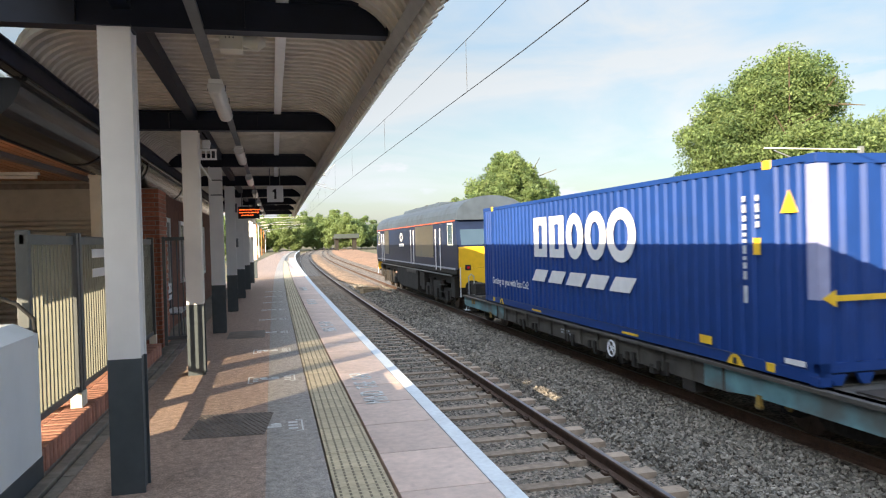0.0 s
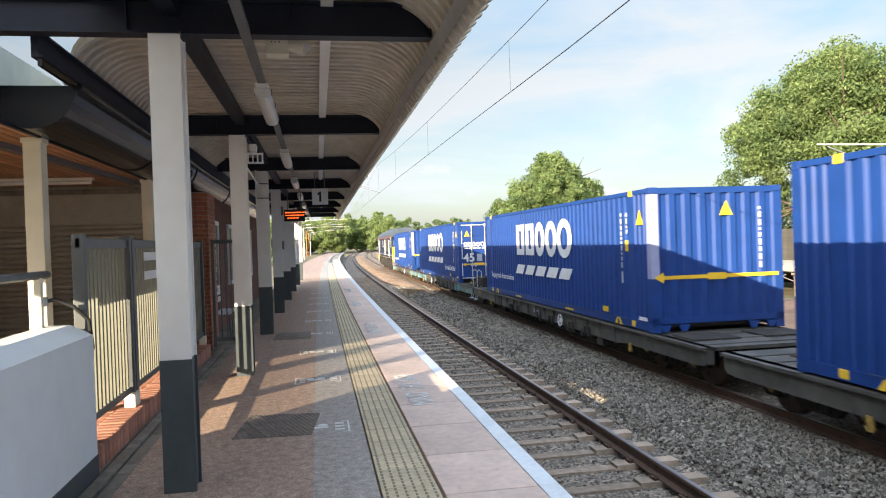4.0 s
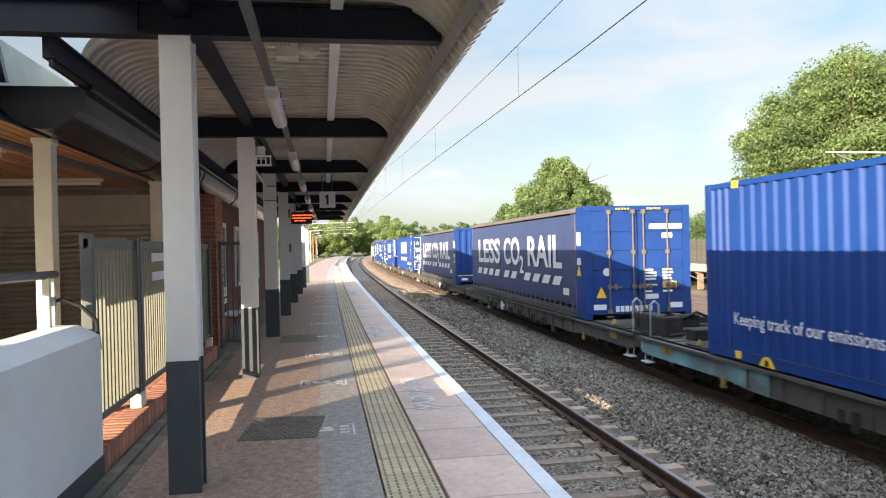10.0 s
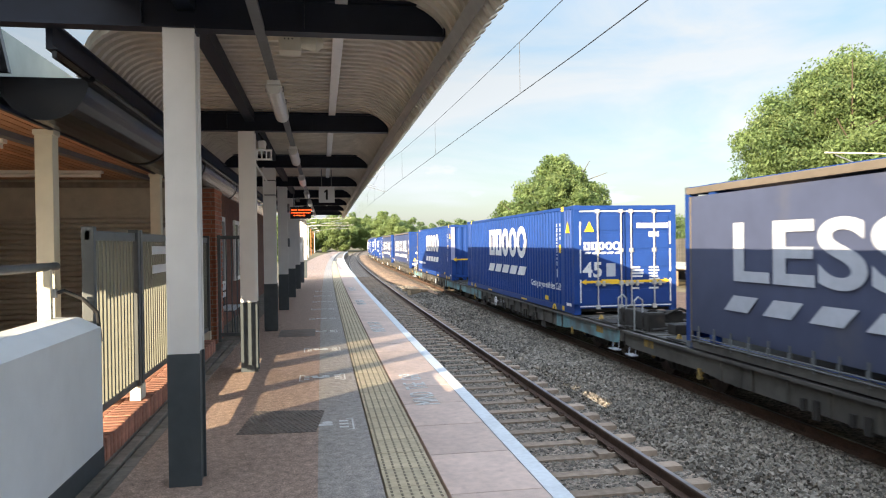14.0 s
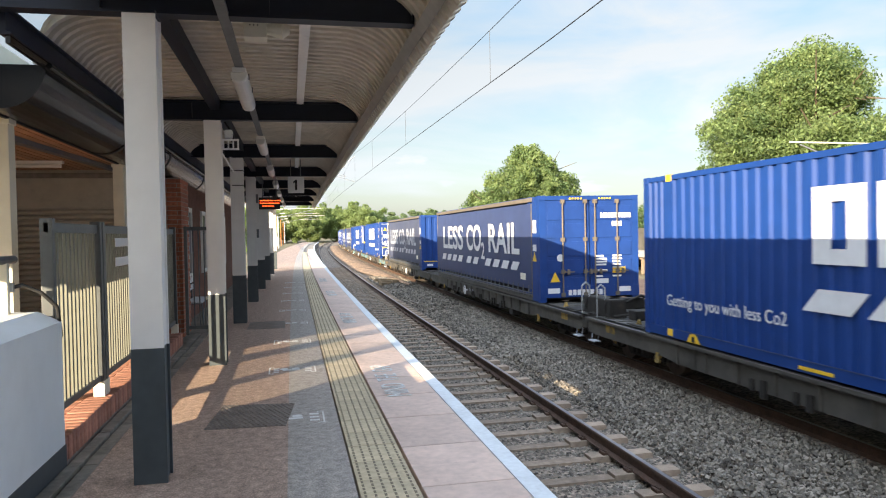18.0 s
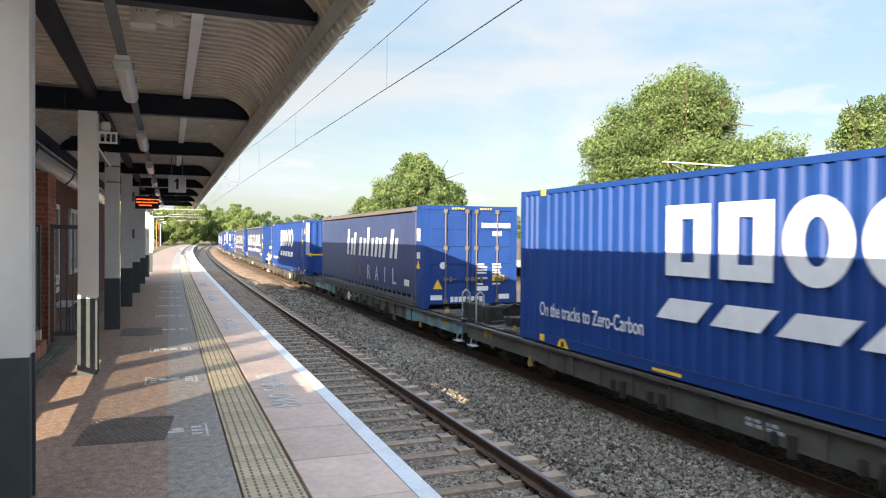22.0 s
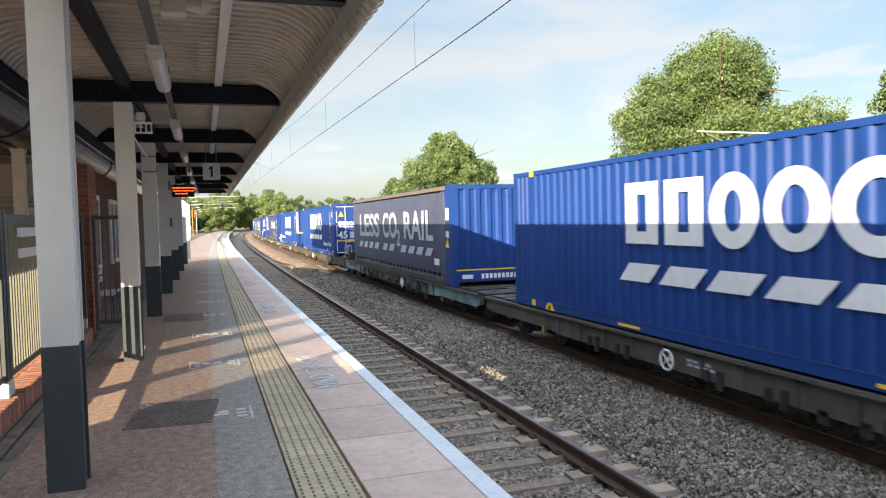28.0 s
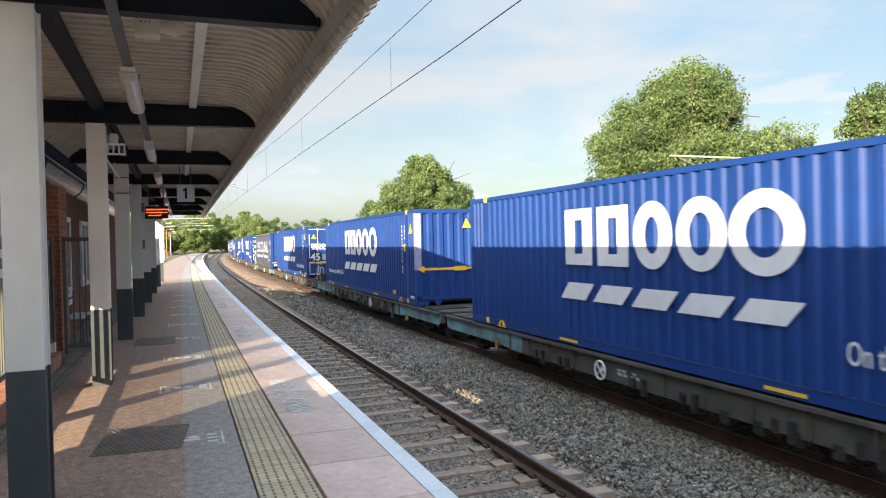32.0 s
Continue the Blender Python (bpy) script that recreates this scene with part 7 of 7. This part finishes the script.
# a low pale footbridge or viaduct far down the line
vb = thing("far_bridge", "dull green steel bridge deck far down the line", "bridge")
part("deck", box(bmesh.new(), 22, 31, 262, 268, 3.0, 3.9), grime, vb)
part("parapet", box(bmesh.new(), 22, 31, 261.6, 262, 3.2, 4.8), mat("bridge_green", (0.045, 0.06, 0.06), 0.6, var=0.2, scale=1.0), vb, "dull green plate parapet")
for x in (22.5, 29):
    part("pier", box(bmesh.new(), x, x + 1.2, 263, 267, -1.5, 3.0), grime, vb)

# ---------------- trees ----------------
def leaves(centres, radii, per, size, seed, flat=0.75):
    """Small folded leaf cards scattered in uneven clumps."""
    r = np.random.default_rng(seed)
    k = len(centres)
    idx = np.repeat(np.arange(k), per)
    n = len(idx)
    d = r.normal(size=(n, 3))
    d /= np.linalg.norm(d, axis=1)[:, None]
    rad = radii[idx] * (0.35 + 0.65 * r.random(n) ** 0.5)
    p = centres[idx] + d * rad[:, None] * np.array((1, 1, flat))
    nrm = d + r.normal(size=(n, 3)) * 0.7
    nrm /= np.linalg.norm(nrm, axis=1)[:, None]
    up = r.normal(size=(n, 3))
    u = np.cross(nrm, up)
    u /= np.linalg.norm(u, axis=1)[:, None] + 1e-9
    w = np.cross(nrm, u)
    s = size * (0.6 + 0.8 * r.random(n))[:, None]
    v = np.stack([p - u * s, p - w * s * 0.5 + nrm * s * 0.2, p + u * s, p + w * s * 0.5 + nrm * s * 0.2], 1)
    return v.reshape(-1, 3), np.arange(n * 4).reshape(-1, 4)


def tree(x, y, high, wide, seed, label, base=-1.4, low=0.28, leaf=0.15, clumps=170, per=150, pal=None, lean=0.0):
    r = np.random.default_rng(seed)
    t = thing("tree", label, "tree", group="trees beside the line")
    t.matrix_basis = pose(x, y, base)
    tr = bmesh.new()
    rod(tr, (0, 0, -0.1), (lean * 0.3, 0, high * 0.30), wide * 0.032, 10, wide * 0.024)
    rod(tr, (lean * 0.3, 0, high * 0.30), (lean, 0.1, high * 0.78), wide * 0.024, 8, wide * 0.006)
    tips = []
    for i in range(16):
        a = i * 2.4 + r.random() * 0.6
        z0 = high * (0.22 + 0.5 * i / 16)
        reach = wide * 0.5 * (0.36 + 0.26 * r.random()) * (1.0 - 0.4 * i / 16)
        b = Vector((math.cos(a) * reach, math.sin(a) * reach, z0 + high * (0.12 + 0.10 * r.random())))
        rod(tr, (lean * i / 16, 0, z0), b, wide * 0.011, 6, wide * 0.003)
        for q in range(3):
            c = b + Vector(r.normal(size=3)) * wide * 0.10
            rod(tr, b * 0.72 + Vector((0, 0, z0 * 0.28)), c, wide * 0.005, 5, wide * 0.0015)
    part("trunk", tr, bark, t, "grey-brown trunk and limbs")
    # lobes make an uneven crown, clumps fill them
    lobes = []
    for i in range(30):
        a = r.random() * 2 * math.pi
        hz = low + (1 - low) * (0.12 + 0.80 * r.random())
        spread = math.sin(min(1.0, (hz - low) / (1 - low) * 1.05 + 0.16) * math.pi) ** 0.6
        rr = wide * 0.42 * spread * r.random() ** 0.45
        lobes.append((math.cos(a) * rr + lean * hz, math.sin(a) * rr, hz * high, wide * (0.11 + 0.10 * r.random())))
    lobes.append((lean, 0, high * 0.88, wide * 0.13))
    lobes = np.array(lobes)
    pick = r.integers(0, len(lobes), clumps)
    d = r.normal(size=(clumps, 3))
    d /= np.linalg.norm(d, axis=1)[:, None]
    cen = lobes[pick, :3] + d * (lobes[pick, 3] * (0.55 + 0.5 * r.random(clumps)))[:, None] * np.array((1, 1, 0.85))
    rad = wide * (0.03 + 0.05 * r.random(clumps))
    cols = pal or (leaf_a, leaf_b, leaf_c)
    for j, m in enumerate(cols):
        sel = (np.arange(clumps) % len(cols)) == j
        v, f = leaves(cen[sel], rad[sel], per, leaf, seed * 7 + j)
        ob = part("crown", raw_mesh("crown", v.tolist(), f.tolist(), m), None, t, "sunlit green leaf clumps")
        tagged(ob, kind="stuff")
    return t


tree(30.4, 37.5, 12.6, 15.6, 11, "tall full-leaved green tree behind the fence", clumps=1150, per=170, leaf=0.10)
tree(34.2, 26.0, 9.4, 11.0, 12, "full-leaved green tree behind the fence", clumps=620, per=170, leaf=0.10)
tree(40.0, 18.0, 10.5, 11.0, 13, "full-leaved green tree behind the fence", clumps=220, per=140, leaf=0.13)
tree(35.0, 36.0, 9.0, 9.0, 16, "rounded green tree behind the fence", clumps=220, per=140, leaf=0.13)
tree(28.9, 85.0, 13.0, 15.6, 14, "rounded green tree beyond the opposite platform", clumps=800, per=110, leaf=0.17, low=0.12)
# undergrowth behind the fence
r_ = np.random.default_rng(40)
n_ = 620
cen = np.stack([27.8 + r_.random(n_) * 7 + np.linspace(0, 3, n_), 2 + np.linspace(0, 1, n_) * 70, 0.2 + r_.random(n_) * 3.6], 1)
v, f = leaves(cen, 0.6 + 0.6 * r_.random(n_), 110, 0.12, 41)
tagged(new("undergrowth", raw_mesh("undergrowth", v.tolist(), f.tolist(), leaf_b)), "dark green bushes behind the board fence", "bushes", kind="stuff")


def wood(name, label, y0, y1, x0, x1, high, seed, trees=26, clumps=16, per=150, leaf=0.3, m=None):
    """A belt of rounded crowns of uneven height."""
    r = np.random.default_rng(seed)
    cen, rad = [], []
    for i in range(trees):
        x, y = x0 + (x1 - x0) * (i + r.random()) / trees, y0 + (y1 - y0) * r.random()
        h, w = high * (0.66 + 0.34 * r.random()), high * (0.24 + 0.14 * r.random())
        d = r.normal(size=(clumps, 3))
        d /= np.linalg.norm(d, axis=1)[:, None]
        d *= (0.55 + 0.45 * r.random((clumps, 1)))
        cen.append(np.stack([x + d[:, 0] * w, y + d[:, 1] * w, -1.0 + h * 0.50 + d[:, 2] * h * 0.46], 1))
        rad.append(w * (0.22 + 0.16 * r.random(clumps)))
    v, f = leaves(np.concatenate(cen), np.concatenate(rad), per, leaf, seed + 3)
    return tagged(new(name, raw_mesh(name, v.tolist(), f.tolist(), m or leaf_a)), label, "woodland", kind="stuff")


wood("woodland", "green woodland beyond the platform end", 285, 325, -60, 34, 17.0, 21, 50, 24, 130, 0.38, leaf_c)
wood("woodland_dark", "dark green trees behind the platform end", 330, 370, -70, 44, 19.5, 22, 46, 22, 110, 0.50, leaf_a)
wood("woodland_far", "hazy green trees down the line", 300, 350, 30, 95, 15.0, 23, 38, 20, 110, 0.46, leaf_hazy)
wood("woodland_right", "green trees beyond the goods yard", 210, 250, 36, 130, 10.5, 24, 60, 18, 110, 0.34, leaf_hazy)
wood("woodland_left", "green trees beside the platform end", 120, 175, -40, -7, 9.0, 25, 30, 22, 150, 0.24, leaf_a)
wood("hedge_far", "low green hedge along the far side of the line", 60, 200, 31, 45, 4.6, 26, 40, 8, 130, 0.18, leaf_b)

# ---------------- brick kerb and paving ----------------
bed = bpy.data.objects["brick_bed"]
kb = mesh_of("kerb_brick", bbox(-1.875, -1.645, 0.003, 0.100, 0.0, PAVE_Z + 0.012, 0.022), brick_kerb_sunlit)
for i in range(57):
    part("kerb_brick", kb, None, bed, m=pose(rng.uniform(-0.004, 0.004), 5.72 + i * 0.105, rng.uniform(-0.003, 0.003)))
pv = mesh_of("paver", bbox(0.003, 0.207, 0.003, 0.099, 0.12, PAVE_Z, 0.005), brick_kerb_sunlit)
for i in range(57):
    for j in range(5):
        part("paver", pv, None, bed, m=pose(-2.09 - j * 0.21 + (0.105 if i % 2 and j else 0) * 0, 5.72 + i * 0.103, rng.uniform(-0.002, 0.002)))


def motions():
    """Everything that rolls: containers and wagons along the line, and the wheelsets while they pass near."""
    for ob, back in rolling:
        walk(ob, roll_rows(back))
        turn_wheels(ob, back)


def turn_wheels(ob, back):
    radius = 0.42
    for bogie in ob.children:
        if not bogie.name.startswith("bogie"):
            continue
        for ws in bogie.children:
            base = ws.matrix_basis.copy()
            near = [i / 15 for i in range(481) if -14 < travel_of(i / 15) - back < 34]
            if not near:
                continue
            rows = [] if near[0] <= 0 else [(0.0, base)]
            for t in near:
                rows.append((t, base @ pose(0, 0, 0, -math.degrees((travel_of(t) - travel_of(near[0])) / radius) % 360, 0, 0)))
            if near[-1] < 32:
                rows.append((32.0, rows[-1][1]))
            walk(ws, rows)


motions()
